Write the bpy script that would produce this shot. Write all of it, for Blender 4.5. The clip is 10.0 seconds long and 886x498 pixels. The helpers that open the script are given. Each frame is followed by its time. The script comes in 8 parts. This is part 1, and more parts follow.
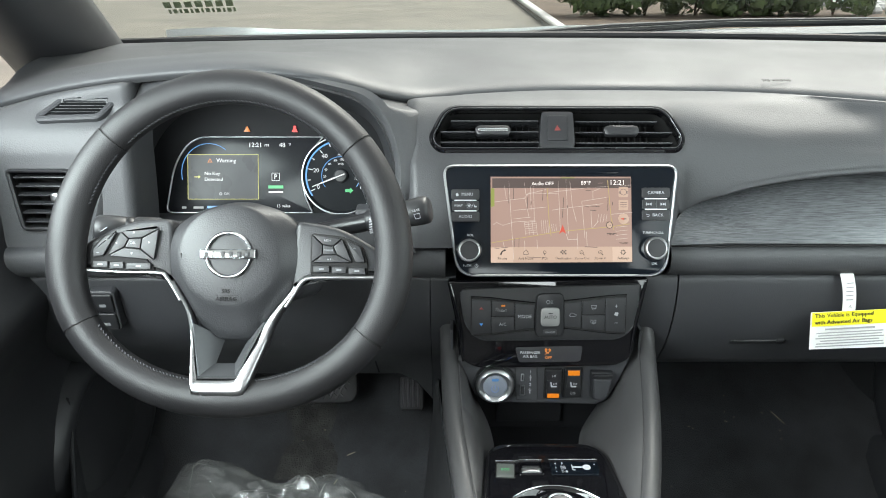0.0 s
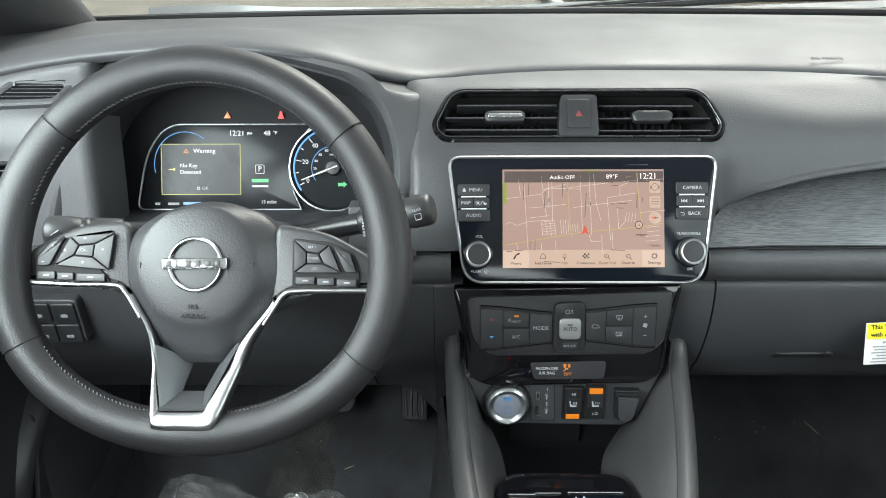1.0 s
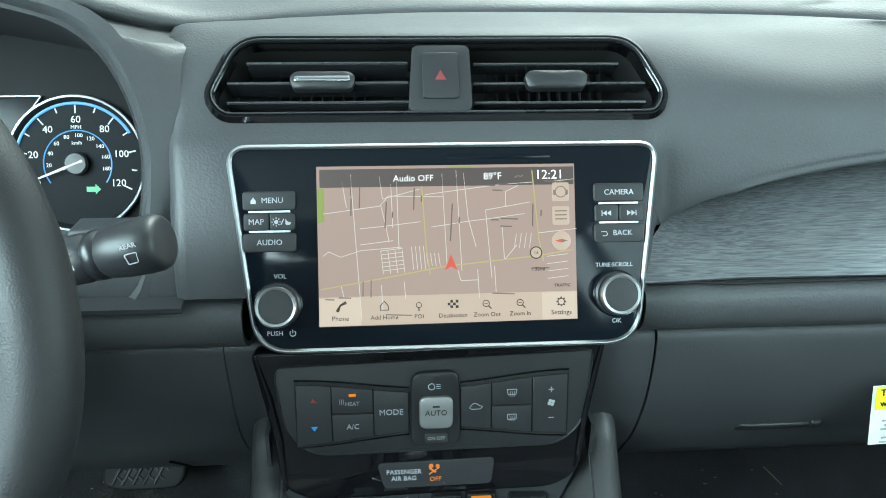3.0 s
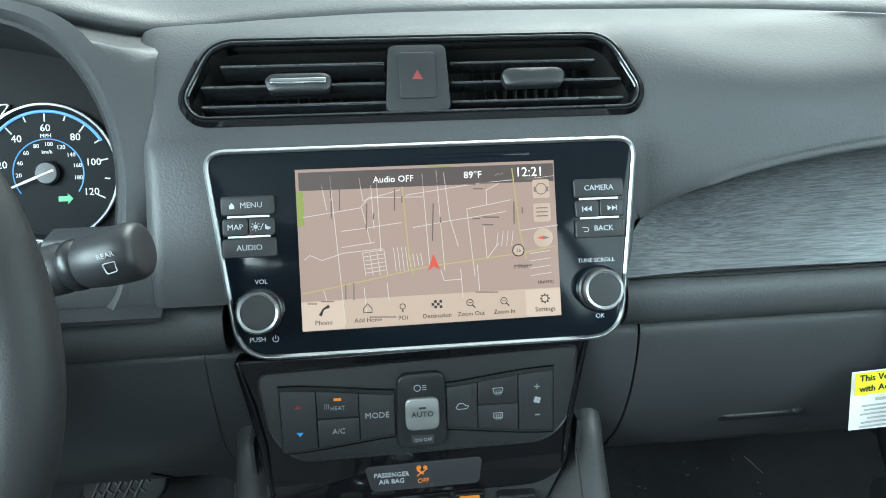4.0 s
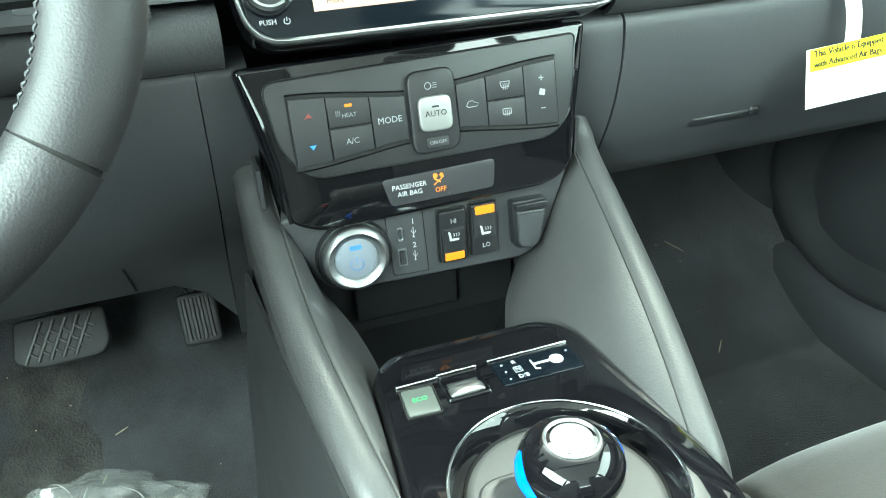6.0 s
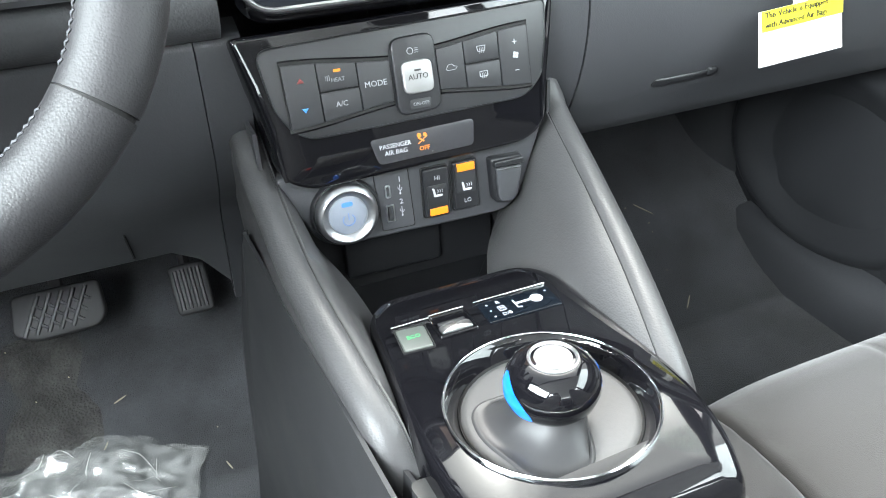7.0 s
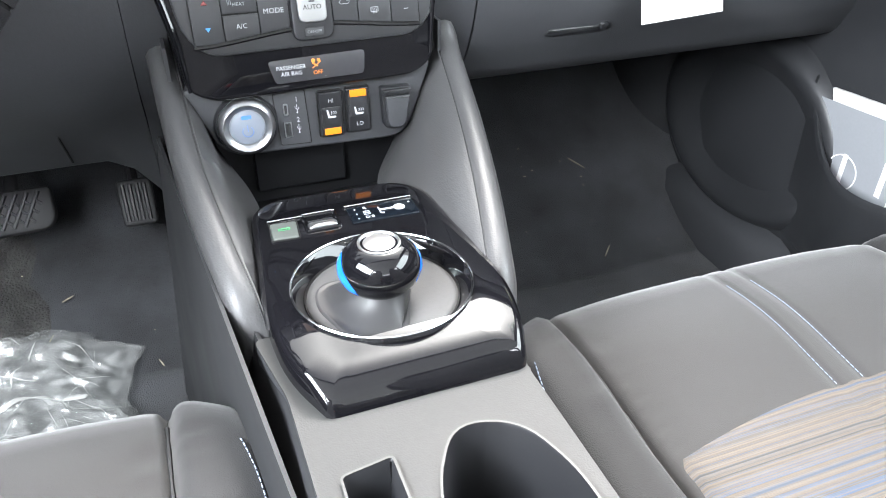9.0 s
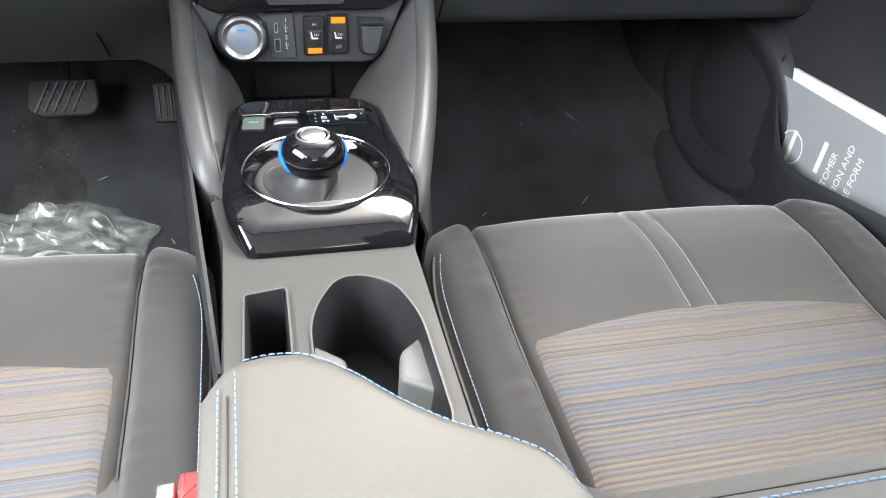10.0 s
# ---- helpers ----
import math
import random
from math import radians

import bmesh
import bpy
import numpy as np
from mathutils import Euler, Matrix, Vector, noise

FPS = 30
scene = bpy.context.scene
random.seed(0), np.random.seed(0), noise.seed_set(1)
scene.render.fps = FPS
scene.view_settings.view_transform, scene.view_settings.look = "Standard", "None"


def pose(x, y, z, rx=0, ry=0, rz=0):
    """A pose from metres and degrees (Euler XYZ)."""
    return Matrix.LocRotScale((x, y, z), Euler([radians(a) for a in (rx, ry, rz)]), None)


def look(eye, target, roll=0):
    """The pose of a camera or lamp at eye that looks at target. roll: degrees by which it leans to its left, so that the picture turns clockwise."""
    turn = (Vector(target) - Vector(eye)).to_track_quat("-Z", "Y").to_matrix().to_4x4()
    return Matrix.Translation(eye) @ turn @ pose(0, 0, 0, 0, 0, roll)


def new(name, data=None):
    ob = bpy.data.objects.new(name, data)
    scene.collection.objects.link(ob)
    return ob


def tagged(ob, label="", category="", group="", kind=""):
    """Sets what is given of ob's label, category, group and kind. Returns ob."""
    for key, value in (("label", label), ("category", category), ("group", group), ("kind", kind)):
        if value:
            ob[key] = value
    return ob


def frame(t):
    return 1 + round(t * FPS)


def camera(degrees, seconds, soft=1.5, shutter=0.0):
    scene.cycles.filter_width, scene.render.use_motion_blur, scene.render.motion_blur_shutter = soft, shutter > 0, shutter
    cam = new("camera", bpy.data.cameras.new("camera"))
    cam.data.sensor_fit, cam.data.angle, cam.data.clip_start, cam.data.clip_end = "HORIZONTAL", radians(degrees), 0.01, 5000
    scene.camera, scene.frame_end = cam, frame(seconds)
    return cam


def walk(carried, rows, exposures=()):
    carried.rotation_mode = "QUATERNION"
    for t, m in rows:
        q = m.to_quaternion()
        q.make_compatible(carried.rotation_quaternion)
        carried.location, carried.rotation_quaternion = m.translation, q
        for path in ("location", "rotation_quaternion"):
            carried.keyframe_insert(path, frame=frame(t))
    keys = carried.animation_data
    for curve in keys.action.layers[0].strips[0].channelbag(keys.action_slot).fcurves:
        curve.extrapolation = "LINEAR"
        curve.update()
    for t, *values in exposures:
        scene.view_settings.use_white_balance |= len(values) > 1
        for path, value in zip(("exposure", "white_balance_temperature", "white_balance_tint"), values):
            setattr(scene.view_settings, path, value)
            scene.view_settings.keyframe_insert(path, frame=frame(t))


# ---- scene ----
cam = camera(60.5, 10.0, soft=0.95)
METRES, EYE, TILT, LEAN, TURN = 1.1, 0.95, -22.0, 0.0, 0.0
ROWS = [
    (0.0, 0.0, 0.0, 0.0, 0.0, 0.0, -0.0),
    (0.5, 0.0024, 0.0093, 0.0033, 0.44, -0.22, -0.01),
    (1.0, 0.0005, 0.106, 0.0176, 0.42, -1.1, 0.07),
    (1.5, 0.0241, 0.2801, 0.0465, -0.38, -1.93, 0.23),
    (2.0, 0.079, 0.3799, 0.054, -1.8, -2.36, 0.42),
    (2.5, 0.0973, 0.3872, 0.0509, -3.1, -2.62, 0.7),
    (4.0, 0.0926, 0.3898, 0.0504, -5.95, -2.59, 2.56),
    (4.5, 0.0803, 0.4057, 0.0445, -8.12, -3.37, 4.15),
    (5.0, 0.0528, 0.4334, 0.0173, -11.31, -4.75, 5.96),
    (5.5, 0.0044, 0.4364, -0.0453, -15.06, -6.36, 7.92),
    (6.0, -0.0271, 0.4138, -0.0975, -18.2, -8.02, 9.42),
    (7.5, -0.053, 0.3692, -0.112, -20.69, -10.0, 10.96),
    (8.0, -0.0472, 0.35, -0.1175, -20.7, -10.4, 10.45),
    (8.5, -0.026, 0.3069, -0.142, -20.56, -11.05, 9.32),
    (9.0, 0.0067, 0.2686, -0.1528, -19.49, -11.98, 7.36),
    (9.5, 0.0493, 0.1944, -0.1572, -17.53, -13.28, 4.75),
    (10.0, 0.074, 0.1136, -0.1791, -13.41, -14.65, 1.34),
]
EXPOSURES = [(0.0, 0.86, 6650, 8), (1.3, 0.88, 6550, 7), (2.2, 0.90, 5800, -8), (2.7, 0.92, 5750, -10), (3.9, 0.90, 5850, -4), (4.5, 0.92, 5800, -7), (5.0, 1.12, 5700, -18), (5.5, 1.80, 5600, -28), (6.1, 2.25, 6450, -9), (7.3, 2.25, 6500, 12), (8.5, 2.25, 6500, 15), (9.3, 2.1, 6550, 15), (10.0, 1.75, 6750, 15)]
walk(cam, [(t, pose(-0.135, 0, EYE, TILT, LEAN, TURN) @ pose(METRES * x, METRES * y, METRES * z, 90 + pitch, roll, yaw)) for t, x, y, z, yaw, pitch, roll in ROWS], EXPOSURES)

# ---- world and sun: a bright overcast day ----
world = bpy.data.worlds.new("overcast")
scene.world = world
world.use_nodes = True
wn = world.node_tree.nodes
sky = wn.new("ShaderNodeTexSky")
sky.sky_type, sky.sun_disc = "NISHITA", False
sky.sun_elevation, sky.sun_rotation = radians(52), radians(30)
sky.air_density, sky.dust_density, sky.ozone_density = 1.0, 6.0, 1.0
wn["Background"].inputs["Strength"].default_value = 0.165
soft = wn.new("ShaderNodeHueSaturation")
soft.inputs["Saturation"].default_value = 0.25
world.node_tree.links.new(sky.outputs["Color"], soft.inputs["Color"])
world.node_tree.links.new(soft.outputs["Color"], wn["Background"].inputs["Color"])
sun = new("sun", bpy.data.lights.new("sun", "SUN"))
sun.data.energy, sun.data.angle, sun.data.color = 1.2, radians(20), (1.0, 0.97, 0.93)
sun.matrix_world = look((3.0, 5.0, 7.5), (0, 0, 0))

# daylight through the side windows and the tailgate window
for name, eye, target, w, h, power in (("daylight_west", (-0.70, -0.12, 0.97), (0.0, -0.02, 0.62), 1.75, 0.40, 35), ("daylight_east", (0.70, -0.12, 0.97), (0.0, -0.02, 0.62), 1.75, 0.40, 10), ("daylight_tail", (0.0, -1.17, 1.0), (0.0, 0.5, 0.62), 1.1, 0.36, 11)):
    lamp = new(name, bpy.data.lights.new(name, "AREA"))
    lamp.data.shape, lamp.data.size, lamp.data.size_y, lamp.data.energy, lamp.data.color = "RECTANGLE", w, h, power, (0.88, 0.96, 1.0)
    lamp.matrix_world = look(eye, target)

# ---- mesh tools ----
class Geo:
    """A bag of vertices and faces."""

    def __init__(self):
        self.v, self.f = [], []

    def add(self, vs, fs):
        k = len(self.v)
        self.v += [Vector(p) for p in vs]
        self.f += [[i + k for i in q] for q in fs]
        return self

    def rings(self, rings, closed=True, cap0=False, cap1=False):
        n, vs, fs = len(rings[0]), [p for r in rings for p in r], []
        for j in range(len(rings) - 1):
            for i in range(n if closed else n - 1):
                a, b = j * n + i, j * n + (i + 1) % n
                fs.append([a, b, b + n, a + n])
        if cap0:
            fs.append(list(range(n))[::-1])
        if cap1:
            fs.append([(len(rings) - 1) * n + i for i in range(n)])
        return self.add(vs, fs)

    def plate(self, outline, w0, w1, bevel=0.0, back=True):
        """An outline (u, v) made solid from w0 to w1, with a rounded front edge."""
        o = ccw(outline)
        b = min(bevel, abs(w1 - w0) * 0.9)
        rings = [[(x, y, w0) for x, y in o]]
        if b > 0:
            for a in (0, 30, 60, 90):
                s, c = math.sin(radians(a)), math.cos(radians(a))
                rings.append([(x, y, w1 - b + b * s) for x, y in inset(o, b * (1 - c))])
        else:
            rings.append([(x, y, w1) for x, y in o])
        return self.rings(rings, True, back, True)

    def pillow(self, outline, w0, w1, h, n=6, power=1.0):
        """A plate with a domed face, h high."""
        o = ccw(outline)
        cx, cy = sum(p[0] for p in o) / len(o), sum(p[1] for p in o) / len(o)
        rings = [[(x, y, w0) for x, y in o], [(x, y, w1) for x, y in o]]
        for i in range(1, n + 1):
            s = math.cos(i / (n + 0.6) * math.pi / 2) ** power
            rings.append([(cx + (x - cx) * s, cy + (y - cy) * s, w1 + h * math.sin(i / (n + 0.6) * math.pi / 2)) for x, y in o])
        return self.rings(rings, True, True, True)

    def hoop(self, outer, inner, w0, w1, bevel=0.001):
        """A frame between two outlines with as many points each."""
        b = min(bevel, (w1 - w0) * 0.45)
        mo = [tuple(o[i] + (n[i] - o[i]) * b / max(1e-6, math.dist(o, n)) for i in (0, 1)) for o, n in zip(outer, inner)]
        mi = [tuple(n[i] + (o[i] - n[i]) * b / max(1e-6, math.dist(o, n)) for i in (0, 1)) for o, n in zip(outer, inner)]
        rs = [[(x, y, w0) for x, y in outer], [(x, y, w1 - b) for x, y in outer], [(x, y, w1) for x, y in mo],
              [(x, y, w1) for x, y in mi], [(x, y, w1 - b) for x, y in inner], [(x, y, w0) for x, y in inner]]
        return self.rings(rs, True)

    def lathe(self, profile, n=40, cx=0.0, cy=0.0, sx=1.0, sy=1.0, cap=True):
        """A profile (r, w) turned round w."""
        rings = [[(cx + sx * r * math.cos(2 * math.pi * i / n), cy + sy * r * math.sin(2 * math.pi * i / n), w) for i in range(n)] for r, w in profile]
        return self.rings(rings, True, cap, cap)

    def tube(self, path, radius, n=10, closed=False, flat=1.0, up=(0, 0, 1)):
        """A round or oval section swept along a path; radius: a number or one for each point."""
        pts = [Vector(p) for p in path]
        m, rings, up = len(pts), [], Vector(up)
        for i, p in enumerate(pts):
            d = (pts[(i + 1) % m] - pts[i - 1]) if closed else (pts[min(i + 1, m - 1)] - pts[max(i - 1, 0)])
            d.normalize()
            a = d.cross(up)
            a = a.normalized() if a.length > 1e-4 else d.orthogonal().normalized()
            c = a.cross(d)
            r = radius[i] if isinstance(radius, (list, tuple)) else radius
            rings.append([p + a * r * math.cos(2 * math.pi * k / n) + c * r * flat * math.sin(2 * math.pi * k / n) for k in range(n)])
        if closed:
            rings.append(rings[0])
        return self.rings(rings, True, not closed, not closed)

    def grid(self, fn, us, vs):
        """A sheet through fn(u, v)."""
        return self.rings([[fn(u, v) for v in vs] for u in us], False)

    def box(self, lo, hi, bevel=0.0):
        (x0, y0, z0), (x1, y1, z1) = lo, hi
        return self.plate(rrect((x0 + x1) / 2, (y0 + y1) / 2, x1 - x0, y1 - y0, bevel, 3), z0, z1, bevel)

    def cut(self, m, outline):
        """Opens a hole: drops the faces that lie over an outline in the plane of m."""
        inv, o = m.inverted(), list(outline)

        def inside(x, y):
            hit = False
            for i in range(len(o)):
                (x0, y0), (x1, y1) = o[i - 1], o[i]
                if (y0 > y) != (y1 > y) and x < (x1 - x0) * (y - y0) / (y1 - y0) + x0:
                    hit = not hit
            return hit

        keep = []
        for q in self.f:
            c = inv @ (sum((self.v[i] for i in q), Vector()) / len(q))
            if not (abs(c.z) < 0.06 and inside(c.x, c.y)):
                keep.append(q)
        self.f = keep
        return self

    def moved(self, m):
        self.v = [m @ p for p in self.v]
        return self

    def thick(self, d):
        """Gives an open sheet a thickness d against its normals."""
        me = bpy.data.meshes.new("tmp")
        me.from_pydata(self.v, [], self.f)
        bm = bmesh.new()
        bm.from_mesh(me)
        bpy.data.meshes.remove(me)
        bmesh.ops.recalc_face_normals(bm, faces=bm.faces)
        bmesh.ops.solidify(bm, geom=bm.faces[:], thickness=d)
        self.v, self.f = [p.co.copy() for p in bm.verts], [[p.index for p in q.verts] for q in bm.faces]
        bm.verts.index_update()
        self.f = [[p.index for p in q.verts] for q in bm.faces]
        bm.free()
        return self


def area2(o):
    return sum(o[i - 1][0] * o[i][1] - o[i][0] * o[i - 1][1] for i in range(len(o)))


def ccw(o):
    return list(o) if area2(o) > 0 else list(o)[::-1]


def inset(o, d):
    if d <= 0:
        return list(o)
    out, n = [], len(o)
    for i in range(n):
        p, a, b = Vector(o[i]), Vector(o[i - 1]), Vector(o[(i + 1) % n])
        e, g = p - a, b - p
        e = e.normalized() if e.length > 1e-9 else g.normalized()
        g = g.normalized() if g.length > 1e-9 else e
        na, nb = Vector((-e.y, e.x)), Vector((-g.y, g.x))
        m = na + nb
        m = m * 2 / max(0.5, m.length_squared)
        out.append((p.x + m.x * d, p.y + m.y * d))
    return out


def outset(o, d):
    """A counter-clockwise outline spread outwards by d."""
    out, n = [], len(o)
    for i in range(n):
        e = (Vector(o[(i + 1) % n]) - Vector(o[i - 1])).normalized()
        out.append((o[i][0] + e.y * d, o[i][1] - e.x * d))
    return out


def rpoly(pts, radii, n=5):
    """A polygon with rounded corners."""
    out, k = [], len(pts)
    for i, p in enumerate(pts):
        p, a, b = Vector(p), Vector(pts[i - 1]), Vector(pts[(i + 1) % k])
        r = radii[i] if isinstance(radii, (list, tuple)) else radii
        da, db = (a - p), (b - p)
        r = min(r, da.length * 0.49, db.length * 0.49)
        q0, q1 = p + da.normalized() * r, p + db.normalized() * r
        for j in range(n + 1):
            t = j / n
            out.append(tuple(q0 * (1 - t) ** 2 + p * 2 * t * (1 - t) + q1 * t * t))
    return out


def rrect(cx, cy, w, h, r, n=5):
    return rpoly([(cx - w / 2, cy - h / 2), (cx + w / 2, cy - h / 2), (cx + w / 2, cy + h / 2), (cx - w / 2, cy + h / 2)], max(r, 1e-5), n)


def circle(cx, cy, r, n=40):
    return [(cx + r * math.cos(2 * math.pi * i / n), cy + r * math.sin(2 * math.pi * i / n)) for i in range(n)]


def spline(pts, n=8, closed=False):
    """Catmull-Rom through points of any size."""
    pts = [Vector(p) for p in pts]
    m, out = len(pts), []
    for i in range(m if closed else m - 1):
        if closed:
            a, b, c, d = pts[i - 1], pts[i], pts[(i + 1) % m], pts[(i + 2) % m]
        else:
            a, b, c, d = pts[max(i - 1, 0)], pts[i], pts[i + 1], pts[min(i + 2, m - 1)]
        for j in range(n):
            t = j / n
            out.append(0.5 * ((2 * b) + (c - a) * t + (2 * a - 5 * b + 4 * c - d) * t * t + (3 * b - a - 3 * c + d) * t ** 3))
    if not closed:
        out.append(pts[-1])
    return out


def curve(table, x):
    """Smooth interpolation in a table of (x, values...)."""
    if x <= table[0][0]:
        return table[0][1:]
    if x >= table[-1][0]:
        return table[-1][1:]
    for i in range(len(table) - 1):
        if table[i][0] <= x <= table[i + 1][0]:
            a, b, c, d = table[max(i - 1, 0)], table[i], table[i + 1], table[min(i + 2, len(table) - 1)]
            h = c[0] - b[0]
            t = (x - b[0]) / h
            res = []
            for k in range(1, len(b)):
                mb = (c[k] - a[k]) / (c[0] - a[0]) * h
                mc = (d[k] - b[k]) / (d[0] - b[0]) * h
                res.append((2 * t ** 3 - 3 * t * t + 1) * b[k] + (t ** 3 - 2 * t * t + t) * mb + (3 * t * t - 2 * t ** 3) * c[k] + (t ** 3 - t * t) * mc)
            return tuple(res)


def span(a, b, n):
    return [a + (b - a) * i / (n - 1) for i in range(n)]


def mesh_of(geo, name, material, sharp=40):
    me = bpy.data.meshes.new(name)
    me.from_pydata(geo.v, [], geo.f)
    bm = bmesh.new()
    bm.from_mesh(me)
    bmesh.ops.remove_doubles(bm, verts=bm.verts, dist=1e-6)
    bmesh.ops.recalc_face_normals(bm, faces=bm.faces)
    bm.to_mesh(me)
    bm.free()
    me.shade_smooth()
    me.set_sharp_from_angle(angle=radians(sharp))
    me.materials.append(material)
    return me


def thing(name, at, label, category, group="", kind=""):
    """An Empty at a thing's base; at: a place or a whole pose."""
    ob = new(name)
    ob.matrix_world = at if isinstance(at, Matrix) else Matrix.Translation(at)
    ob.empty_display_size = 0.02
    return tagged(ob, label, category, group, kind)


def part(name, geo, material, parent, label="", sharp=40, local=True):
    """Links a Geo as one mesh under a thing or a part. local: its numbers are in the top thing's own axes."""
    ob = new(name, mesh_of(geo, name, material, sharp))
    ob.parent = parent
    top = parent
    chain = Matrix.Identity(4)
    while top.parent:
        chain = top.matrix_basis @ chain
        top = top.parent
    ob.matrix_basis = chain.inverted() if local else (top.matrix_basis @ chain).inverted()
    if label:
        ob["label"] = label
    return ob


def facing(x, y, z, lean):
    """Axes of a panel that faces the rear of the cabin and leans back: u to the right, v up it, w out of it."""
    a = radians(lean)
    return Matrix(((1, 0, 0, x), (0, math.sin(a), -math.cos(a), y), (0, math.cos(a), math.sin(a), z), (0, 0, 0, 1)))


def text(words, size, material, parent, u, v, w, turn=0.0, align="CENTER", name="lettering", lift=0.0002, m=None, wide=1.0):
    cu = bpy.data.curves.new("t", "FONT")
    cu.body, cu.size, cu.align_x, cu.align_y, cu.resolution_u, cu.extrude = words, size, align, "CENTER", 2, lift
    ob = bpy.data.objects.new("t", cu)
    scene.collection.objects.link(ob)
    bpy.context.view_layer.update()
    me = bpy.data.meshes.new_from_object(ob.evaluated_get(bpy.context.evaluated_depsgraph_get()))
    bpy.data.objects.remove(ob)
    bpy.data.curves.remove(cu)
    me.name = name
    me.transform((m or Matrix.Identity(4)) @ Matrix.Translation((u, v, w)) @ Matrix.Rotation(radians(turn), 4, "Z") @ Matrix.Diagonal((wide, 1, 1, 1)))
    me.materials.clear()
    me.materials.append(material)
    out = new(name, me)
    out.parent = parent
    top, chain = parent, Matrix.Identity(4)
    while top.parent:
        chain = top.matrix_basis @ chain
        top = top.parent
    out.matrix_basis = chain.inverted()
    return out


def bars(rows, material, parent, w, name="printed_line", t=0.0002):
    """Bars in place of writing: rows of (u, v, length, height)."""
    for u, v, l, h in rows:
        part(name, Geo().box((u - l / 2, v - h / 2, w - t), (u + l / 2, v + h / 2, w + t)), material, parent)


# ---- materials ----
def surface(name, colour, rough, metal=0.0, vary=0.12, scale=8.0, grain=0.0, grain_scale=900.0, coat=0.0, bump=0.15, spec=0.5, rough_vary=0.08, emit=0.0, stretch=None, sheen=0.0):
    """A principled material: a slow drift and a fine grain in colour, worn gloss, and relief of leathery cells."""
    m = bpy.data.materials.new(name)
    m.use_nodes = True
    nt = m.node_tree
    n, link = nt.nodes, nt.links.new
    p = n["Principled BSDF"]
    tc = n.new("ShaderNodeTexCoord")
    src = tc.outputs["Object"]
    if stretch:
        mp = n.new("ShaderNodeMapping")
        mp.inputs["Scale"].default_value = stretch
        link(src, mp.inputs["Vector"])
        src = mp.outputs["Vector"]
    n1, n2 = n.new("ShaderNodeTexNoise"), n.new("ShaderNodeTexNoise")
    n1.inputs["Scale"].default_value, n1.inputs["Detail"].default_value = scale, 4
    n2.inputs["Scale"].default_value, n2.inputs["Detail"].default_value = scale * 40, 2
    for q in (n1, n2):
        link(src, q.inputs["Vector"])
    mx = n.new("ShaderNodeMath")
    mx.operation = "MULTIPLY_ADD"
    link(n2.outputs["Fac"], mx.inputs[0])
    mx.inputs[1].default_value = 0.4
    link(n1.outputs["Fac"], mx.inputs[2])
    mr = n.new("ShaderNodeMapRange")
    mr.inputs["From Min"].default_value, mr.inputs["From Max"].default_value = 0.45, 0.95
    mr.inputs["To Min"].default_value, mr.inputs["To Max"].default_value = 1 - vary, 1 + vary
    link(mx.outputs[0], mr.inputs["Value"])
    mul = n.new("ShaderNodeVectorMath")
    mul.operation = "SCALE"
    mul.inputs[0].default_value = colour
    link(mr.outputs[0], mul.inputs["Scale"])
    link(mul.outputs[0], p.inputs["Base Color"])
    rr = n.new("ShaderNodeMapRange")
    rr.inputs["From Min"].default_value, rr.inputs["From Max"].default_value = 0.3, 0.7
    rr.inputs["To Min"].default_value, rr.inputs["To Max"].default_value = max(0.0, rough - rough_vary), min(1.0, rough + rough_vary)
    link(n1.outputs["Fac"], rr.inputs["Value"])
    link(rr.outputs[0], p.inputs["Roughness"])
    p.inputs["Metallic"].default_value = metal
    p.inputs["Specular IOR Level"].default_value = spec
    p.inputs["Coat Weight"].default_value = coat
    p.inputs["Coat Roughness"].default_value = 0.03
    p.inputs["Sheen Weight"].default_value = sheen
    if grain > 0:
        vo = n.new("ShaderNodeTexVoronoi")
        vo.feature = "SMOOTH_F1"
        vo.inputs["Scale"].default_value = grain_scale
        link(src, vo.inputs["Vector"])
        bp = n.new("ShaderNodeBump")
        bp.inputs["Strength"].default_value, bp.inputs["Distance"].default_value = bump, grain
        link(vo.outputs["Distance"], bp.inputs["Height"])
        link(bp.outputs[0], p.inputs["Normal"])
    if emit > 0:
        p.inputs["Emission Color"].default_value = (*colour, 1)
        p.inputs["Emission Strength"].default_value = emit
    return m


def glow(name, colour, strength):
    """A lit display or lamp: dark glass that gives off light."""
    m = surface(name, tuple(0.04 * c for c in colour), 0.35, vary=0.02)
    p = m.node_tree.nodes["Principled BSDF"]
    p.inputs["Emission Color"].default_value, p.inputs["Emission Strength"].default_value = (*colour, 1), strength
    return m


SOFT = surface("soft grained dash skin", (0.055, 0.057, 0.06), 0.52, grain=0.0006, grain_scale=620, bump=0.35, vary=0.1)
HARD = surface("hard grained black plastic", (0.038, 0.0395, 0.043), 0.48, grain=0.0004, grain_scale=800, bump=0.25)
SMOOTH = surface("smooth black plastic", (0.013, 0.0135, 0.015), 0.36, vary=0.1)
BUTTON = surface("matte dark button plastic", (0.018, 0.0187, 0.0205), 0.45, vary=0.08)
PIANO = surface("piano black", (0.004, 0.004, 0.005), 0.04, vary=0.05, rough_vary=0.02, spec=0.5)
GLASS_BLACK = surface("black screen glass", (0.004, 0.006, 0.009), 0.08, vary=0.1, rough_vary=0.03, spec=0.2)
CHROME = surface("bright chrome", (0.68, 0.69, 0.7), 0.12, metal=1.0, vary=0.04)
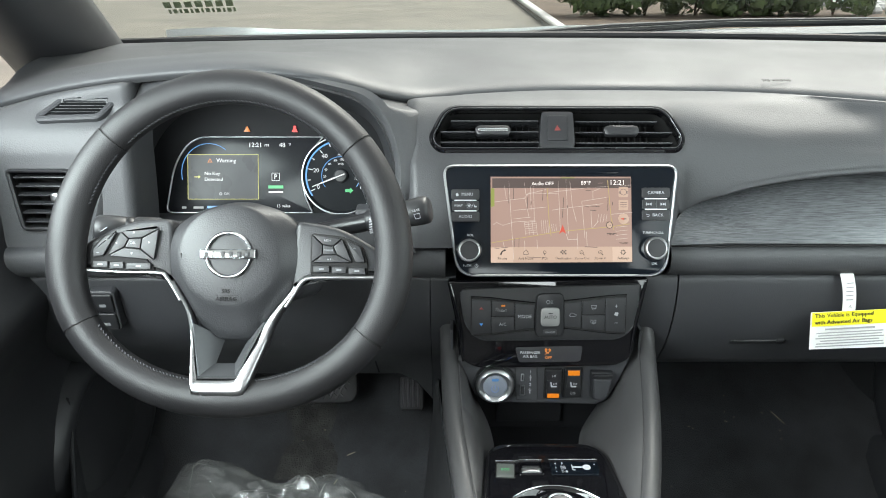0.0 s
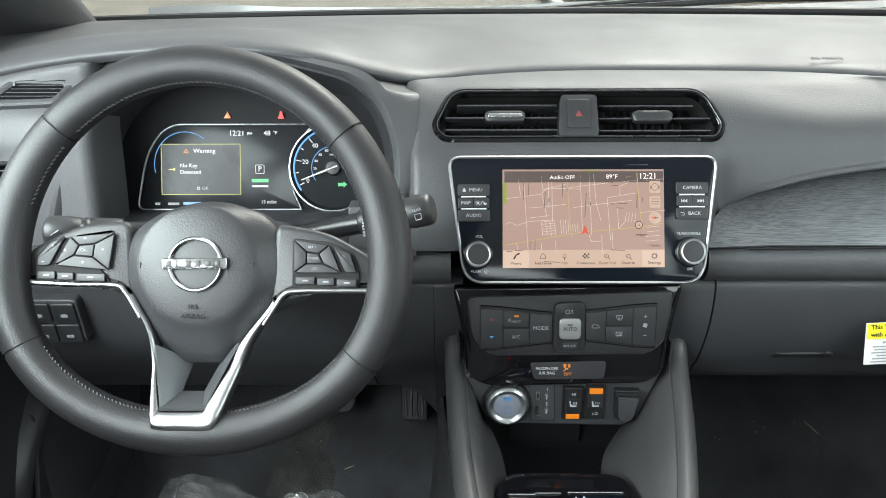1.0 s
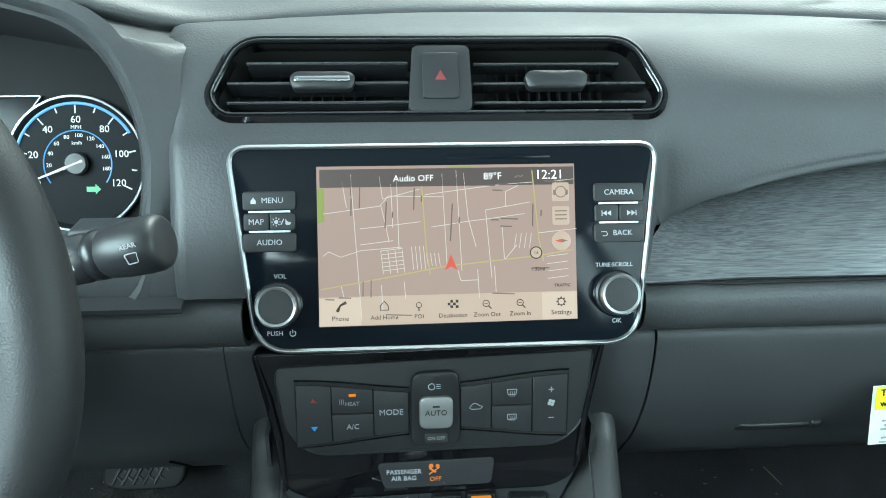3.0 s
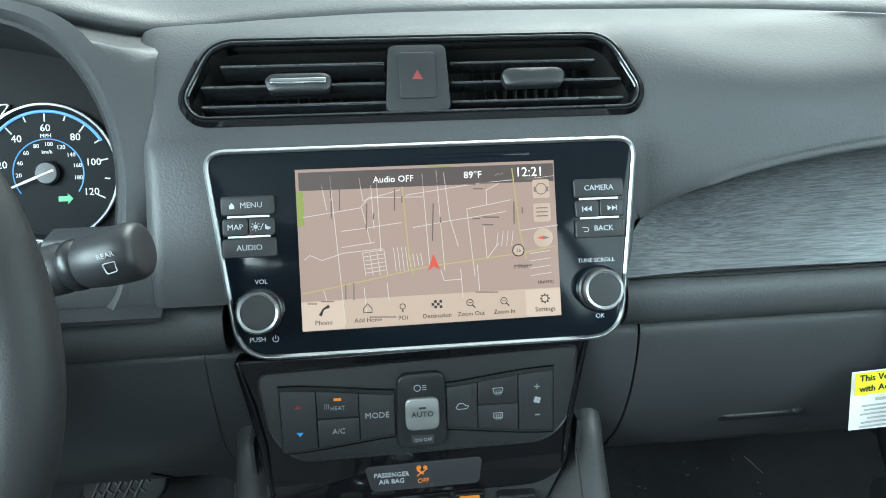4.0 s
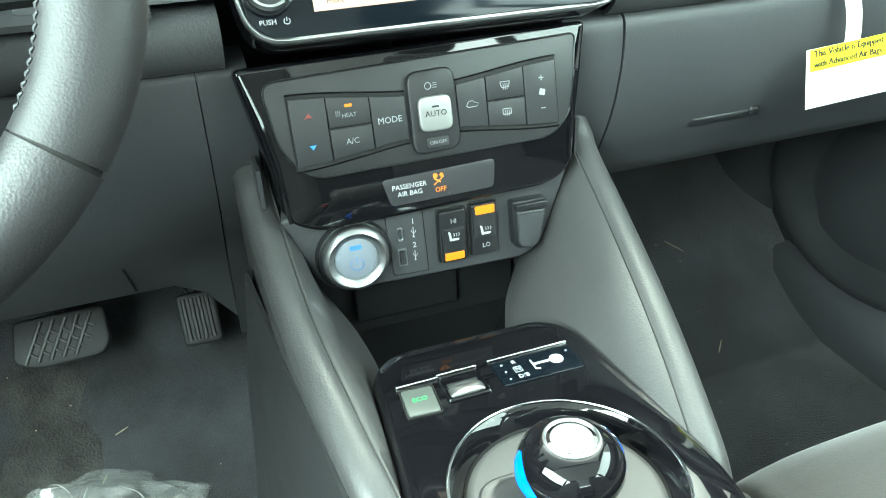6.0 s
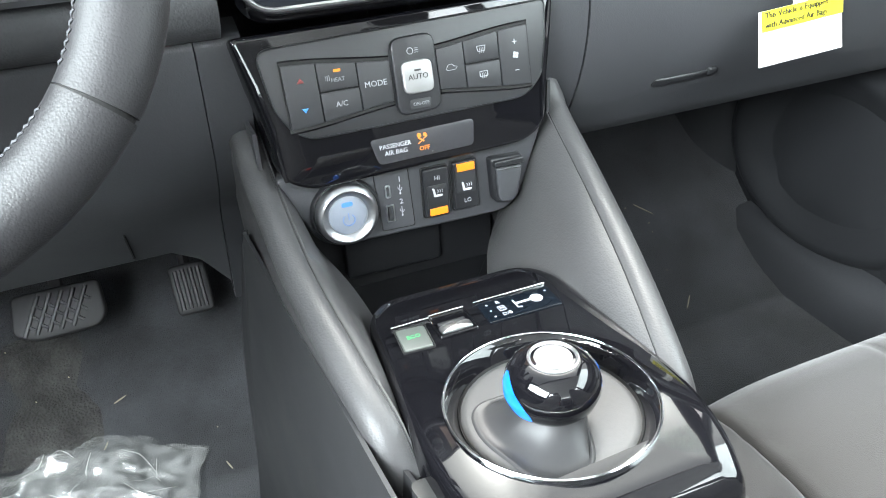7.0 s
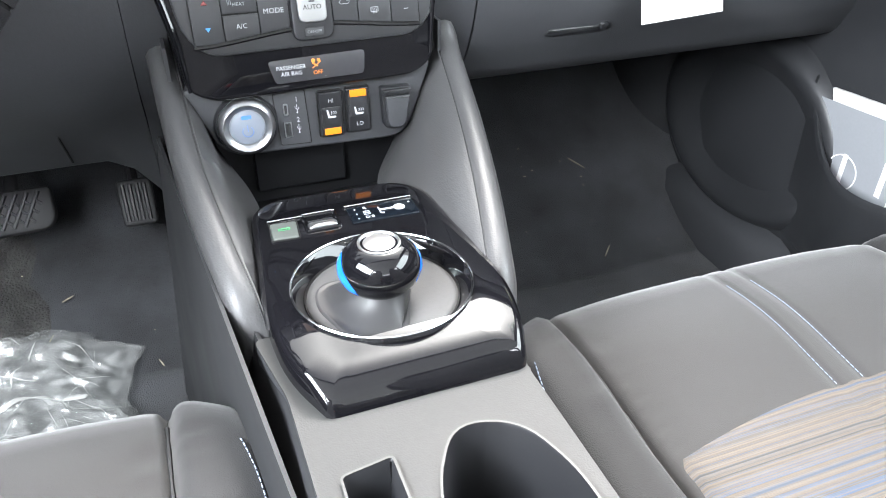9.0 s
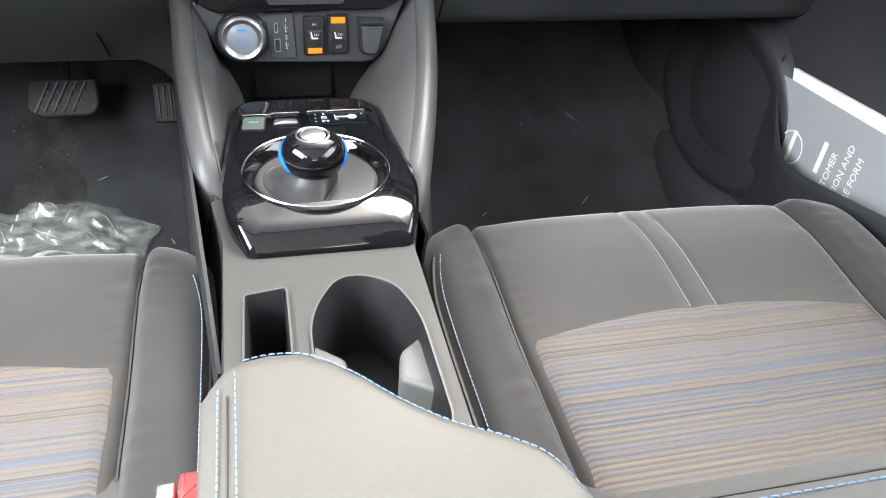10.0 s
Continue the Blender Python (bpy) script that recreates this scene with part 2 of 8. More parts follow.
SATIN = surface("satin silver", (0.44, 0.45, 0.46), 0.36, metal=1.0, vary=0.05)
LEATHER = surface("black wheel leather", (0.0115, 0.0115, 0.0125), 0.46, spec=0.4, grain=0.0004, grain_scale=1000, bump=0.34, vary=0.15)
DOOR_SKIN = surface("dark door trim plastic", (0.021, 0.022, 0.024), 0.42, grain=0.0004, grain_scale=800, bump=0.2)
VINYL = surface("grey-black console vinyl", (0.050, 0.050, 0.051), 0.4, grain=0.0005, grain_scale=700, bump=0.3)
CARPET = surface("black floor carpet", (0.033, 0.0345, 0.038), 0.95, grain=0.0025, grain_scale=800, bump=0.6, vary=0.7, scale=11, sheen=0.2)
KNIT = surface("dark grey seat knit", (0.0150, 0.0134, 0.0122), 0.85, grain=0.0008, grain_scale=1300, bump=0.2, vary=0.15, sheen=0.3)
BOLSTER = surface("darker bolster cloth", (0.0088, 0.0084, 0.0086), 0.75, grain=0.0008, grain_scale=1100, bump=0.25, vary=0.2, sheen=0.2)
THREAD = surface("blue stitching thread", (0.11, 0.19, 0.32), 0.7, vary=0.2)
GREY_THREAD = surface("grey stitching thread", (0.3, 0.31, 0.32), 0.7, vary=0.2)
WHITE_PRINT = surface("white printed legend", (0.42, 0.43, 0.45), 0.5, vary=0.02)
DIM_PRINT = surface("dim grey legend", (0.22, 0.23, 0.24), 0.5, vary=0.02)
CLOTH_GREY = surface("light headliner cloth", (0.42, 0.415, 0.40), 0.9, grain=0.001, grain_scale=700, bump=0.3)
# near-black for gaps; in the vent ducts it stands in for deep shade
VOID = surface("near-black of gaps and shaded ducts", (0.004, 0.004, 0.004), 0.8, vary=0.1)
RUBBER = surface("black rubber", (0.015, 0.015, 0.016), 0.6, vary=0.15)
YELLOW = surface("yellow label card", (0.85, 0.78, 0.02), 0.6, vary=0.03)
CARD = surface("white label card", (0.8, 0.8, 0.78), 0.6, vary=0.03)
BLACK_PRINT = surface("black printed ink", (0.02, 0.02, 0.02), 0.6, vary=0.02)
GREY_PRINT = surface("grey small print", (0.35, 0.35, 0.35), 0.6, vary=0.02)
AMBER = glow("amber indicator lamp", (1.0, 0.30, 0.02), 0.42)
RED_LAMP = glow("red indicator lamp", (0.9, 0.05, 0.04), 0.8)
GREEN_LAMP = glow("green indicator lamp", (0.1, 0.65, 0.25), 0.6)

# ---- outside: yard, kerb, planting and the car's own nose ----
ASPHALT = surface("pale worn asphalt", (0.2, 0.185, 0.155), 0.9, vary=0.25, scale=1.2, grain=0.01, grain_scale=90, bump=0.5)
STONE = surface("kerb stone", (0.62, 0.61, 0.58), 0.85, vary=0.15, scale=5)
GRAVEL = surface("white landscape rock", (0.62, 0.61, 0.6), 0.8, vary=0.25, scale=12)
LEAF = surface("green hedge leaf", (0.12, 0.175, 0.065), 0.5, vary=0.6, scale=4)
SOIL = surface("brown planting soil", (0.13, 0.095, 0.07), 0.95, vary=0.4, scale=6)
PAINT = surface("white car paint", (0.8, 0.8, 0.79), 0.25, coat=0.6, vary=0.03)
GZ = -0.32
tagged(new("ground", mesh_of(Geo().grid(lambda u, v: (u, v, GZ), [-400, -40, -12, 0, 12, 40, 400], [-400, -40, -10, 3, 12, 40, 400]), "ground", ASPHALT)), "pale worn asphalt yard around the parked car", "ground", kind="structure")


bed = Geo()
ring = rpoly([(1.46, 30.0), (1.52, 8.5), (26.0, 8.0), (26.0, 30.0)], 0.6, 4)
bed.plate(ring, GZ, GZ + 0.11, 0.02)
tagged(new("planting_bed", mesh_of(bed, "planting_bed", SOIL)), "dark soil bed behind the kerb", "planting bed", kind="structure")
kerb = Geo()
kerb.hoop([(x, y) for x, y in ccw(ring)], inset(ccw(ring), 0.15), GZ, GZ + 0.15, 0.02)
tagged(new("kerb", mesh_of(kerb, "kerb", STONE)), "pale concrete kerb round the planting bed", "kerb", kind="structure")


def leaf_clump(g, c, r, n, size, rnd):
    for _ in range(n):
        d = Vector((rnd.gauss(0, 1), rnd.gauss(0, 1), rnd.gauss(0, 0.8))).normalized()
        p = c + d * r * rnd.uniform(0.55, 1.0)
        a = d.orthogonal().normalized()
        a.rotate(Matrix.Rotation(rnd.uniform(0, 6.28), 3, d))
        b = d.cross(a)
        s = size * rnd.uniform(0.6, 1.3)
        g.add([p - a * s, p + b * s * 0.45 + d * s * 0.15, p + a * s, p - b * s * 0.45 + d * s * 0.15], [(0, 1, 2, 3)])


rnd = random.Random(5)
for i in range(6):
    base = Vector((2.45 + i * 0.82 + rnd.uniform(-0.1, 0.1), 13.5 + rnd.uniform(-0.2, 0.2), GZ + 0.11))
    shrub = thing("shrub", base, "dense green leafy shrub in the planting bed", "shrub", "shrubs in the bed")
    st = Geo()
    for k in range(5):
        e = Vector((rnd.uniform(-0.3, 0.3), rnd.uniform(-0.3, 0.3), rnd.uniform(0.4, 0.7)))
        st.tube([(0, 0, 0), e * 0.5 + Vector((0.03, 0, 0)), e], [0.016, 0.011, 0.005], 6)
    part("stem", st, SOIL, shrub)
    fo = Geo()
    for k in range(26):
        c = Vector((rnd.uniform(-0.62, 0.62), rnd.uniform(-0.5, 0.5), rnd.uniform(0.12, 0.85)))
        leaf_clump(fo, c, rnd.uniform(0.16, 0.26), 55, 0.085, rnd)
    part("foliage", fo, LEAF, shrub, sharp=180)

rocks = Geo()
for i in range(420):
    x, y = rnd.uniform(7.2, 12.5), rnd.uniform(13.6, 18.5)
    r = rnd.uniform(0.07, 0.17)
    n = 7
    rocks.rings([[(x + q * r * math.cos(k / n * 6.283) * rnd.uniform(0.75, 1.15), y + q * r * math.sin(k / n * 6.283) * rnd.uniform(0.75, 1.15), GZ + 0.1 + h * r) for k in range(n)] for q, h in ((0.9, -0.2), (1.0, 0.35), (0.6, 0.85), (0.15, 1.0))], True, True, True)
tagged(new("white_rocks", mesh_of(rocks, "white_rocks", GRAVEL, 25)), "white landscape rocks lying in the bed", "rocks", kind="stuff")

# far edge of the yard
far = Geo()
for i in range(60):
    x = -60 + i * 2.1
    leaf_clump(far, Vector((x, 40 + rnd.uniform(-1, 1), GZ + 2.2)), rnd.uniform(1.8, 2.6), 90, 0.4, rnd)
tagged(new("far_hedge", mesh_of(far, "far_hedge", LEAF, 180)), "distant green hedge at the yard's end", "hedge", kind="stuff")

# ---- the car's shell ----
GLAZING = bpy.data.materials.new("window glass")
GLAZING.use_nodes = True
_n, _l = GLAZING.node_tree.nodes, GLAZING.node_tree.links.new
_n.remove(_n["Principled BSDF"])
_t, _g, _m = _n.new("ShaderNodeBsdfTransparent"), _n.new("ShaderNodeBsdfGlossy"), _n.new("ShaderNodeMixShader")
_t.inputs["Color"].default_value = (0.9, 0.93, 0.92, 1)
_g.inputs["Roughness"].default_value = 0.02
_m.inputs["Fac"].default_value = 0.04
_l(_t.outputs[0], _m.inputs[1])
_l(_g.outputs[0], _m.inputs[2])
_l(_m.outputs[0], _n["Material Output"].inputs["Surface"])

# floor pan with the rising toe board, and the tunnel
FLOOR = [(-1.2, 0.0), (0.2, 0.0), (0.95, 0.0), (1.08, 0.012), (1.2, 0.075), (1.32, 0.17), (1.42, 0.30), (1.47, 0.45), (1.48, 0.62)]


def floor_z(y):
    for (a, b), (c, d) in zip(FLOOR, FLOOR[1:]):
        if a <= y <= c:
            return b + (d - b) * (y - a) / (c - a)
    return FLOOR[-1][1]


fl = Geo()
prof = spline([Vector((y, z, 0)) for y, z in FLOOR], 5)


def ripple(x, y, z):
    return z + 0.004 * noise.noise(Vector((x * 9, y * 9, 0))) + 0.0015 * noise.noise(Vector((x * 40, y * 40, 3)))


fl.rings([[(x, p.x, ripple(x, p.x, p.y)) for p in prof] for x in span(-0.78, 0.78, 60)], False)
tagged(new("floor", mesh_of(fl.thick(0.02).moved(Matrix.Translation((0, 0, -0.0195))), "floor", CARPET)), "black carpet over the footwells and toe board", "floor", kind="structure")

# side walls below the windows, with thickness, and the tail of the cabin
for sx, nm in ((-1, "wall_west"), (1, "wall_east")):
    w = Geo().box((min(sx * 0.735, sx * 0.80), -1.2, -0.25), (max(sx * 0.735, sx * 0.80), 1.5, 0.74), 0.01)
    tagged(new(nm, mesh_of(w, nm, HARD)), "black body side behind the door trim", "wall", kind="structure")
tagged(new("wall_south", mesh_of(Geo().box((-0.735, -1.26, 0.0), (0.735, -1.2, 0.85), 0.02), "wall_south", KNIT)), "dark rear bulkhead of the cabin", "wall", kind="structure")
tagged(new("wall_north", mesh_of(Geo().box((-0.78, 1.485, -0.25), (0.78, 1.52, 0.77), 0.01), "wall_north", HARD)), "black firewall ahead of the footwells", "wall", kind="structure")

# roof skin and headliner, arched from side to side
ROOF = [(-1.35, 0.92), (-0.9, 1.2), (-0.3, 1.29), (0.2, 1.28), (0.5, 1.22)]
roof_path = spline([Vector((y, z, 0)) for y, z in ROOF], 6)
rf = Geo().rings([[(x, p.x, p.y - 0.09 * (x / 0.6) ** 2) for p in roof_path] for x in span(-0.62, 0.62, 13)], False).thick(0.04)
tagged(new("ceiling", mesh_of(rf, "ceiling", CLOTH_GREY)), "light grey cloth headliner", "ceiling", kind="structure")


def pillar(name, pts, radii, flat, label):
    return tagged(new(name, mesh_of(Geo().tube(spline([Vector(p) for p in pts], 6), [r for r in np.interp(np.linspace(0, 1, 6 * (len(pts) - 1) + 1), np.linspace(0, 1, len(radii)), radii)], 14, flat=flat), name, HARD)), label, "pillar", kind="structure")


for sx, side in ((-1, "west"), (1, "east")):
    pillar("pillar_front_" + side, [(sx * 0.79, 1.40, 0.73), (sx * 0.742, 1.16, 0.865), (sx * 0.685, 0.8, 1.06), (sx * 0.63, 0.45, 1.19)], [0.095, 0.084, 0.072, 0.056], 0.8, "dark front roof pillar beside the windscreen")
    pillar("pillar_quarter_" + side, [(sx * 0.77, 0.98, 0.70), (sx * 0.735, 0.93, 0.86), (sx * 0.70, 0.86, 1.0)], [0.028, 0.024, 0.024], 0.8, "dark post of the small corner window")
    pillar("pillar_middle_" + side, [(sx * 0.75, -0.15, 0.0), (sx * 0.74, -0.18, 0.7), (sx * 0.61, -0.2, 1.2)], [0.09, 0.075, 0.05], 0.5, "dark middle roof pillar")
    pillar("pillar_rear_" + side, [(sx * 0.74, -1.2, 0.6), (sx * 0.61, -1.1, 1.08)], [0.14, 0.1], 0.6, "dark rear roof pillar")
    pillar("roof_rail_" + side, [(sx * 0.61, 0.5, 1.17), (sx * 0.615, -0.2, 1.21), (sx * 0.61, -1.1, 1.08)], [0.035, 0.035, 0.035], 1.0, "cloth-covered roof rail above the doors")
    wg = Geo().grid(lambda u, v: (sx * (0.755 - 0.13 * v), u, 0.74 + 0.44 * v), span(-1.1, 0.95, 4), span(0, 1, 4)).thick(0.004)
    o = tagged(new("window_" + side, mesh_of(wg, "window_" + side, GLAZING)), "clear side window glass", "window", kind="structure")
    o.visible_shadow = False
pillar("header_rail", [(-0.61, 0.44, 1.19), (-0.3, 0.5, 1.22), (0.3, 0.5, 1.22), (0.61, 0.44, 1.19)], [0.035, 0.035], 0.6, "cloth-covered rail over the windscreen")


def screen_pt(u, v):
    """The raked windscreen, v from its base to the roof."""
    bow = 0.13 * (u / 0.72) ** 2
    return (u * (1 - 0.13 * v), 1.56 - bow - (1.02 - bow * 0.7) * v, 0.775 + 0.44 * v + 0.03 * math.sin(v * math.pi))


ws = Geo().grid(screen_pt, span(-0.78, 0.78, 17), span(0, 1, 9)).thick(0.005)
wso = tagged(new("windscreen", mesh_of(ws, "windscreen", GLAZING)), "clear raked windscreen glass", "windscreen", kind="structure")
wso.visible_shadow = False

# bonnet seen over the base of the windscreen, and the black cowl with its seal
bonnet = thing("bonnet", (0, 2.1, 0.5), "white painted bonnet of the car", "bonnet")


def bonnet_pt(x, y):
    crown = 0.006 * math.exp(-((abs(x) - 0.60) / 0.11) ** 2) + 0.010 * math.exp(-((x - 0.16) / 0.14) ** 2)
    return (x, y, 0.772 + crown - 0.10 * (y - 1.72) - 0.08 * (y - 1.72) ** 2 - 0.02 * max(0, abs(x) - 0.66))


part("panel", Geo().grid(bonnet_pt, span(-0.72, 0.72, 25), span(1.66, 2.6, 12)).thick(0.015), PAINT, bonnet, local=False)
tagged(new("body_front", mesh_of(Geo().box((-0.715, 1.50, -0.15), (0.715, 2.58, 0.58), 0.05), "body_front", PAINT)), "white painted car body under the bonnet", "car body", kind="structure")
cowl = Geo().grid(lambda u, v: (u, 1.50 + 0.20 * v - 0.1 * (u / 0.75) ** 2, 0.762 - 0.012 * v + 0.003 * math.sin(v * 9) + (0.040 * max(0, u) / 0.7)), span(-0.77, 0.77, 31), span(0, 1, 9)).thick(0.01)
tagged(new("cowl", mesh_of(cowl, "cowl", surface("weathered grey cowl plastic", (0.16, 0.165, 0.17), 0.55))), "grey plastic cowl below the windscreen", "cowl", kind="structure")
wiper = thing("wiper", (0.1, 1.58, 0.79), "black wiper arm and blade resting on the windscreen", "wiper")
part("arm", Geo().tube([(0.02, 1.60, 0.775), (0.2, 1.585, 0.793), (0.45, 1.56, 0.806), (0.74, 1.50, 0.815)], [0.011, 0.009, 0.008, 0.006], 8, flat=0.6), RUBBER, wiper, local=False)
part("blade", Geo().tube([(0.10, 1.57, 0.780), (0.42, 1.548, 0.800), (0.76, 1.475, 0.812)], 0.006, 6), RUBBER, wiper, local=False)
seal = Geo().tube([(u, 1.49 - 0.1 * (u / 0.75) ** 2, 0.786 + 0.004 * u) for u in span(-0.76, 0.76, 25)], 0.007, 8)
tagged(new("seal", mesh_of(seal, "seal", RUBBER)), "black rubber seal along the windscreen base", "seal", kind="structure")

# ---- dashboard ----
dash = thing("dashboard", (0, 1.2, 0.38), "dark grey grained soft dashboard across the cabin", "dashboard")
# front edge of the upper pad: x, y, z
EDGE = [(-0.74, 0.99, 0.755), (-0.62, 0.965, 0.785), (-0.50, 0.955, 0.802), (-0.38, 0.95, 0.808), (-0.28, 0.955, 0.797), (-0.215, 0.975, 0.776), (-0.17, 1.005, 0.763), (-0.10, 1.035, 0.764), (0.0, 1.05, 0.766), (0.15, 1.05, 0.766), (0.30, 1.038, 0.765), (0.45, 0.985, 0.763), (0.60, 0.955, 0.758), (0.74, 0.94, 0.75)]


def pad_row(x):
    y, z = curve(EDGE, x)
    back = 1.47 - 0.1 * (x / 0.75) ** 2
    hood = math.exp(-((x + 0.36) / 0.17) ** 4)
    mid = y + 0.45 * (back - y)
    return [Vector((x, back + 0.03, 0.74)), Vector((x, back, 0.778)), Vector((x, back - 0.06, 0.790)), Vector((x, mid + 0.06, 0.793 + 0.006 * hood)),
            Vector((x, mid - 0.05, 0.787 + 0.016 * hood)), Vector((x, y + 0.06, z + 0.012 - 0.002 * hood)), Vector((x, y + 0.022, z + 0.006)), Vector((x, y + 0.006, z + 0.001)), Vector((x, y, z - 0.006)), Vector((x, y + 0.008, z - 0.014))]


xs = span(-0.735, 0.735, 99)
part("upper_pad", Geo().rings([spline(pad_row(x), 4) for x in xs], False).thick(0.004), SOFT, dash, "broad grained upper pad under the windscreen", 60, local=False)

# face below the pad's edge, from the centre to the passenger's side: trim line x, top of the trim
TRIM_TOP = [(0.14, 0.606), (0.15, 0.614), (0.165, 0.626), (0.19, 0.638), (0.24, 0.657), (0.32, 0.672), (0.41, 0.680), (0.55, 0.684), (0.74, 0.685)]


def face_row(x):
    """Profile below the pad's edge; the middle stands a little proud as a pod."""
    y, z = curve(EDGE, x)
    zt = curve(TRIM_TOP, max(x, 0.15))[0]
    pod = max(0.0, min(1.0, (0.30 - x) / 0.16))
    pod = pod * pod * (3 - 2 * pod)
    low = max(0.0, min(1.0, (0.168 - x) / 0.02))
    pod_pts = [(1.0, 0.7615), (0.978, 0.757), (0.958, 0.745), (0.942, 0.727), (0.926, 0.704)]
    far_pts = [(min(1.0, y - 0.02), 0.757), (min(0.975, y - 0.03), 0.745), (0.945, 0.728), (0.93, 0.712), (0.92, zt + 0.022)]
    rows = [(y + 0.01, z - 0.012), (y - 0.012, z - 0.003)]
    pod_pts = [(min(a, y - 0.016 - 0.012 * k), b) for k, (a, b) in enumerate(pod_pts)]
    rows += [(a[0] * pod + b[0] * (1 - pod), a[1] * pod + b[1] * (1 - pod)) for a, b in zip(pod_pts, far_pts)]
    top = min(zt + 0.01, 0.69)
    near = max(0.0, min(1.0, (0.22 - x) / 0.08))
    rear = 0.976 - 0.088 * near
    over = 0.921 * (1 - near) + (rear - 0.004) * near
    rows += [(min(0.915, over - 0.003) * (1 - low) + 0.914 * low, top * (1 - low) + 0.69 * low), (over * (1 - low) + 0.902 * low, (zt + 0.001) * (1 - low) + 0.66 * low), ((rear + 0.006) * (1 - low) + 0.888 * low, (zt - 0.004) * (1 - low) + 0.625 * low), (0.90 * (1 - low) + 0.882 * low, 0.595)]
    return [Vector((x, a, b)) for a, b in rows]


VENT_AT = facing(0.012, 0.944, 0.730, 34)
V_OUT = ccw(rpoly([(-0.155, -0.0305), (0.150, -0.0305), (0.159, -0.012), (0.136, 0.0335), (-0.145, 0.0335), (-0.167, -0.012)], [0.012, 0.012, 0.014, 0.02, 0.02, 0.014], 6))
SIDE_VENT_AT = facing(-0.642, 0.905, 0.652, 10)
SIDE_OUT = ccw(rpoly([(-0.036, 0.038), (-0.022, -0.040), (0.034, -0.040), (0.046, 0.038)], 0.008))
DEMIST_AT = facing(-0.592, 0.944, 0.757, 50)
DEMIST_OUT = ccw(rpoly([(-0.045, -0.016), (0.030, -0.012), (0.045, 0.013), (-0.018, 0.015)], 0.006))
pod_edge = spline(face_row(-0.168), 12)
face_rows = [[p + Vector((-dx, dy * max(0.0, min(1.0, (0.757 - p.z) / 0.02)), -dz)) for p in pod_edge] for dx, dy, dz in ((0.0135, 0.075, 0.004), (0.0125, 0.03, 0.003), (0.010, 0.012, 0.002), (0.007, 0.005, 0.001), (0.0035, 0.0015, 0.0003))]
part("face", Geo().rings(face_rows + [spline(face_row(x), 12) for x in span(-0.168, 0.735, 270)], False).cut(VENT_AT, inset(V_OUT, 0.0035)).thick(0.004), SOFT, dash, "grained face around the screen and passenger side", 60, local=False)

# the wavy-grained decor panel in its recess
DECOR = bpy.data.materials.new("dark decor foil with fine cross waves")
DECOR.use_nodes = True
_n, _l = DECOR.node_tree.nodes, DECOR.node_tree.links.new
_p = _n["Principled BSDF"]
_tc, _mp, _no, _rp, _bp = _n.new("ShaderNodeTexCoord"), _n.new("ShaderNodeMapping"), _n.new("ShaderNodeTexNoise"), _n.new("ShaderNodeValToRGB"), _n.new("ShaderNodeBump")
_mp.inputs["Scale"].default_value = (38, 900, 820)
_no.inputs["Scale"].default_value, _no.inputs["Detail"].default_value, _no.inputs["Distortion"].default_value = 1.0, 3, 0.8
_rp.color_ramp.elements[0].position, _rp.color_ramp.elements[0].color = 0.33, (0.075, 0.080, 0.084, 1)
_rp.color_ramp.elements[1].position, _rp.color_ramp.elements[1].color = 0.70, (0.175, 0.184, 0.192, 1)
_bp.inputs["Strength"].default_value, _bp.inputs["Distance"].default_value = 0.35, 0.0006
_l(_tc.outputs["Object"], _mp.inputs["Vector"])
_l(_mp.outputs[0], _no.inputs["Vector"])
_l(_no.outputs["Fac"], _rp.inputs["Fac"])
_l(_rp.outputs[0], _p.inputs["Base Color"])
_l(_no.outputs["Fac"], _bp.inputs["Height"])
_l(_bp.outputs[0], _p.inputs["Normal"])
_p.inputs["Roughness"].default_value, _p.inputs["Metallic"].default_value = 0.36, 0.35


def decor_row(x):
    zt = curve(TRIM_TOP, x)[0] - 0.004
    pod = max(0.0, min(1.0, (0.22 - x) / 0.08))
    return [Vector((x, 0.974 - 0.086 * pod, zt + 0.002)), Vector((x, 0.938 - 0.052 * pod, zt - (zt - 0.597) * 0.35)), Vector((x, 0.909 - 0.024 * pod, zt - (zt - 0.597) * 0.7)), Vector((x, 0.889 - 0.005 * pod, 0.597))]


part("decor_panel", Geo().rings([spline(decor_row(x), 4) for x in span(0.140, 0.73, 60)], False).thick(0.003), DECOR, dash, "dark satin decor panel with fine cross-wave grain", 60, local=False)
part("decor_gap", Geo().tube([(x, 0.8875 - 0.003 * (x > 0.2), 0.5955 + 0.008 * max(0, x - 0.15)) for x in span(0.152, 0.73, 30)], 0.0012, 6), VOID, dash, "thin dark gap under the decor panel", local=False)


# rolled lip right across, and the lower panels
def lip_row(x):
    d = 0.0 if x > 0 else -0.004
    drop = 0.006 * max(0, x - 0.15) * -1
    return [Vector((x, 0.91, 0.594 + d)), Vector((x, 0.893, 0.5945 + d)), Vector((x, 0.882, 0.588 + d)), Vector((x, 0.879, 0.575 + d)), Vector((x, 0.884, 0.562 + d)), Vector((x, 0.897, 0.552 + d)), Vector((x, 0.915, 0.549 + d))]


for a, b in ((-0.735, -0.132), (0.152, 0.735)):
    part("lip", Geo().rings([spline(lip_row(x), 3) for x in span(a, b, 30)], False).thick(0.004), SOFT, dash, "rolled dark lip below the face", 60, local=False)


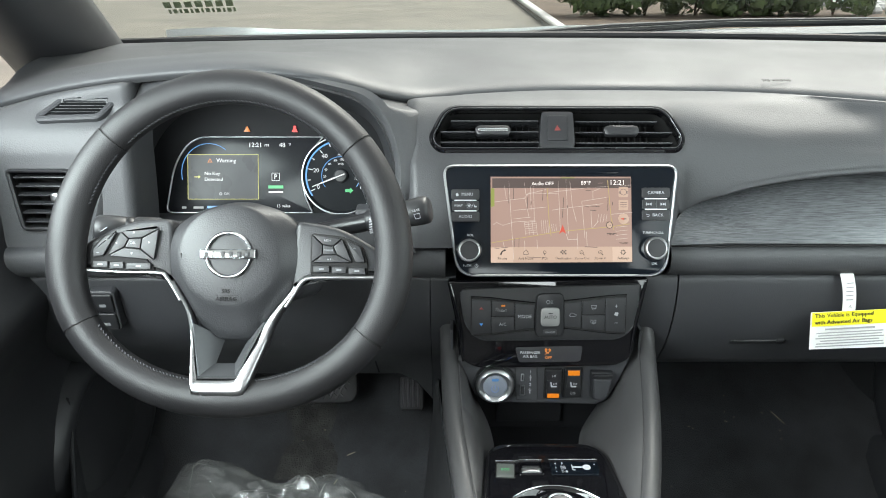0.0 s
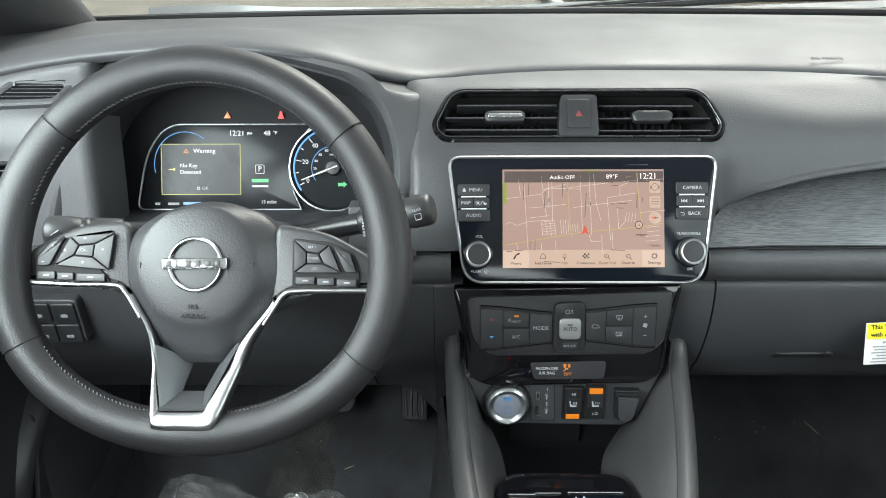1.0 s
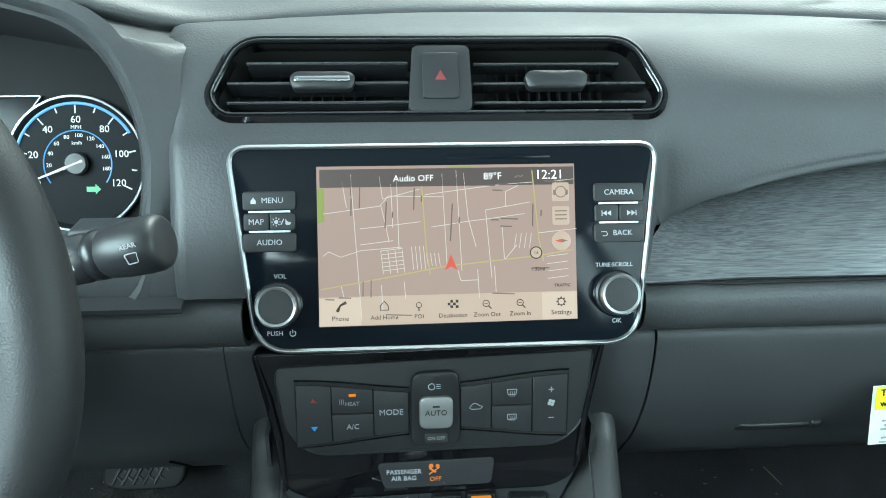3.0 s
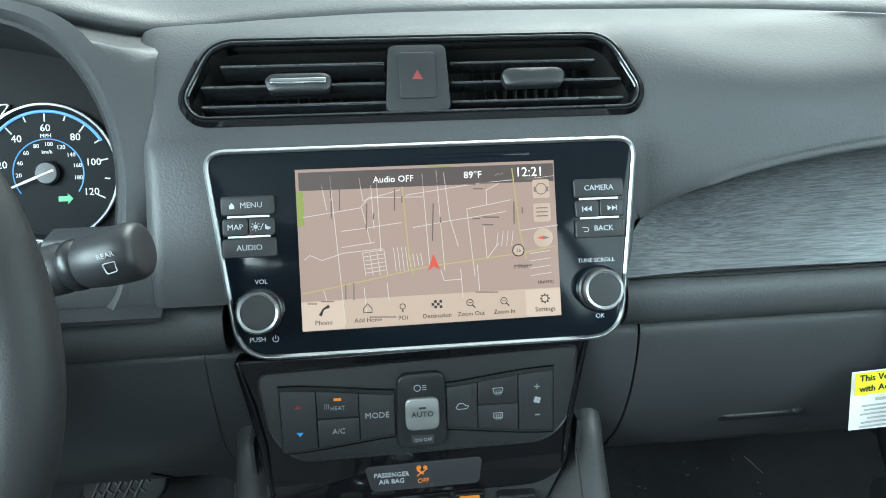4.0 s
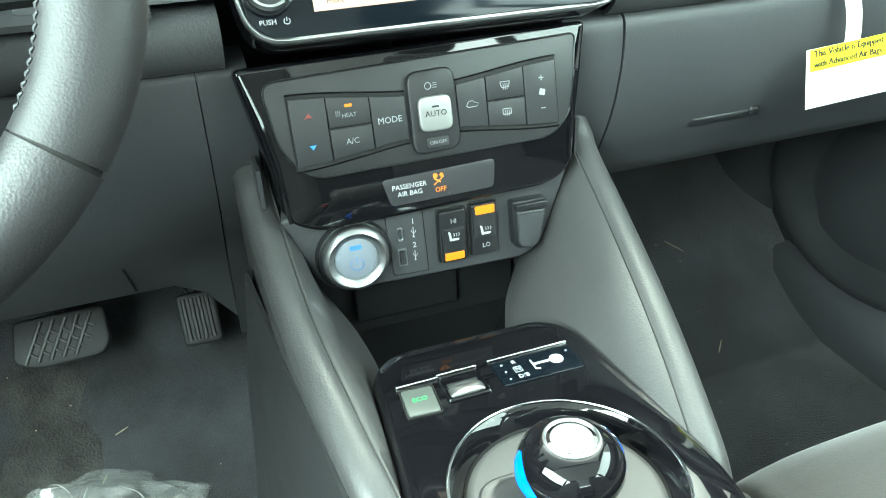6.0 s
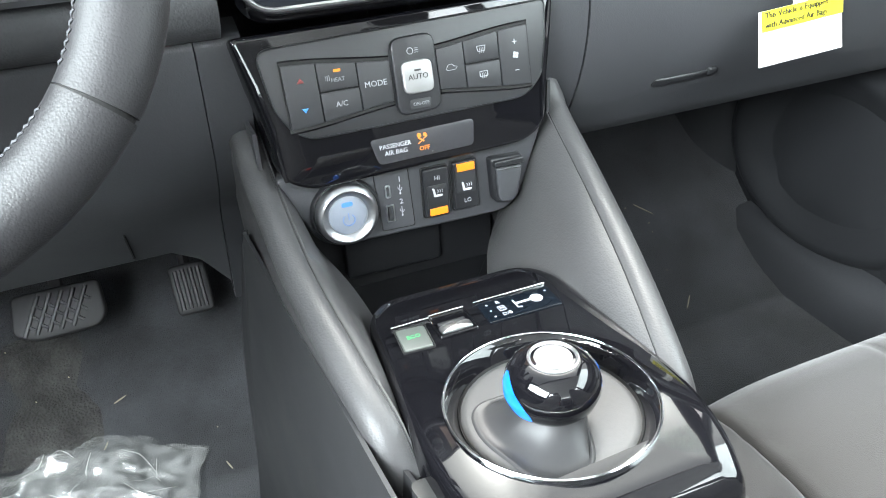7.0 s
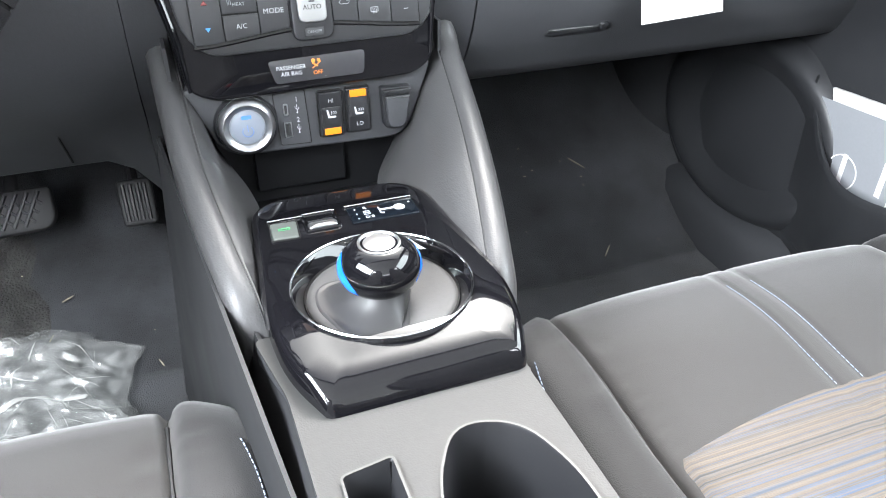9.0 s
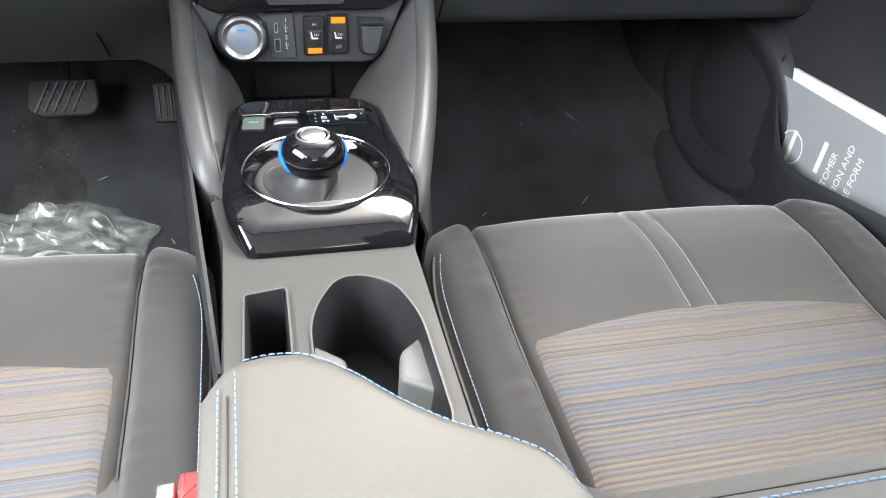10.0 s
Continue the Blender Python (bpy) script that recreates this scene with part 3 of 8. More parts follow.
def lower_row(x):
    return [Vector((x, 0.925, 0.556)), Vector((x, 0.902, 0.548)), Vector((x, 0.899, 0.535)), Vector((x, 0.905, 0.50)), Vector((x, 0.918, 0.455)), Vector((x, 0.935, 0.420)), Vector((x, 0.972, 0.384)), Vector((x, 1.1, 0.385)), Vector((x, 1.3, 0.43))]


def glove_row(x):
    """The passenger side stands upright at the top, then rolls away under the lap."""
    return [Vector((x, 0.925, 0.556)), Vector((x, 0.904, 0.549)), Vector((x, 0.8985, 0.538)), Vector((x, 0.899, 0.510)), Vector((x, 0.905, 0.480)), Vector((x, 0.9165, 0.450)), Vector((x, 0.935, 0.420)), Vector((x, 0.972, 0.386)), Vector((x, 1.1, 0.385)), Vector((x, 1.3, 0.43))]


def knee_row(x, drop=0.0):
    """The driver's panel reaches further down, and lowest beside the console."""
    return lower_row(x)[:5] + [Vector((x, 0.945, 0.415)), Vector((x, 0.990, 0.370)), Vector((x, 1.045, 0.318 - drop)), Vector((x, 1.056, 0.309 - drop)), Vector((x, 1.075, 0.311 - drop)), Vector((x, 1.2, 0.34)), Vector((x, 1.3, 0.43))]


part("knee_panel", Geo().rings([spline(knee_row(x, 0.045 * max(0.0, (x + 0.188) / 0.036)), 3) for x in span(-0.735, -0.152, 24)], False).thick(0.004), HARD, dash, "black knee panel under the steering column", 60, local=False)
part("knee_seam", Geo().tube([(-0.236, 0.9895, 0.369), (-0.2362, 1.020, 0.3405), (-0.2365, 1.044, 0.318)], 0.0012, 5), VOID, dash, local=False)
part("cheek_panel", Geo().rings([spline(knee_row(x, 0.065), 3) for x in span(-0.1512, -0.118, 4)], False).thick(0.004), HARD, dash, local=False)
part("cheek_panel", Geo().rings([spline(glove_row(x), 3) for x in span(0.118, 0.1685, 4)], False).thick(0.004), HARD, dash, local=False)

glove = thing("glove_box", (0.45, 0.95, 0.41), "closed dark grey glove box with a flush pull handle", "glove box")
part("door", Geo().rings([spline(glove_row(x), 3) for x in span(0.1708, 0.735, 24)], False).thick(0.004), HARD, glove, "", 60, local=False)
HM = facing(0.292, 0.9150, 0.453, -22)
GH = ccw(rpoly([(-0.042, -0.014), (0.034, -0.014), (0.042, 0.013), (-0.034, 0.013)], 0.004, 4))
part("handle", Geo().hoop(GH, inset(GH, 0.003), -0.004, 0.0010, 0.0005).moved(HM), HARD, glove, "flush black pull handle", local=False)
part("recess", Geo().plate(inset(GH, 0.003), -0.004, 0.0004).moved(HM), SMOOTH, glove, local=False)
part("grip", Geo().pillow(rpoly([(-0.036, -0.012), (0.031, -0.012), (0.034, -0.004), (-0.034, -0.004)], 0.003), 0.0, 0.0045, 0.002, 3).moved(HM), SMOOTH, glove, "smooth grip bar", local=False)
part("handle_lip", Geo().pillow(rpoly([(-0.024, 0.0105), (0.040, 0.0105), (0.041, 0.0140), (-0.026, 0.0140)], 0.0015), 0.0, 0.0028, 0.001, 3).moved(HM), SMOOTH, glove, "raised lip over the pull", local=False)
part("grip_end", Geo().pillow(rrect(0.0325, -0.005, 0.010, 0.009, 0.003), 0.0, 0.0060, 0.002, 3).moved(HM), SMOOTH, glove, local=False)

# ---- instrument hood and its tunnel ----
MOUTH = rpoly([(-0.575, 0.585), (-0.205, 0.585), (-0.190, 0.70), (-0.225, 0.768), (-0.36, 0.802), (-0.485, 0.775), (-0.54, 0.725)], [0.04, 0.04, 0.05, 0.06, 0.12, 0.06, 0.04], 7)
INNER = rpoly([(-0.560, 0.59), (-0.215, 0.585), (-0.208, 0.66), (-0.235, 0.725), (-0.36, 0.748), (-0.49, 0.738), (-0.54, 0.69)], [0.03, 0.03, 0.05, 0.06, 0.12, 0.06, 0.05], 7)
OUTER = rpoly([(-0.590, 0.575), (-0.190, 0.575), (-0.178, 0.70), (-0.205, 0.776), (-0.36, 0.808), (-0.495, 0.784), (-0.552, 0.732)], [0.04, 0.04, 0.05, 0.06, 0.12, 0.06, 0.04], 7)


def mouth_y(z):
    return 0.885 + (z - 0.585) * 0.33


def tunnel(k):
    """A ring of the tunnel, k from its mouth to the instruments."""
    return [(x + (u - x) * k, mouth_y(z) * (1 - k) + (1.03 + (w - 0.65) * 0.36) * k + 0.003, z + (w - z) * k) for (x, z), (u, w) in zip(MOUTH, INNER)]


def apron(d, dy, dr):
    """The hood's foot, spread outwards under the pad and behind the faces."""
    out = []
    for x, z in outset(OUTER, d):
        y, ze = curve(EDGE, x)
        side = max(0.0, min(1.0, (x + 0.34) / 0.06))
        low = max(0.0, min(1.0, (0.62 - z) / 0.03))
        out.append((x, mouth_y(min(z, ze - 0.012)) + (dy + (dr - dy) * side) * (1 - low) + 0.05 * low, min(max(z, 0.577), ze - 0.012)))
    return out


tn = Geo().rings([apron(0.045, 0.060, 0.060), apron(0.026, 0.040, 0.022), apron(0.016, 0.028, 0.006), apron(0.004, 0.010, 0.002), [(x, mouth_y(z) + 0.001, z) for x, z in OUTER], [(x * 0.5 + u * 0.5, mouth_y(z * 0.5 + w * 0.5) - 0.003, z * 0.5 + w * 0.5) for (x, z), (u, w) in zip(OUTER, MOUTH)], tunnel(0.0), tunnel(0.08)], True)
part("instrument_hood", tn, SOFT, dash, "deep grained hood round the instruments", 50, local=False)
part("hood_lining", Geo().rings([tunnel(0.08), tunnel(0.3), tunnel(0.55), tunnel(0.8), tunnel(1.0)], True).thick(0.003), surface("matte black hood lining", (0.016, 0.0165, 0.018), 0.6, grain=0.0004, grain_scale=800, bump=0.25), dash, "matte dark lining of the hood", 50, local=False)
# driver-side face left of the hood and between hood and lip


def left_row(x):
    y, z = curve(EDGE, x)
    return [Vector((x, y + 0.012, z - 0.012)), Vector((x, y - 0.01, z - 0.012)), Vector((x, 0.945, 0.755)), Vector((x, 0.925, 0.735)), Vector((x, 0.915, 0.712)), Vector((x, 0.912, 0.69)), Vector((x, 0.905, 0.64)), Vector((x, 0.895, 0.59))]


left_edge = spline(left_row(-0.535), 10)
left_roll = [[p + Vector((dx, dy, -dz)) for p in left_edge] for dx, dy, dz in ((0.005, 0.0015, 0.0003), (0.009, 0.005, 0.001), (0.0115, 0.012, 0.002), (0.0125, 0.03, 0.003), (0.013, 0.08, 0.004))]
part("face", Geo().rings([spline(left_row(x), 10) for x in span(-0.735, -0.535, 60)] + left_roll, False).cut(SIDE_VENT_AT, inset(SIDE_OUT, 0.002)).cut(DEMIST_AT, inset(DEMIST_OUT, 0.003)).thick(0.004), SOFT, dash, "grained face beside the driver's vent", 60, local=False)
part("column_bridge", Geo().grid(lambda u, v: (u, 0.875 + 0.16 * v, 0.592 + 0.012 * math.sin(v * 3.1)), span(-0.60, -0.17, 12), span(0, 1, 6)).thick(0.004), HARD, dash, local=False)
side_pad = Geo().plate(rpoly([(-0.245, 0.594), (-0.1425, 0.594), (-0.1395, 0.640), (-0.245, 0.640)], [0.004, 0.012, 0.006, 0.004]), -0.02, 0.002, 0.002)
side_pad.v = [Vector((p.x, 0.889 + (p.y - 0.59) * 0.25 - p.z, p.y)) for p in side_pad.v]
part("side_pad", side_pad, SOFT, dash, "flat panel beside the column", local=False)

# ---- centre air vent ----
SATIN_DARK = surface("dark satin grey trim", (0.10, 0.103, 0.108), 0.26, metal=0.6, vary=0.08)
SLAT = surface("semi-gloss vent plastic", (0.020, 0.021, 0.023), 0.2, vary=0.1)
vent = thing("air_vent", VENT_AT, "wide black centre air vent with gloss surround", "air vent")
V_IN = inset(ccw(V_OUT), 0.0070)
part("surround", Geo().hoop(ccw(V_OUT), V_IN, -0.012, 0.0045, 0.003), PIANO, vent, "gloss black rounded surround")
part("inner_rim", Geo().hoop(inset(ccw(V_OUT), 0.0050), inset(ccw(V_OUT), 0.0062), -0.002, 0.0058, 0.0005), SATIN_DARK, vent, "thin grey inner rim")
# duct and fins carry the shade of the hollow in their colour
part("duct", Geo().rings([[(x, y, 0.0) for x, y in V_IN], [(x, y, -0.05) for x, y in V_IN]], True, False, True), VOID, vent, "hollow duct blackened for its shade")
ledge = [(-0.150, -0.0265), (0.146, -0.0265), (0.149, -0.0205), (-0.154, -0.0205)]
part("ledge", Geo().plate(rpoly(ledge, 0.002), -0.012, -0.004, 0.002), SLAT, vent, "glossy lower ledge")
for v in (0.0125, -0.0020, -0.0160):
    for u0, u1 in ((-0.150 if v < 0.01 else -0.137, -0.026), (0.020, 0.134 + (-0.010 if v > 0 else 0.008))):
        lean_ = 0.20 if u0 < 0 else -0.06
        sl = Geo().plate(rpoly([(-0.0070, -0.0006), (0.0045, -0.0010), (0.0045, 0.0010), (-0.0070, 0.0006)], 0.0005, 2), u0, u1)
        sl.v = [Vector((p.z, v + p.y + p.x * lean_, -0.010 + p.x * 1.7)) for p in sl.v]
        blade = part("slat", sl, SLAT, vent)
        # a paler strip puts the glint of the slat's front edge into colour
        part("slat_glint", Geo().box((u0, v + 0.0045 * lean_ - 0.0004, -0.0030), (u1, v + 0.0045 * lean_ + 0.0009, -0.0018), 0.0004), SATIN_DARK, blade, "paler strip for the glint on the leading edge")
for i in range(13):
    for side in (-1, 1):
        u = side * (0.034 + i * 0.0078)
        if i < 12:
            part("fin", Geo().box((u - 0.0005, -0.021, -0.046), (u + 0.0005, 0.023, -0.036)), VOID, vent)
for u, chrome in ((-0.0845, True), (0.077, False)):
    tab = Geo().pillow(rpoly([(u - 0.020, -0.0085), (u + 0.020, -0.0085), (u + 0.0225, 0.001), (u + 0.018, 0.0045), (u - 0.018, 0.0045), (u - 0.0225, 0.001)], 0.004), -0.002, 0.005, 0.003, 4)
    t = part("slider", tab, BUTTON, vent, "dark sliding vane tab")
    if chrome:
        part("inlay", Geo().plate(rrect(u, -0.0020, 0.038, 0.0042, 0.002), 0.006, 0.0088, 0.001), CHROME, t, "bright chrome inlay")
hz = Geo().pillow(rpoly([(-0.0265, -0.0245), (0.0175, -0.0245), (0.0165, 0.0225), (-0.0230, 0.0225)], 0.005), -0.01, 0.006, 0.0015, 3)
hzo = part("hazard_housing", hz, BUTTON, vent, "matte dark bridge between the vents")
part("hazard_button", Geo().plate(rrect(-0.0040, 0.0, 0.025, 0.033, 0.003), 0.006, 0.0084, 0.0006), BUTTON, hzo, "dark square hazard button")
tri = Geo()
tri.plate([(-0.0080, -0.0035), (0.0000, -0.0035), (-0.0040, 0.0036)], 0.0083, 0.0087)
RED_PRINT = surface("red printed symbol", (0.17, 0.03, 0.028), 0.5)
part("hazard_mark", tri, RED_PRINT, hzo, "red triangle mark")

# ---- infotainment unit ----
unit = thing("infotainment_unit", facing(0.010, 0.879, 0.633, 24.5), "black touchscreen unit with bright silver frame, map showing", "screen")
FR = rpoly([(-0.1465, 0.0685), (-0.1285, -0.0695), (0.1285, -0.0695), (0.1455, 0.0685)], [0.016, 0.024, 0.024, 0.016], 8)
FR = ccw(FR)
part("housing", Geo().plate(FR, -0.03, 0.0, 0.002), PIANO, unit)
part("frame", Geo().hoop(FR, inset(FR, 0.0032), -0.004, 0.0035, 0.0013), SATIN, unit, "bright satin silver frame")
part("glass", Geo().plate(inset(FR, 0.0033), -0.002, 0.0016, 0.0005), GLASS_BLACK, unit, "glossy black glass panel")
MAP_PINK = glow("lit map ground", (0.70, 0.46, 0.38), 0.345)
MAP_BAR = glow("dim status bar", (0.16, 0.115, 0.105), 0.35)
MAP_STRIP = glow("lit menu strip", (0.86, 0.61, 0.47), 0.39)
MAP_ROAD = glow("lit pale road line", (0.92, 0.78, 0.70), 0.44)
MAP_MAJOR = glow("lit yellow road line", (0.72, 0.55, 0.22), 0.42)
MAP_GREEN = glow("lit green park", (0.42, 0.48, 0.10), 0.4)
MAP_INK = glow("dark screen ink", (0.12, 0.085, 0.075), 0.1)
MAP_GREYINK = glow("pale brown screen ink", (0.36, 0.25, 0.22), 0.36)
MAP_WHITE = glow("white screen figures", (0.95, 0.9, 0.88), 0.75)
MAP_RED = glow("red position arrow", (0.8, 0.10, 0.06), 0.5)
display = part("display", Geo().plate([(-0.0865, -0.0525), (0.0865, -0.0515), (0.0862, 0.0535), (-0.0865, 0.0535)], 0.0012, 0.0020), MAP_PINK, unit, "lit pinkish street map display")
D0 = 0.0021
part("status_bar", Geo().plate([(-0.0845, 0.0395), (0.0855, 0.0395), (0.0855, 0.0515), (-0.0845, 0.0515)], D0, D0 + 0.0002), MAP_BAR, display, "dark status bar")
part("menu_strip", Geo().plate([(-0.0865, -0.0522), (0.0865, -0.0512), (0.0865, -0.0325), (-0.0865, -0.0330)], D0, D0 + 0.0001), MAP_STRIP, display)
part("park_patch", Geo().plate([(-0.0862, 0.016), (-0.0818, 0.017), (-0.0818, 0.039), (-0.0862, 0.039)], D0, D0 + 0.0001), MAP_GREEN, display)
part("park_patch", Geo().plate([(0.0, 0.0515), (0.0165, 0.0515), (0.0165, 0.0525), (0.0, 0.0525)], D0, D0 + 0.0001), MAP_GREEN, display)


def to_map(px, py):
    """Screen plane from the map's own drawing units."""
    return ((px - 809) / 456 * 0.173, (435 - py + (px - 809) * 0.022) / 278 * 0.106)


def road(pts, width, material, w=D0 + 0.0002):
    g = Geo()
    for a, b in zip(pts, pts[1:]):
        a, b = Vector(to_map(*a)), Vector(to_map(*b))
        d = (b - a).normalized() * width / 2
        e = Vector((-d.y, d.x))
        g.add([(*(a - d * 0.6 + e), w), (*(a - d * 0.6 - e), w), (*(b + d * 0.6 - e), w), (*(b + d * 0.6 + e), w)], [(0, 1, 2, 3)])
    return g


minor = Geo()
for pts in ([(640, 305), (655, 560)], [(592, 372), (690, 362), (705, 345), (800, 350)], [(625, 318), (632, 362)], [(655, 400), (690, 398), (760, 392)], [(692, 362), (700, 398), (705, 425)], [(655, 428), (712, 423)], [(710, 325), (712, 400)], [(590, 445), (600, 438), (620, 448), (656, 438), (725, 435)],
            [(800, 310), (806, 470)], [(825, 305), (832, 480)], [(838, 310), (845, 390), (858, 440)], [(770, 345), (840, 338), (905, 332), (960, 330)], [(780, 402), (840, 395), (875, 392), (945, 385)], [(876, 376), (885, 495)], [(876, 376), (955, 365)], [(912, 370), (912, 345), (935, 335)], [(905, 405), (908, 465), (930, 440)],
            [(720, 310), (722, 440)], [(690, 310), (695, 350), (760, 335)], [(690, 500), (692, 545)], [(730, 495), (732, 525)], [(825, 480), (830, 498), (860, 498)], [(860, 480), (862, 530)], [(890, 475), (892, 520)], [(990, 330), (1035, 327)], [(970, 420), (1038, 415)], [(1000, 320), (1005, 345)], [(620, 498), (625, 520)]):
    minor.add(*(lambda q: (q.v, q.f))(road(pts, 0.00048, None)))
for i in range(6):
    q = road([(690 + i * 0.6, 440 + i * 7), (728 + i * 0.6, 437 + i * 7)], 0.00042, None)
    minor.add(q.v, q.f)
    if i < 4:
        for pts in ([(744 + i * 7, 435), (747 + i * 7, 475)], [(770 + i * 7, 448), (773 + i * 7, 470)], [(930 + i * 9, 420), (926 + i * 9, 445)], [(985, 462 + i * 13), (1022, 459 + i * 13)], [(690 + i * 12.5, 440), (694 + i * 12.5, 480)]):
            q = road(pts, 0.00042, None)
            minor.add(q.v, q.f)
part("road_network", minor, MAP_ROAD, display)
for pts in ([(584, 503), (700, 487), (800, 472), (900, 465), (970, 460), (1030, 452)], [(764, 330), (770, 440), (776, 485)], [(960, 310), (970, 430), (978, 470)]):
    q = road(pts, 0.0008, None, D0 + 0.0003)
    part("main_road", q, MAP_MAJOR, display)
MAP_NAME = glow("dark map lettering", (0.30, 0.21, 0.19), 0.30)
for px, py, l, turn in ((640, 335, 14, 88), (655, 345, 38, 88), (640, 362, 30, 88), (700, 378, 46, 86), (712, 378, 11, 86), (750, 352, 38, 87), (763, 352, 11, 87), (815, 395, 66, 86), (829, 392, 11, 86), (886, 333, 16, -2), (910, 332, 24, -2), (898, 342, 18, -2), (892, 394, 14, -3), (918, 393, 30, -3), (912, 406, 20, -3), (960, 388, 40, 88), (975, 385, 11, 88), (1000, 330, 36, -2), (972, 482, 32, 0)):
    u, v = to_map(px, py)
    part("name_bar", Geo().box((-l * 0.00019, -0.00042, 0), (l * 0.00019, 0.00042, 0.0001)).moved(Matrix.Translation((u, v, D0 + 0.0003)) @ Matrix.Rotation(radians(turn), 4, "Z")), MAP_NAME, display)
for px, py, l, turn in ((600, 521, 16, -3), (626, 519, 22, -3), (658, 505, 26, 88), (672, 505, 30, 88), (905, 524, 40, -3), (720, 553, 46, -3)):
    u, v = to_map(px, py)
    part("name_bar", Geo().box((-l * 0.00019, -0.00042, 0), (l * 0.00019, 0.00042, 0.0001)).moved(Matrix.Translation((u, v, D0 + 0.0003)) @ Matrix.Rotation(radians(turn), 4, "Z")), MAP_GREYINK, display)
u, v = to_map(813, 467)
part("position_arrow", Geo().add([(u - 0.0042, v - 0.0045, D0 + 0.0006), (u, v - 0.002, D0 + 0.0008), (u + 0.0042, v - 0.0045, D0 + 0.0006), (u, v + 0.0062, D0 + 0.0006)], [(0, 1, 3), (1, 2, 3)]), MAP_RED, display, "red position arrow")
DW = D0 + 0.0005
text("Audio OFF", 0.0060, MAP_WHITE, display, -0.0225, 0.0448, DW)
text("89°F", 0.0066, MAP_WHITE, display, 0.0305, 0.0455, DW)
text("12:21", 0.0088, MAP_WHITE, display, 0.0690, 0.0460, DW)
for words, u in (("Phone", -0.0725), ("Add Home", -0.0435), ("POI", -0.0205), ("Destination", 0.0022), ("Zoom Out", 0.0250), ("Zoom In", 0.0475), ("Settings", 0.0755)):
    text(words, 0.0041 if words not in ("Phone", "Settings") else 0.0045, MAP_INK, display, u, -0.0470 + u * 0.004, DW)
text("TRAFFIC", 0.0030, MAP_INK, display, 0.0765, -0.0285, DW)
for u, kind in ((-0.0715, "phone"), (-0.0435, "house"), (-0.0205, "pin"), (0.0022, "flag"), (0.0245, "out"), (0.0475, "in"), (0.0755, "gear")):
    g, v = Geo(), -0.0395
    if kind == "phone":
        g.tube([(u - 0.003, v - 0.003, DW), (u - 0.001, v + 0.001, DW), (u + 0.003, v + 0.003, DW)], [0.0011, 0.0006, 0.0011], 6)
    elif kind == "house":
        g.hoop(ccw([(u - 0.003, v - 0.003), (u + 0.003, v - 0.003), (u + 0.003, v), (u, v + 0.0035), (u - 0.003, v)]), inset(ccw([(u - 0.003, v - 0.003), (u + 0.003, v - 0.003), (u + 0.003, v), (u, v + 0.0035), (u - 0.003, v)]), 0.0005), DW - 0.0001, DW + 0.0001, 0.00001)
    elif kind == "flag":
        for a in range(4):
            for b in range(3):
                if (a + b) % 2:
                    g.box((u - 0.0035 + a * 0.0018, v - 0.0025 + b * 0.0018, DW), (u - 0.0017 + a * 0.0018, v - 0.0007 + b * 0.0018, DW + 0.0001))
    else:
        r = 0.0024 if kind != "pin" else 0.0020
        g.hoop(circle(u, v, r, 20), circle(u, v, r - 0.0005, 20), DW - 0.0001, DW + 0.0001, 0.00001)
        if kind in ("out", "in"):
            g.tube([(u + 0.0017, v - 0.0017, DW), (u + 0.0035, v - 0.0035, DW)], 0.0004, 6)
            g.tube([(u - 0.0012, v, DW), (u + 0.0012, v, DW)], 0.0002, 6)
        if kind == "gear":
            for k in range(8):
                a = k * math.pi / 4
                g.tube([(u + 0.0024 * math.cos(a), v + 0.0024 * math.sin(a), DW), (u + 0.0033 * math.cos(a), v + 0.0033 * math.sin(a), DW)], 0.0005, 4)
        if kind == "pin":
            g.tube([(u, v - 0.002, DW), (u, v - 0.0038, DW)], 0.0004, 6)
    part("icon", g, MAP_INK, display)
for v in (0.0345, 0.0185, 0.0015):
    g = Geo()
    if v > 0.01:
        g.plate(rrect(0.0765, v, 0.0115, 0.0125, 0.0015), D0, DW, 0.0001)
    else:
        g.plate(circle(0.0765, v, 0.0065, 28), D0, DW, 0.0001)
    part("map_button", g, MAP_STRIP, display)
part("icon", Geo().hoop(circle(0.0765, 0.0345, 0.004, 20), circle(0.0765, 0.0345, 0.0033, 20), DW, DW + 0.0002, 0.00001), MAP_GREYINK, display)
gi = Geo()
for k in range(3):
    gi.box((0.0725, 0.0158 + k * 0.0027, DW), (0.0805, 0.0166 + k * 0.0027, DW + 0.0001))
part("icon", gi, MAP_GREYINK, display)
part("compass_needle", Geo().add([(0.072, 0.0015, DW + 0.0002), (0.0765, 0.0002, DW + 0.0002), (0.0765, 0.0028, DW + 0.0002)], [(0, 1, 2)]), MAP_RED, display)
part("compass_needle", Geo().add([(0.081, 0.0015, DW + 0.0002), (0.0765, 0.0002, DW + 0.0002), (0.0765, 0.0028, DW + 0.0002)], [(0, 1, 2)]), MAP_GREYINK, display)
part("exit_badge", Geo().plate(circle(0.0590, -0.0062, 0.0040, 24), D0, DW, 0.0002), MAP_STRIP, display)
part("badge_rim", Geo().hoop(circle(0.0590, -0.0062, 0.0042, 24), circle(0.0590, -0.0062, 0.0035, 24), D0, DW + 0.0001, 0.0001), MAP_INK, display)
text("16", 0.0034, MAP_INK, display, 0.0590, -0.0062, DW + 0.0001)
text("1.32mi", 0.0036, MAP_INK, display, 0.0600, -0.0172, DW)
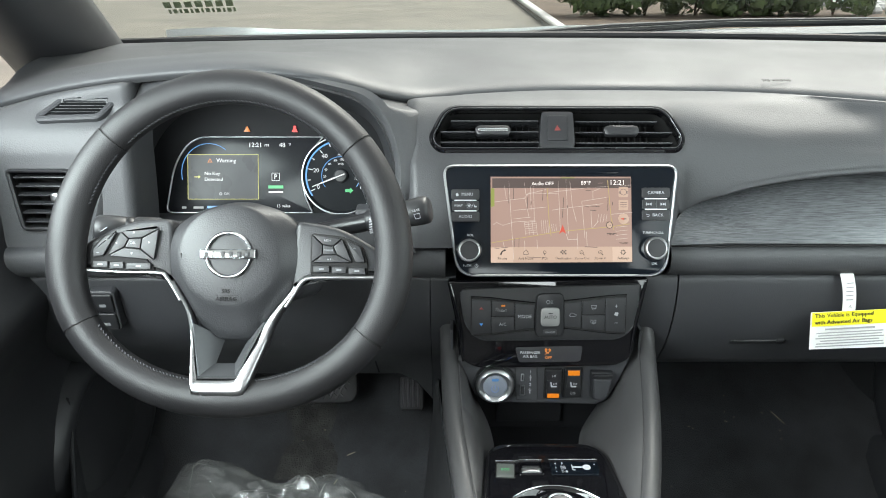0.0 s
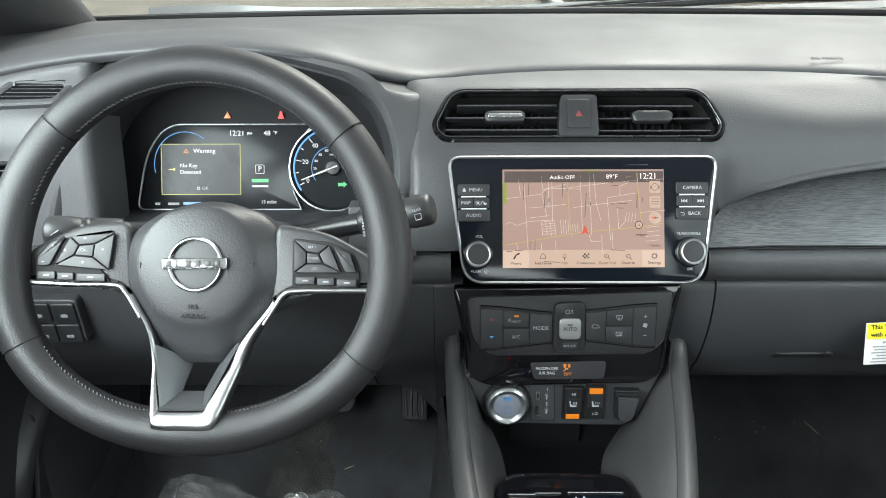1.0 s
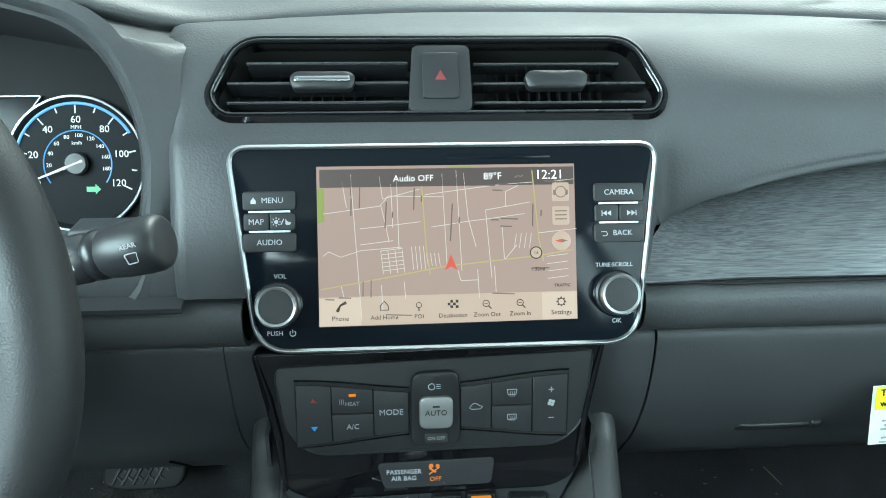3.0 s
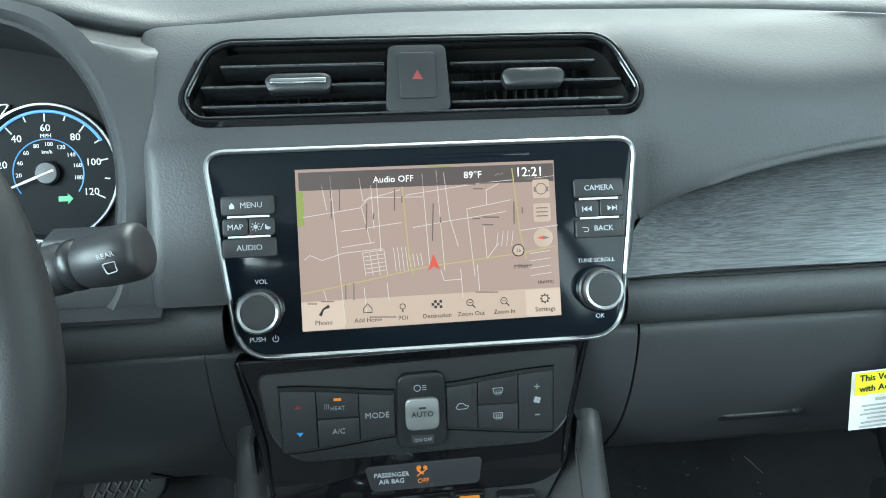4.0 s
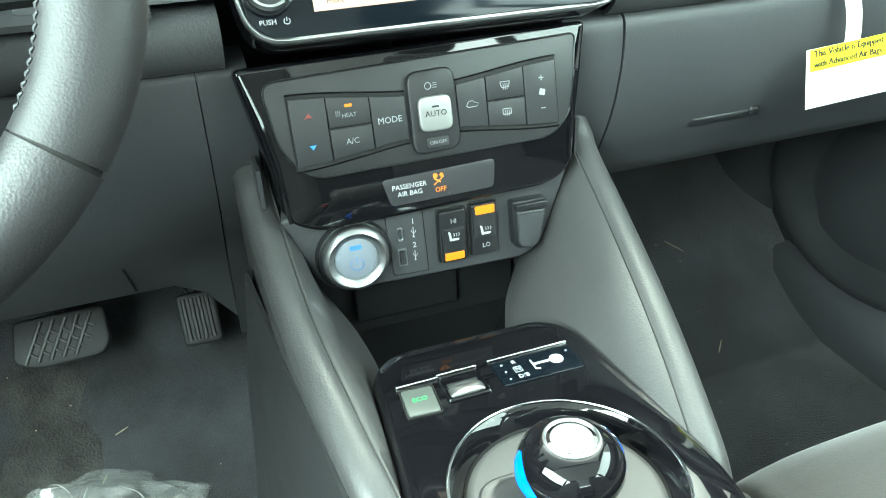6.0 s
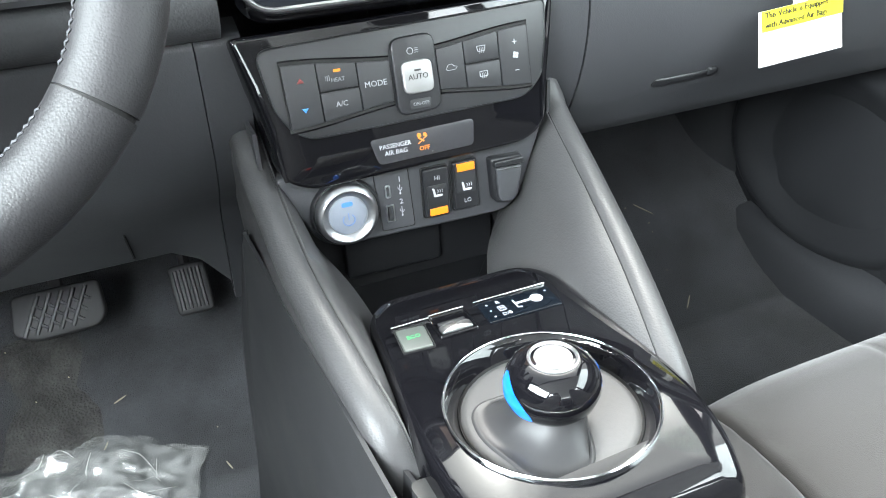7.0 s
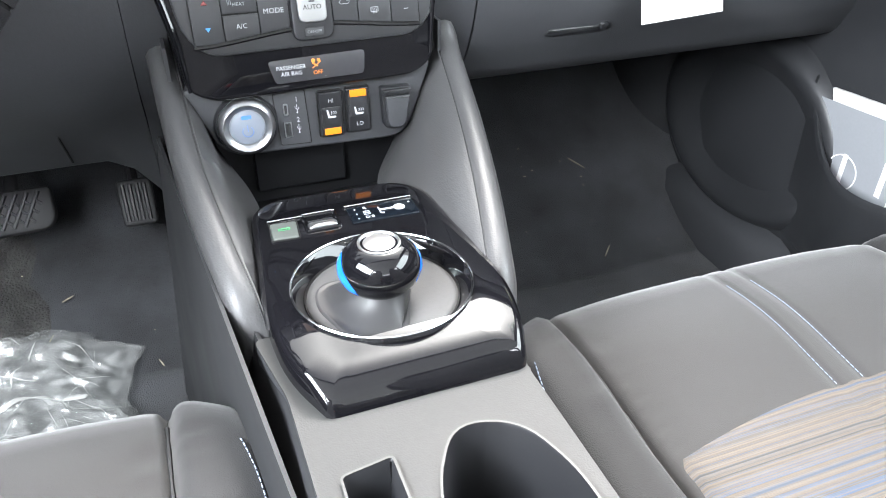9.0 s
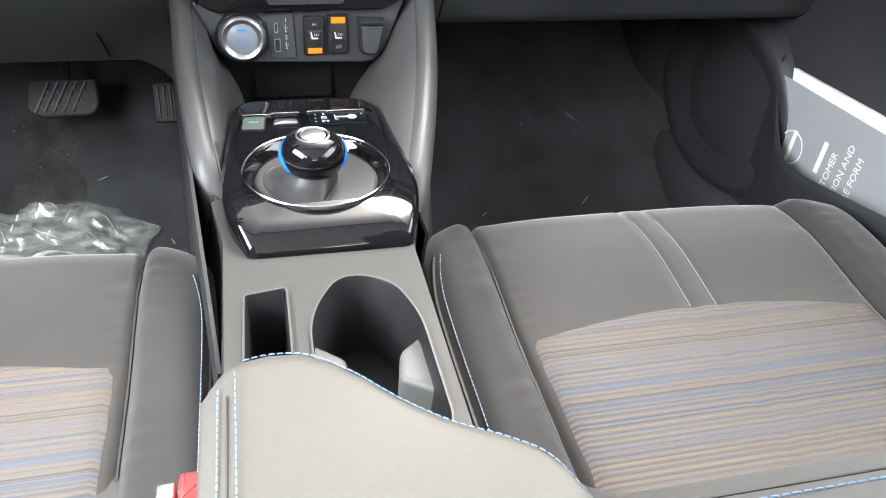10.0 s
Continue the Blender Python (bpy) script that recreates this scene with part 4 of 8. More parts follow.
part("satellite_icon", Geo().tube([(0.0455, 0.0445, DW), (0.0475, 0.0458, DW), (0.0495, 0.0452, DW), (0.0510, 0.0462, DW)], 0.0005, 5), MAP_GREYINK, display)
for du in (-0.0042, 0.0042):
    part("icon", Geo().box((0.0765 + du - 0.0009, 0.0325, DW), (0.0765 + du + 0.0009, 0.0358, DW + 0.0003), 0.0003), MAP_GREYINK, display)
part("selected_field", Geo().plate([(-0.0862, -0.0520), (-0.0590, -0.0518), (-0.0590, -0.0335), (-0.0862, -0.0338)], D0 + 0.0001, D0 + 0.0002), glow("lit selected field", (0.90, 0.66, 0.52), 0.44), display)
part("selected_field", Geo().plate([(0.0625, -0.0513), (0.0862, -0.0512), (0.0862, -0.0330), (0.0625, -0.0332)], D0 + 0.0001, D0 + 0.0002), glow("lit settings field", (0.90, 0.66, 0.52), 0.44), display)

LINE_LAMP = surface("bright divider line", (0.7, 0.72, 0.74), 0.3, vary=0.02, emit=0.08)
for side, u0, rows in ((-1, -0.1175, ("MENU", "", "AUDIO")), (1, 0.1160, ("CAMERA", "", "BACK"))):
    for k, words in enumerate(rows):
        v = (0.0315, 0.0175, 0.0040)[k] + (0.002 if side > 0 else 0.0)
        half = ((u0 - 0.0085, 0.0165), (u0 + 0.0085, 0.0165)) if k == 1 else ((u0, 0.0345),)
        for uc, wd in half:
            btn = part("button", Geo().plate(rrect(uc, v, wd, 0.0125 if k != 1 else 0.0115, 0.0022), 0.001, 0.0038, 0.0009), BUTTON, unit, "dark grey rectangular key")
            if k == 1 and side < 0 and uc < u0:
                text("MAP", 0.0052, WHITE_PRINT, btn, uc, v, 0.0040)
            elif k == 1:
                g = Geo()
                if side > 0:
                    sg = -1 if uc < u0 else 1
                    for d in (-0.0018, 0.0012):
                        g.add([(uc + sg * (d - 0.0012), v - 0.0018, 0.004), (uc + sg * (d - 0.0012), v + 0.0018, 0.004), (uc + sg * (d + 0.0016), v, 0.004)], [(0, 1, 2)])
                    g.box((uc + sg * 0.0032 - 0.0003, v - 0.0018, 0.0038), (uc + sg * 0.0032 + 0.0003, v + 0.0018, 0.0040))
                else:
                    g.plate(circle(uc - 0.004, v, 0.0014, 14), 0.0037, 0.0040)
                    for a in range(8):
                        c_, s_ = math.cos(a * 0.785), math.sin(a * 0.785)
                        g.tube([(uc - 0.004 + 0.002 * c_, v + 0.002 * s_, 0.004), (uc - 0.004 + 0.003 * c_, v + 0.003 * s_, 0.004)], 0.0003, 4)
                    g.tube([(uc - 0.001, v - 0.002, 0.004), (uc + 0.001, v + 0.002, 0.004)], 0.0003, 4)
                    g.plate(rpoly([(uc + 0.002, v + 0.002), (uc + 0.0035, v), (uc + 0.006, v - 0.0005), (uc + 0.0045, v - 0.0022), (uc + 0.002, v - 0.0018)], 0.0008), 0.0037, 0.0040)
                part("symbol", g, WHITE_PRINT, btn)
            else:
                text(words, 0.0052, WHITE_PRINT, btn, uc + (0.0022 if words in ("MENU", "BACK") else 0), v, 0.0040)
                if words == "MENU":
                    part("symbol", Geo().plate([(uc - 0.0118, v - 0.002), (uc - 0.0085, v - 0.002), (uc - 0.0085, v), (uc - 0.01015, v + 0.0022), (uc - 0.0118, v)], 0.0037, 0.0040), WHITE_PRINT, btn)
                if words == "BACK":
                    part("symbol", Geo().tube([(uc - 0.0125, v + 0.001, 0.004), (uc - 0.009, v + 0.001, 0.004), (uc - 0.0082, v - 0.0005, 0.004), (uc - 0.009, v - 0.0018, 0.004), (uc - 0.0115, v - 0.0018, 0.004)], 0.0003, 5), WHITE_PRINT, btn)
    for v in (0.0243, 0.0113):
        part("divider", Geo().box((u0 - 0.0135, v + (0.002 if side > 0 else 0) - 0.0007, 0.002), (u0 + 0.0135, v + (0.002 if side > 0 else 0) + 0.0007, 0.0036), 0.0005), LINE_LAMP, unit, "bright thin divider")
    ku, kv = (-0.1130, -0.0375) if side < 0 else (0.1135, -0.0350)
    kn = part("knob", Geo().lathe([(0.0148, 0.001), (0.0148, 0.004), (0.0135, 0.0048), (0.0135, 0.0125), (0.0128, 0.0135)], 48, ku, kv), SMOOTH, unit, "round rotary knob with silver rim")
    part("knob_rim", Geo().lathe([(0.0136, 0.0095), (0.0140, 0.0130), (0.0128, 0.0150), (0.0112, 0.0145), (0.0110, 0.0130)], 48, ku, kv), SATIN, kn, "silver rim")
    part("knob_cap", Geo().lathe([(0.0112, 0.0105), (0.0112, 0.0137), (0.0100, 0.0139), (0.0001, 0.0135)], 40, ku, kv), BUTTON, kn, "dark flat cap")
    part("knob_base", Geo().lathe([(0.0160, 0.001), (0.0160, 0.0028), (0.0150, 0.0034)], 40, ku, kv), GLASS_BLACK, kn)
    text("VOL" if side < 0 else "TUNE·SCROLL", 0.0043 if side < 0 else 0.0040, WHITE_PRINT, unit, -0.1115 if side < 0 else 0.1125, -0.0185 if side < 0 else -0.0155, 0.0018)
    text("PUSH" if side < 0 else "OK", 0.0044, WHITE_PRINT, unit, -0.1155 if side < 0 else 0.1135, -0.0560 if side < 0 else -0.0535, 0.0018)
g = Geo()
g.tube([(-0.1040 + 0.0019 * math.sin(a), -0.0560 + 0.0019 * math.cos(a), 0.0018) for a in span(0.7, 5.58, 14)], 0.00032, 5)
g.tube([(-0.1040, -0.0560, 0.0018), (-0.1040, -0.0536, 0.0018)], 0.00032, 5)
part("power_symbol", g, WHITE_PRINT, unit)
part("disc_slot", Geo().box((0.0, 0.0575, 0.0015), (0.07, 0.0605, 0.0019), 0.0002), GLASS_BLACK, unit)

# ---- climate panel ----
climate = thing("climate_panel", facing(0.0, 0.872, 0.505, 13), "gloss black climate control panel with bow-tie key row", "control panel")
BODY = rpoly([(-0.130, 0.046), (-0.116, -0.02), (-0.112, -0.060), (-0.088, -0.0705), (0.090, -0.0665), (0.110, -0.055), (0.114, -0.02), (0.128, 0.050)], [0.006, 0.03, 0.014, 0.01, 0.01, 0.014, 0.03, 0.006], 5)
part("body", Geo().plate(BODY, -0.03, 0.0, 0.003), PIANO, climate, "gloss black surround")
part("edge_wing", Geo().tube([(0.124, 0.046, 0.0), (0.118, 0.02, 0.001), (0.112, -0.01, 0.001), (0.107, -0.05, 0.0)], [0.0015, 0.0025, 0.0025, 0.0015], 8), PIANO, climate)
part("edge_wing", Geo().tube([(-0.126, 0.042, 0.0), (-0.118, 0.012, 0.001), (-0.112, -0.02, 0.001), (-0.109, -0.06, 0.0)], [0.0015, 0.0025, 0.0025, 0.0015], 8), PIANO, climate)
INSET = rpoly([(-0.115, 0.036), (0.118, 0.043), (0.113, -0.012), (0.094, -0.031), (-0.09, -0.033), (-0.108, -0.012)], [0.012, 0.006, 0.014, 0.014, 0.016, 0.02], 6)
part("bezel_rim", Geo().hoop(ccw(INSET), inset(ccw(INSET), 0.0012), 0.0, 0.0022, 0.0005), SMOOTH, climate)
part("faceplate", Geo().plate(inset(ccw(INSET), 0.0012), -0.001, 0.0015, 0.0004), surface("smooth grey-black faceplate", (0.016, 0.0165, 0.018), 0.42, vary=0.08), climate, "smooth dark faceplate")


def bow(u):
    k = min(1.0, abs(u) / 0.1)
    e = 0.0145 + 0.0085 * (k * k * (3 - 2 * k))
    return e


for u0, u1 in ((-0.0995, -0.0175), (0.0195, 0.0995)):
    us = span(u0, u1, 14)
    tilt = 0.0025 if u0 > 0 else 0.0
    gr = [(u, bow(u) + 0.0026 + tilt) for u in us] + [(u, -bow(u) - 0.0026 + tilt) for u in us[::-1]]
    part("groove", Geo().plate(gr, 0.0012, 0.0020), VOID, climate, "black groove round the keys")
    for sg_ in (1, -1):
        part("groove_lip", Geo().tube([(u, sg_ * (bow(u) + 0.0028) + tilt, 0.0018) for u in us], 0.0007, 6), PIANO, climate, "gloss black lip of the groove")


def key(u0, u1, v0, v1, legend=None, size=0.005, tint=None):
    """One key of the bow-tie row; v0 and v1 are shares of the row's height."""
    t = 0.0025 if u0 > 0 else 0.0
    us = span(u0 + 0.0003, u1 - 0.0003, 5)
    o = [(u, bow(u) * v0 + t + 0.0003) for u in us] + [(u, bow(u) * v1 + t - 0.0003) for u in us[::-1]]
    k = part("key", Geo().plate(o, 0.001, 0.0038, 0.0005), BUTTON, climate, "matte dark climate key")
    if legend:
        text(legend, size, tint or DIM_PRINT, k, (u0 + u1) / 2, (bow((u0 + u1) / 2) * (v0 + v1) / 2) + t - (0.0025 if legend == "HEAT" else 0), 0.0040)
    return k


LEGEND = surface("pale key legend", (0.3, 0.31, 0.32), 0.5, vary=0.02)
k1 = key(-0.0985, -0.0735, -1, 1)
BLUE_PRINT = surface("blue printed arrow", (0.06, 0.25, 0.6), 0.4)
part("warmer_mark", Geo().pillow([(-0.089, 0.009), (-0.083, 0.009), (-0.086, 0.0128)], 0.0036, 0.004, 0.0006, 3), RED_PRINT, k1, "red up mark")
part("cooler_mark", Geo().pillow([(-0.0885, -0.009), (-0.0835, -0.009), (-0.086, -0.0124)], 0.0036, 0.004, 0.0006, 3), BLUE_PRINT, k1, "blue down mark")
k2 = key(-0.0733, -0.0435, 0.02, 1, "HEAT", 0.0042)
part("lamp", Geo().plate(rrect(-0.0582, 0.0142, 0.0052, 0.002, 0.0005), 0.0036, 0.0041), AMBER, k2, "lit amber lamp")
gi = Geo()
for k in range(3):
    gi.tube([(-0.0675 + k * 0.0013, 0.0075, 0.004), (-0.0672 + k * 0.0013, 0.0095, 0.004), (-0.0675 + k * 0.0013, 0.0115, 0.004)], 0.00022, 4)
part("symbol", gi, DIM_PRINT, k2)
key(-0.0733, -0.0435, -1, -0.02, "A/C", 0.0056, LEGEND)
key(-0.0433, -0.0178, -1, 1, "MODE", 0.0062, LEGEND)
k5 = key(0.0198, 0.0425, -1, 1)
gi = Geo().tube([(0.0265, 0.0015, 0.004), (0.0285, 0.0045, 0.004), (0.0315, 0.0048, 0.004), (0.0335, 0.003, 0.004), (0.036, 0.0025, 0.004), (0.0345, 0.0005, 0.004), (0.028, 0.0003, 0.004), (0.0265, 0.0015, 0.004)], 0.00028, 5)
part("symbol", gi, LEGEND, k5)
for v0, v1, vv in ((0.02, 1, 0.0125), (-1, -0.02, -0.0065)):
    k = key(0.0427, 0.0725, v0, v1)
    o = rpoly([(0.0545, vv - 0.002), (0.0605, vv - 0.002), (0.0615, vv + 0.0025), (0.0535, vv + 0.0025)] if v0 > 0 else [(0.0540, vv - 0.0022), (0.0610, vv - 0.0022), (0.0610, vv + 0.0022), (0.0540, vv + 0.0022)], 0.0008, 3)
    gi = Geo().hoop(ccw(o), inset(ccw(o), 0.0005), 0.0037, 0.0041, 0.00005)
    for q in (-0.0015, 0, 0.0015):
        gi.tube([(0.0575 + q, vv - 0.0035, 0.004), (0.0578 + q, vv - 0.001, 0.004), (0.0575 + q, vv + 0.001, 0.004)], 0.0002, 4)
    part("symbol", gi, LEGEND, k)
k8 = key(0.0727, 0.0985, -1, 1)
gi = Geo()
gi.box((0.0845, 0.0135, 0.0037), (0.0885, 0.0141, 0.0041))
gi.box((0.0862, 0.0118, 0.0037), (0.0868, 0.0158, 0.0041))
gi.box((0.0848, -0.0085, 0.0037), (0.0886, -0.0079, 0.0041))
for a in range(4):
    q = a * math.pi / 2 + 0.5
    gi.plate(circle(0.0866 + 0.0016 * math.cos(q), 0.0035 + 0.0016 * math.sin(q), 0.0013, 10), 0.0037, 0.0041)
part("symbol", gi, LEGEND, k8, "white fan symbol with plus and minus")
mid = part("centre_pod", Geo().plate(rpoly([(-0.0165, -0.0275), (0.0195, -0.0262), (0.0190, 0.0312), (-0.0160, 0.0300)], 0.009, 6), 0.0, 0.0058, 0.0016), SMOOTH, climate, "dark oblong pod in the middle")
part("auto_key", Geo().plate(rrect(0.0018, 0.0003, 0.0245, 0.0245, 0.006), 0.005, 0.0085, 0.0012), surface("brushed silver key", (0.34, 0.345, 0.34), 0.45, metal=0.85, vary=0.06, stretch=(1, 12, 1)), mid, "brushed silver square key")
text("AUTO", 0.0058, BLACK_PRINT, mid, 0.0018, 0.0003, 0.0087)
part("lamp", Geo().plate(rrect(0.0018, 0.0052, 0.0052, 0.0014, 0.0005), 0.008, 0.0087), BLACK_PRINT, mid)
part("off_key", Geo().plate(rrect(0.0018, -0.0200, 0.017, 0.0075, 0.002), 0.005, 0.0068, 0.0006), BUTTON, mid)
text("ON·OFF", 0.0036, DIM_PRINT, mid, 0.0018, -0.0200, 0.0070)
gi = Geo().hoop(circle(-0.0012, 0.0195, 0.0026, 20), circle(-0.0012, 0.0195, 0.0020, 20), 0.0056, 0.0061, 0.00005)
for q in (-0.0015, 0.0, 0.0015):
    gi.tube([(0.0022, 0.0195 + q, 0.006), (0.0035, 0.0197 + q, 0.006), (0.0052, 0.0195 + q, 0.006)], 0.00025, 4)
part("symbol", gi, LEGEND, mid, "white timer symbol")
airbag = part("indicator_window", Geo().plate(rpoly([(-0.037, -0.0615), (0.043, -0.0605), (0.0455, -0.0395), (-0.042, -0.0415)], 0.004, 4), -0.001, 0.0012, 0.0005), surface("smoked indicator window", (0.03, 0.03, 0.033), 0.2, vary=0.1), climate, "smoked air bag indicator window")
text("PASSENGER", 0.0050, WHITE_PRINT, airbag, -0.0222, -0.0485, 0.0015)
text("AIR BAG", 0.0050, WHITE_PRINT, airbag, -0.0222, -0.0537, 0.0015)
text("OFF", 0.0050, AMBER, airbag, 0.0012, -0.0550, 0.0015)
gi = Geo()
gi.plate(circle(-0.002, -0.0445, 0.0018, 12), 0.0010, 0.0015)
gi.tube([(-0.003, -0.0462, 0.0014), (0.0015, -0.0495, 0.0014)], 0.0007, 5)
gi.tube([(-0.0035, -0.051, 0.0014), (0.0045, -0.0455, 0.0014)], 0.0004, 5)
gi.plate(circle(0.0028, -0.0445, 0.0015, 12), 0.0010, 0.0015)
part("symbol", gi, AMBER, airbag, "lit amber air bag symbol")

# ---- switch row ----
row = thing("centre_switch_unit", facing(0.0, 0.866, 0.41, 4), "black lower switch panel with start button and ports", "switch panel")
part("body", Geo().plate(rpoly([(-0.118, 0.036), (-0.088, -0.030), (0.084, -0.034), (0.112, 0.040)], [0.01, 0.022, 0.022, 0.01], 6), -0.03, 0.0, 0.003), HARD, row)
st = part("start_button", Geo().lathe([(0.0252, -0.001), (0.0252, 0.007), (0.0240, 0.0112), (0.0212, 0.0134), (0.0182, 0.0124), (0.0163, 0.0095)], 56, -0.0665, -0.001), SATIN, row, "round start button with silver ring")
part("ring", Geo().lathe([(0.0285, -0.001), (0.0282, 0.0022), (0.0266, 0.0040), (0.0252, 0.0034)], 48, -0.0665, -0.001), SMOOTH, st)
part("cap", Geo().lathe([(0.0163, 0.007), (0.0159, 0.0092), (0.0151, 0.0099), (0.0001, 0.0106)], 48, -0.0665, -0.001), surface("pale blue lit cap", (0.17, 0.19, 0.225), 0.3, vary=0.04, emit=0.05), st, "pale blue lit cap")
g = Geo().tube([(-0.0665 + 0.0048 * math.sin(a), -0.0045 + 0.0048 * math.cos(a), 0.0106) for a in span(0.7, 5.58, 16)], 0.0005, 5)
g.tube([(-0.0665, -0.0045, 0.0107), (-0.0665, 0.0015, 0.0107)], 0.0005, 5)
part("power_symbol", g, surface("blue printed symbol", (0.12, 0.2, 0.4), 0.4), st)
part("lamp", Geo().plate(rrect(-0.0665, 0.0085, 0.009, 0.0036, 0.0015), 0.0090, 0.0107), surface("blue lens", (0.05, 0.16, 0.36), 0.3, emit=0.1), st, "blue lamp window")
USB_O = ccw(rpoly([(-0.0378, -0.0258), (-0.0092, -0.0268), (-0.0112, 0.0248), (-0.0408, 0.0238)], 0.002, 3))
part("plate_gap", Geo().hoop(USB_O, inset(USB_O, 0.0009), -0.001, 0.0010, 0.0002), VOID, row)
usb = part("usb_plate", Geo().plate(rpoly([(-0.037, -0.025), (-0.010, -0.026), (-0.012, 0.024), (-0.040, 0.023)], 0.002, 3), -0.001, 0.0012, 0.0004), HARD, row, "black plate with two charging ports")
part("port", Geo().hoop(rrect(-0.0302, 0.008, 0.0045, 0.011, 0.002), rrect(-0.0302, 0.008, 0.0025, 0.0085, 0.001), 0.001, 0.0027, 0.0002), SATIN, usb)
part("port", Geo().hoop(rrect(-0.0297, -0.011, 0.0068, 0.0145, 0.0006), rrect(-0.0297, -0.011, 0.0048, 0.0125, 0.0004), 0.001, 0.0027, 0.0002), SATIN, usb)
part("port_tongue", Geo().box((-0.0312, -0.016, 0.001), (-0.0292, -0.006, 0.0026)), RUBBER, usb)
for k, (v, words) in enumerate(((0.014, "1"), (-0.005, "2"))):
    text(words, 0.0062, WHITE_PRINT, usb, -0.0198, v + 0.0025, 0.0024)
    g = Geo().tube([(-0.0200, v - 0.0095, 0.0024), (-0.0200, v - 0.0020, 0.0024)], 0.0003, 5)
    g.tube([(-0.0200, v - 0.0075, 0.0024), (-0.0184, v - 0.0060, 0.0024), (-0.0184, v - 0.0045, 0.0024)], 0.00025, 5)
    g.tube([(-0.0200, v - 0.0065, 0.0024), (-0.0216, v - 0.0050, 0.0024), (-0.0216, v - 0.0035, 0.0024)], 0.00025, 5)
    g.plate(circle(-0.0200, v - 0.0095, 0.0008, 10), 0.0020, 0.0026)
    part("port_symbol", g, WHITE_PRINT, usb)
for u, hi in ((0.0105, True), (0.0365, False)):
    so_ = rrect(u, -0.001 + (0 if hi else 0.001), 0.0240, 0.0445, 0.003)
    part("switch_gap", Geo().hoop(ccw(so_), inset(ccw(so_), 0.0012), -0.001, 0.0012, 0.0003), VOID, row)
    sw = part("seat_heater_switch", Geo().plate(rrect(u, -0.001 + (0 if hi else 0.001), 0.0215, 0.042, 0.002), -0.001, 0.005, 0.0012), SMOOTH, row, "black rocker switch with amber lamp")
    part("rocker", Geo().pillow(rrect(u, (-0.006 if hi else 0.006), 0.0175, 0.024, 0.001), 0.004, 0.0058, 0.001, 3), BUTTON if not hi else SMOOTH, sw)
    vv = -0.0165 if hi else 0.0165
    part("lamp", Geo().plate(rrect(u, vv, 0.0155, 0.0062, 0.0008), 0.0045, 0.0072, 0.0004), AMBER, sw, "lit amber bar")
    text("HI" if hi else "LO", 0.0052, LEGEND, sw, u, 0.0125 if hi else -0.0125, 0.0072)
    g = Geo()
    g.plate(rpoly([(u - 0.0035, -0.0035), (u + 0.0035, -0.0035), (u + 0.0040, -0.0020), (u - 0.0018, -0.0018), (u - 0.0032, 0.0040), (u - 0.0046, 0.0040)], 0.0005, 2), 0.006, 0.0074)
    for q in (-0.0005, 0.0015, 0.0035):
        g.tube([(u + q, -0.0002, 0.0073), (u + q + 0.0008, 0.0012, 0.0073), (u + q, 0.0026, 0.0073)], 0.00028, 4)
    part("seat_symbol", g, WHITE_PRINT, sw)
so = part("power_socket", Geo().plate(rpoly([(0.060, -0.022), (0.082, -0.023), (0.088, 0.018), (0.058, 0.019)], [0.008, 0.008, 0.003, 0.003]), -0.001, 0.009, 0.003), SMOOTH, row, "capped black power socket")
part("flap", Geo().plate(rpoly([(0.063, -0.020), (0.080, -0.021), (0.086, 0.010), (0.0615, 0.011)], [0.007, 0.007, 0.002, 0.002]), 0.008, 0.0118, 0.002), HARD, so)
part("flap_lip", Geo().plate(rrect(0.073, 0.0145, 0.0265, 0.005, 0.001), 0.008, 0.013, 0.001), SMOOTH, so)

# ---- steering wheel ----
wheel = thing("steering_wheel", facing(-0.354, 0.716, 0.652, 25), "black leather flat-bottomed steering wheel with silver spokes", "steering wheel")


def rim_pt(a, scale=1.0, w=0.0):
    c, s = math.cos(a), math.sin(a)
    if s >= 0:
        r = 1 / math.hypot(c / 0.1662, s / 0.1745)
    else:
        r = 1 / ((abs(c) / 0.1662) ** 2.1 + (abs(s) / 0.1430) ** 2.1) ** (1 / 2.1)
    return Vector((0.0033 + r * scale * c, r * scale * s, w))


def rim_r(a):
    """The rim swells at the grips beside the spokes and again at the foot."""
    d = math.degrees(a) % 360
    grip = max(math.exp(-((d - 176) / 30) ** 2), math.exp(-((d - 2) / 30) ** 2), math.exp(-((d - 362) / 30) ** 2))
    return 0.0176 + 0.0016 * grip + 0.0016 * math.exp(-((d - 270) / 30) ** 2)


def rim_piece(a0, a1, n, thin=1.0):
    angles = [radians(a) for a in span(a0, a1, n)]
    return Geo().tube([rim_pt(a, 1, 0.006) for a in angles], [rim_r(a) * thin for a in angles], 28, flat=0.92)


def rim_skin(a, phi, lift=0.0):
    """A point on the leather: phi runs round the section from its inner side towards the driver."""
    p, r = rim_pt(a, 1, 0.006), rim_r(a) + lift
    out = Vector((p.x - 0.0033, p.y, 0)).normalized()
    return p - out * r * math.cos(phi) + Vector((0, 0, 0.92 * r * math.sin(phi)))


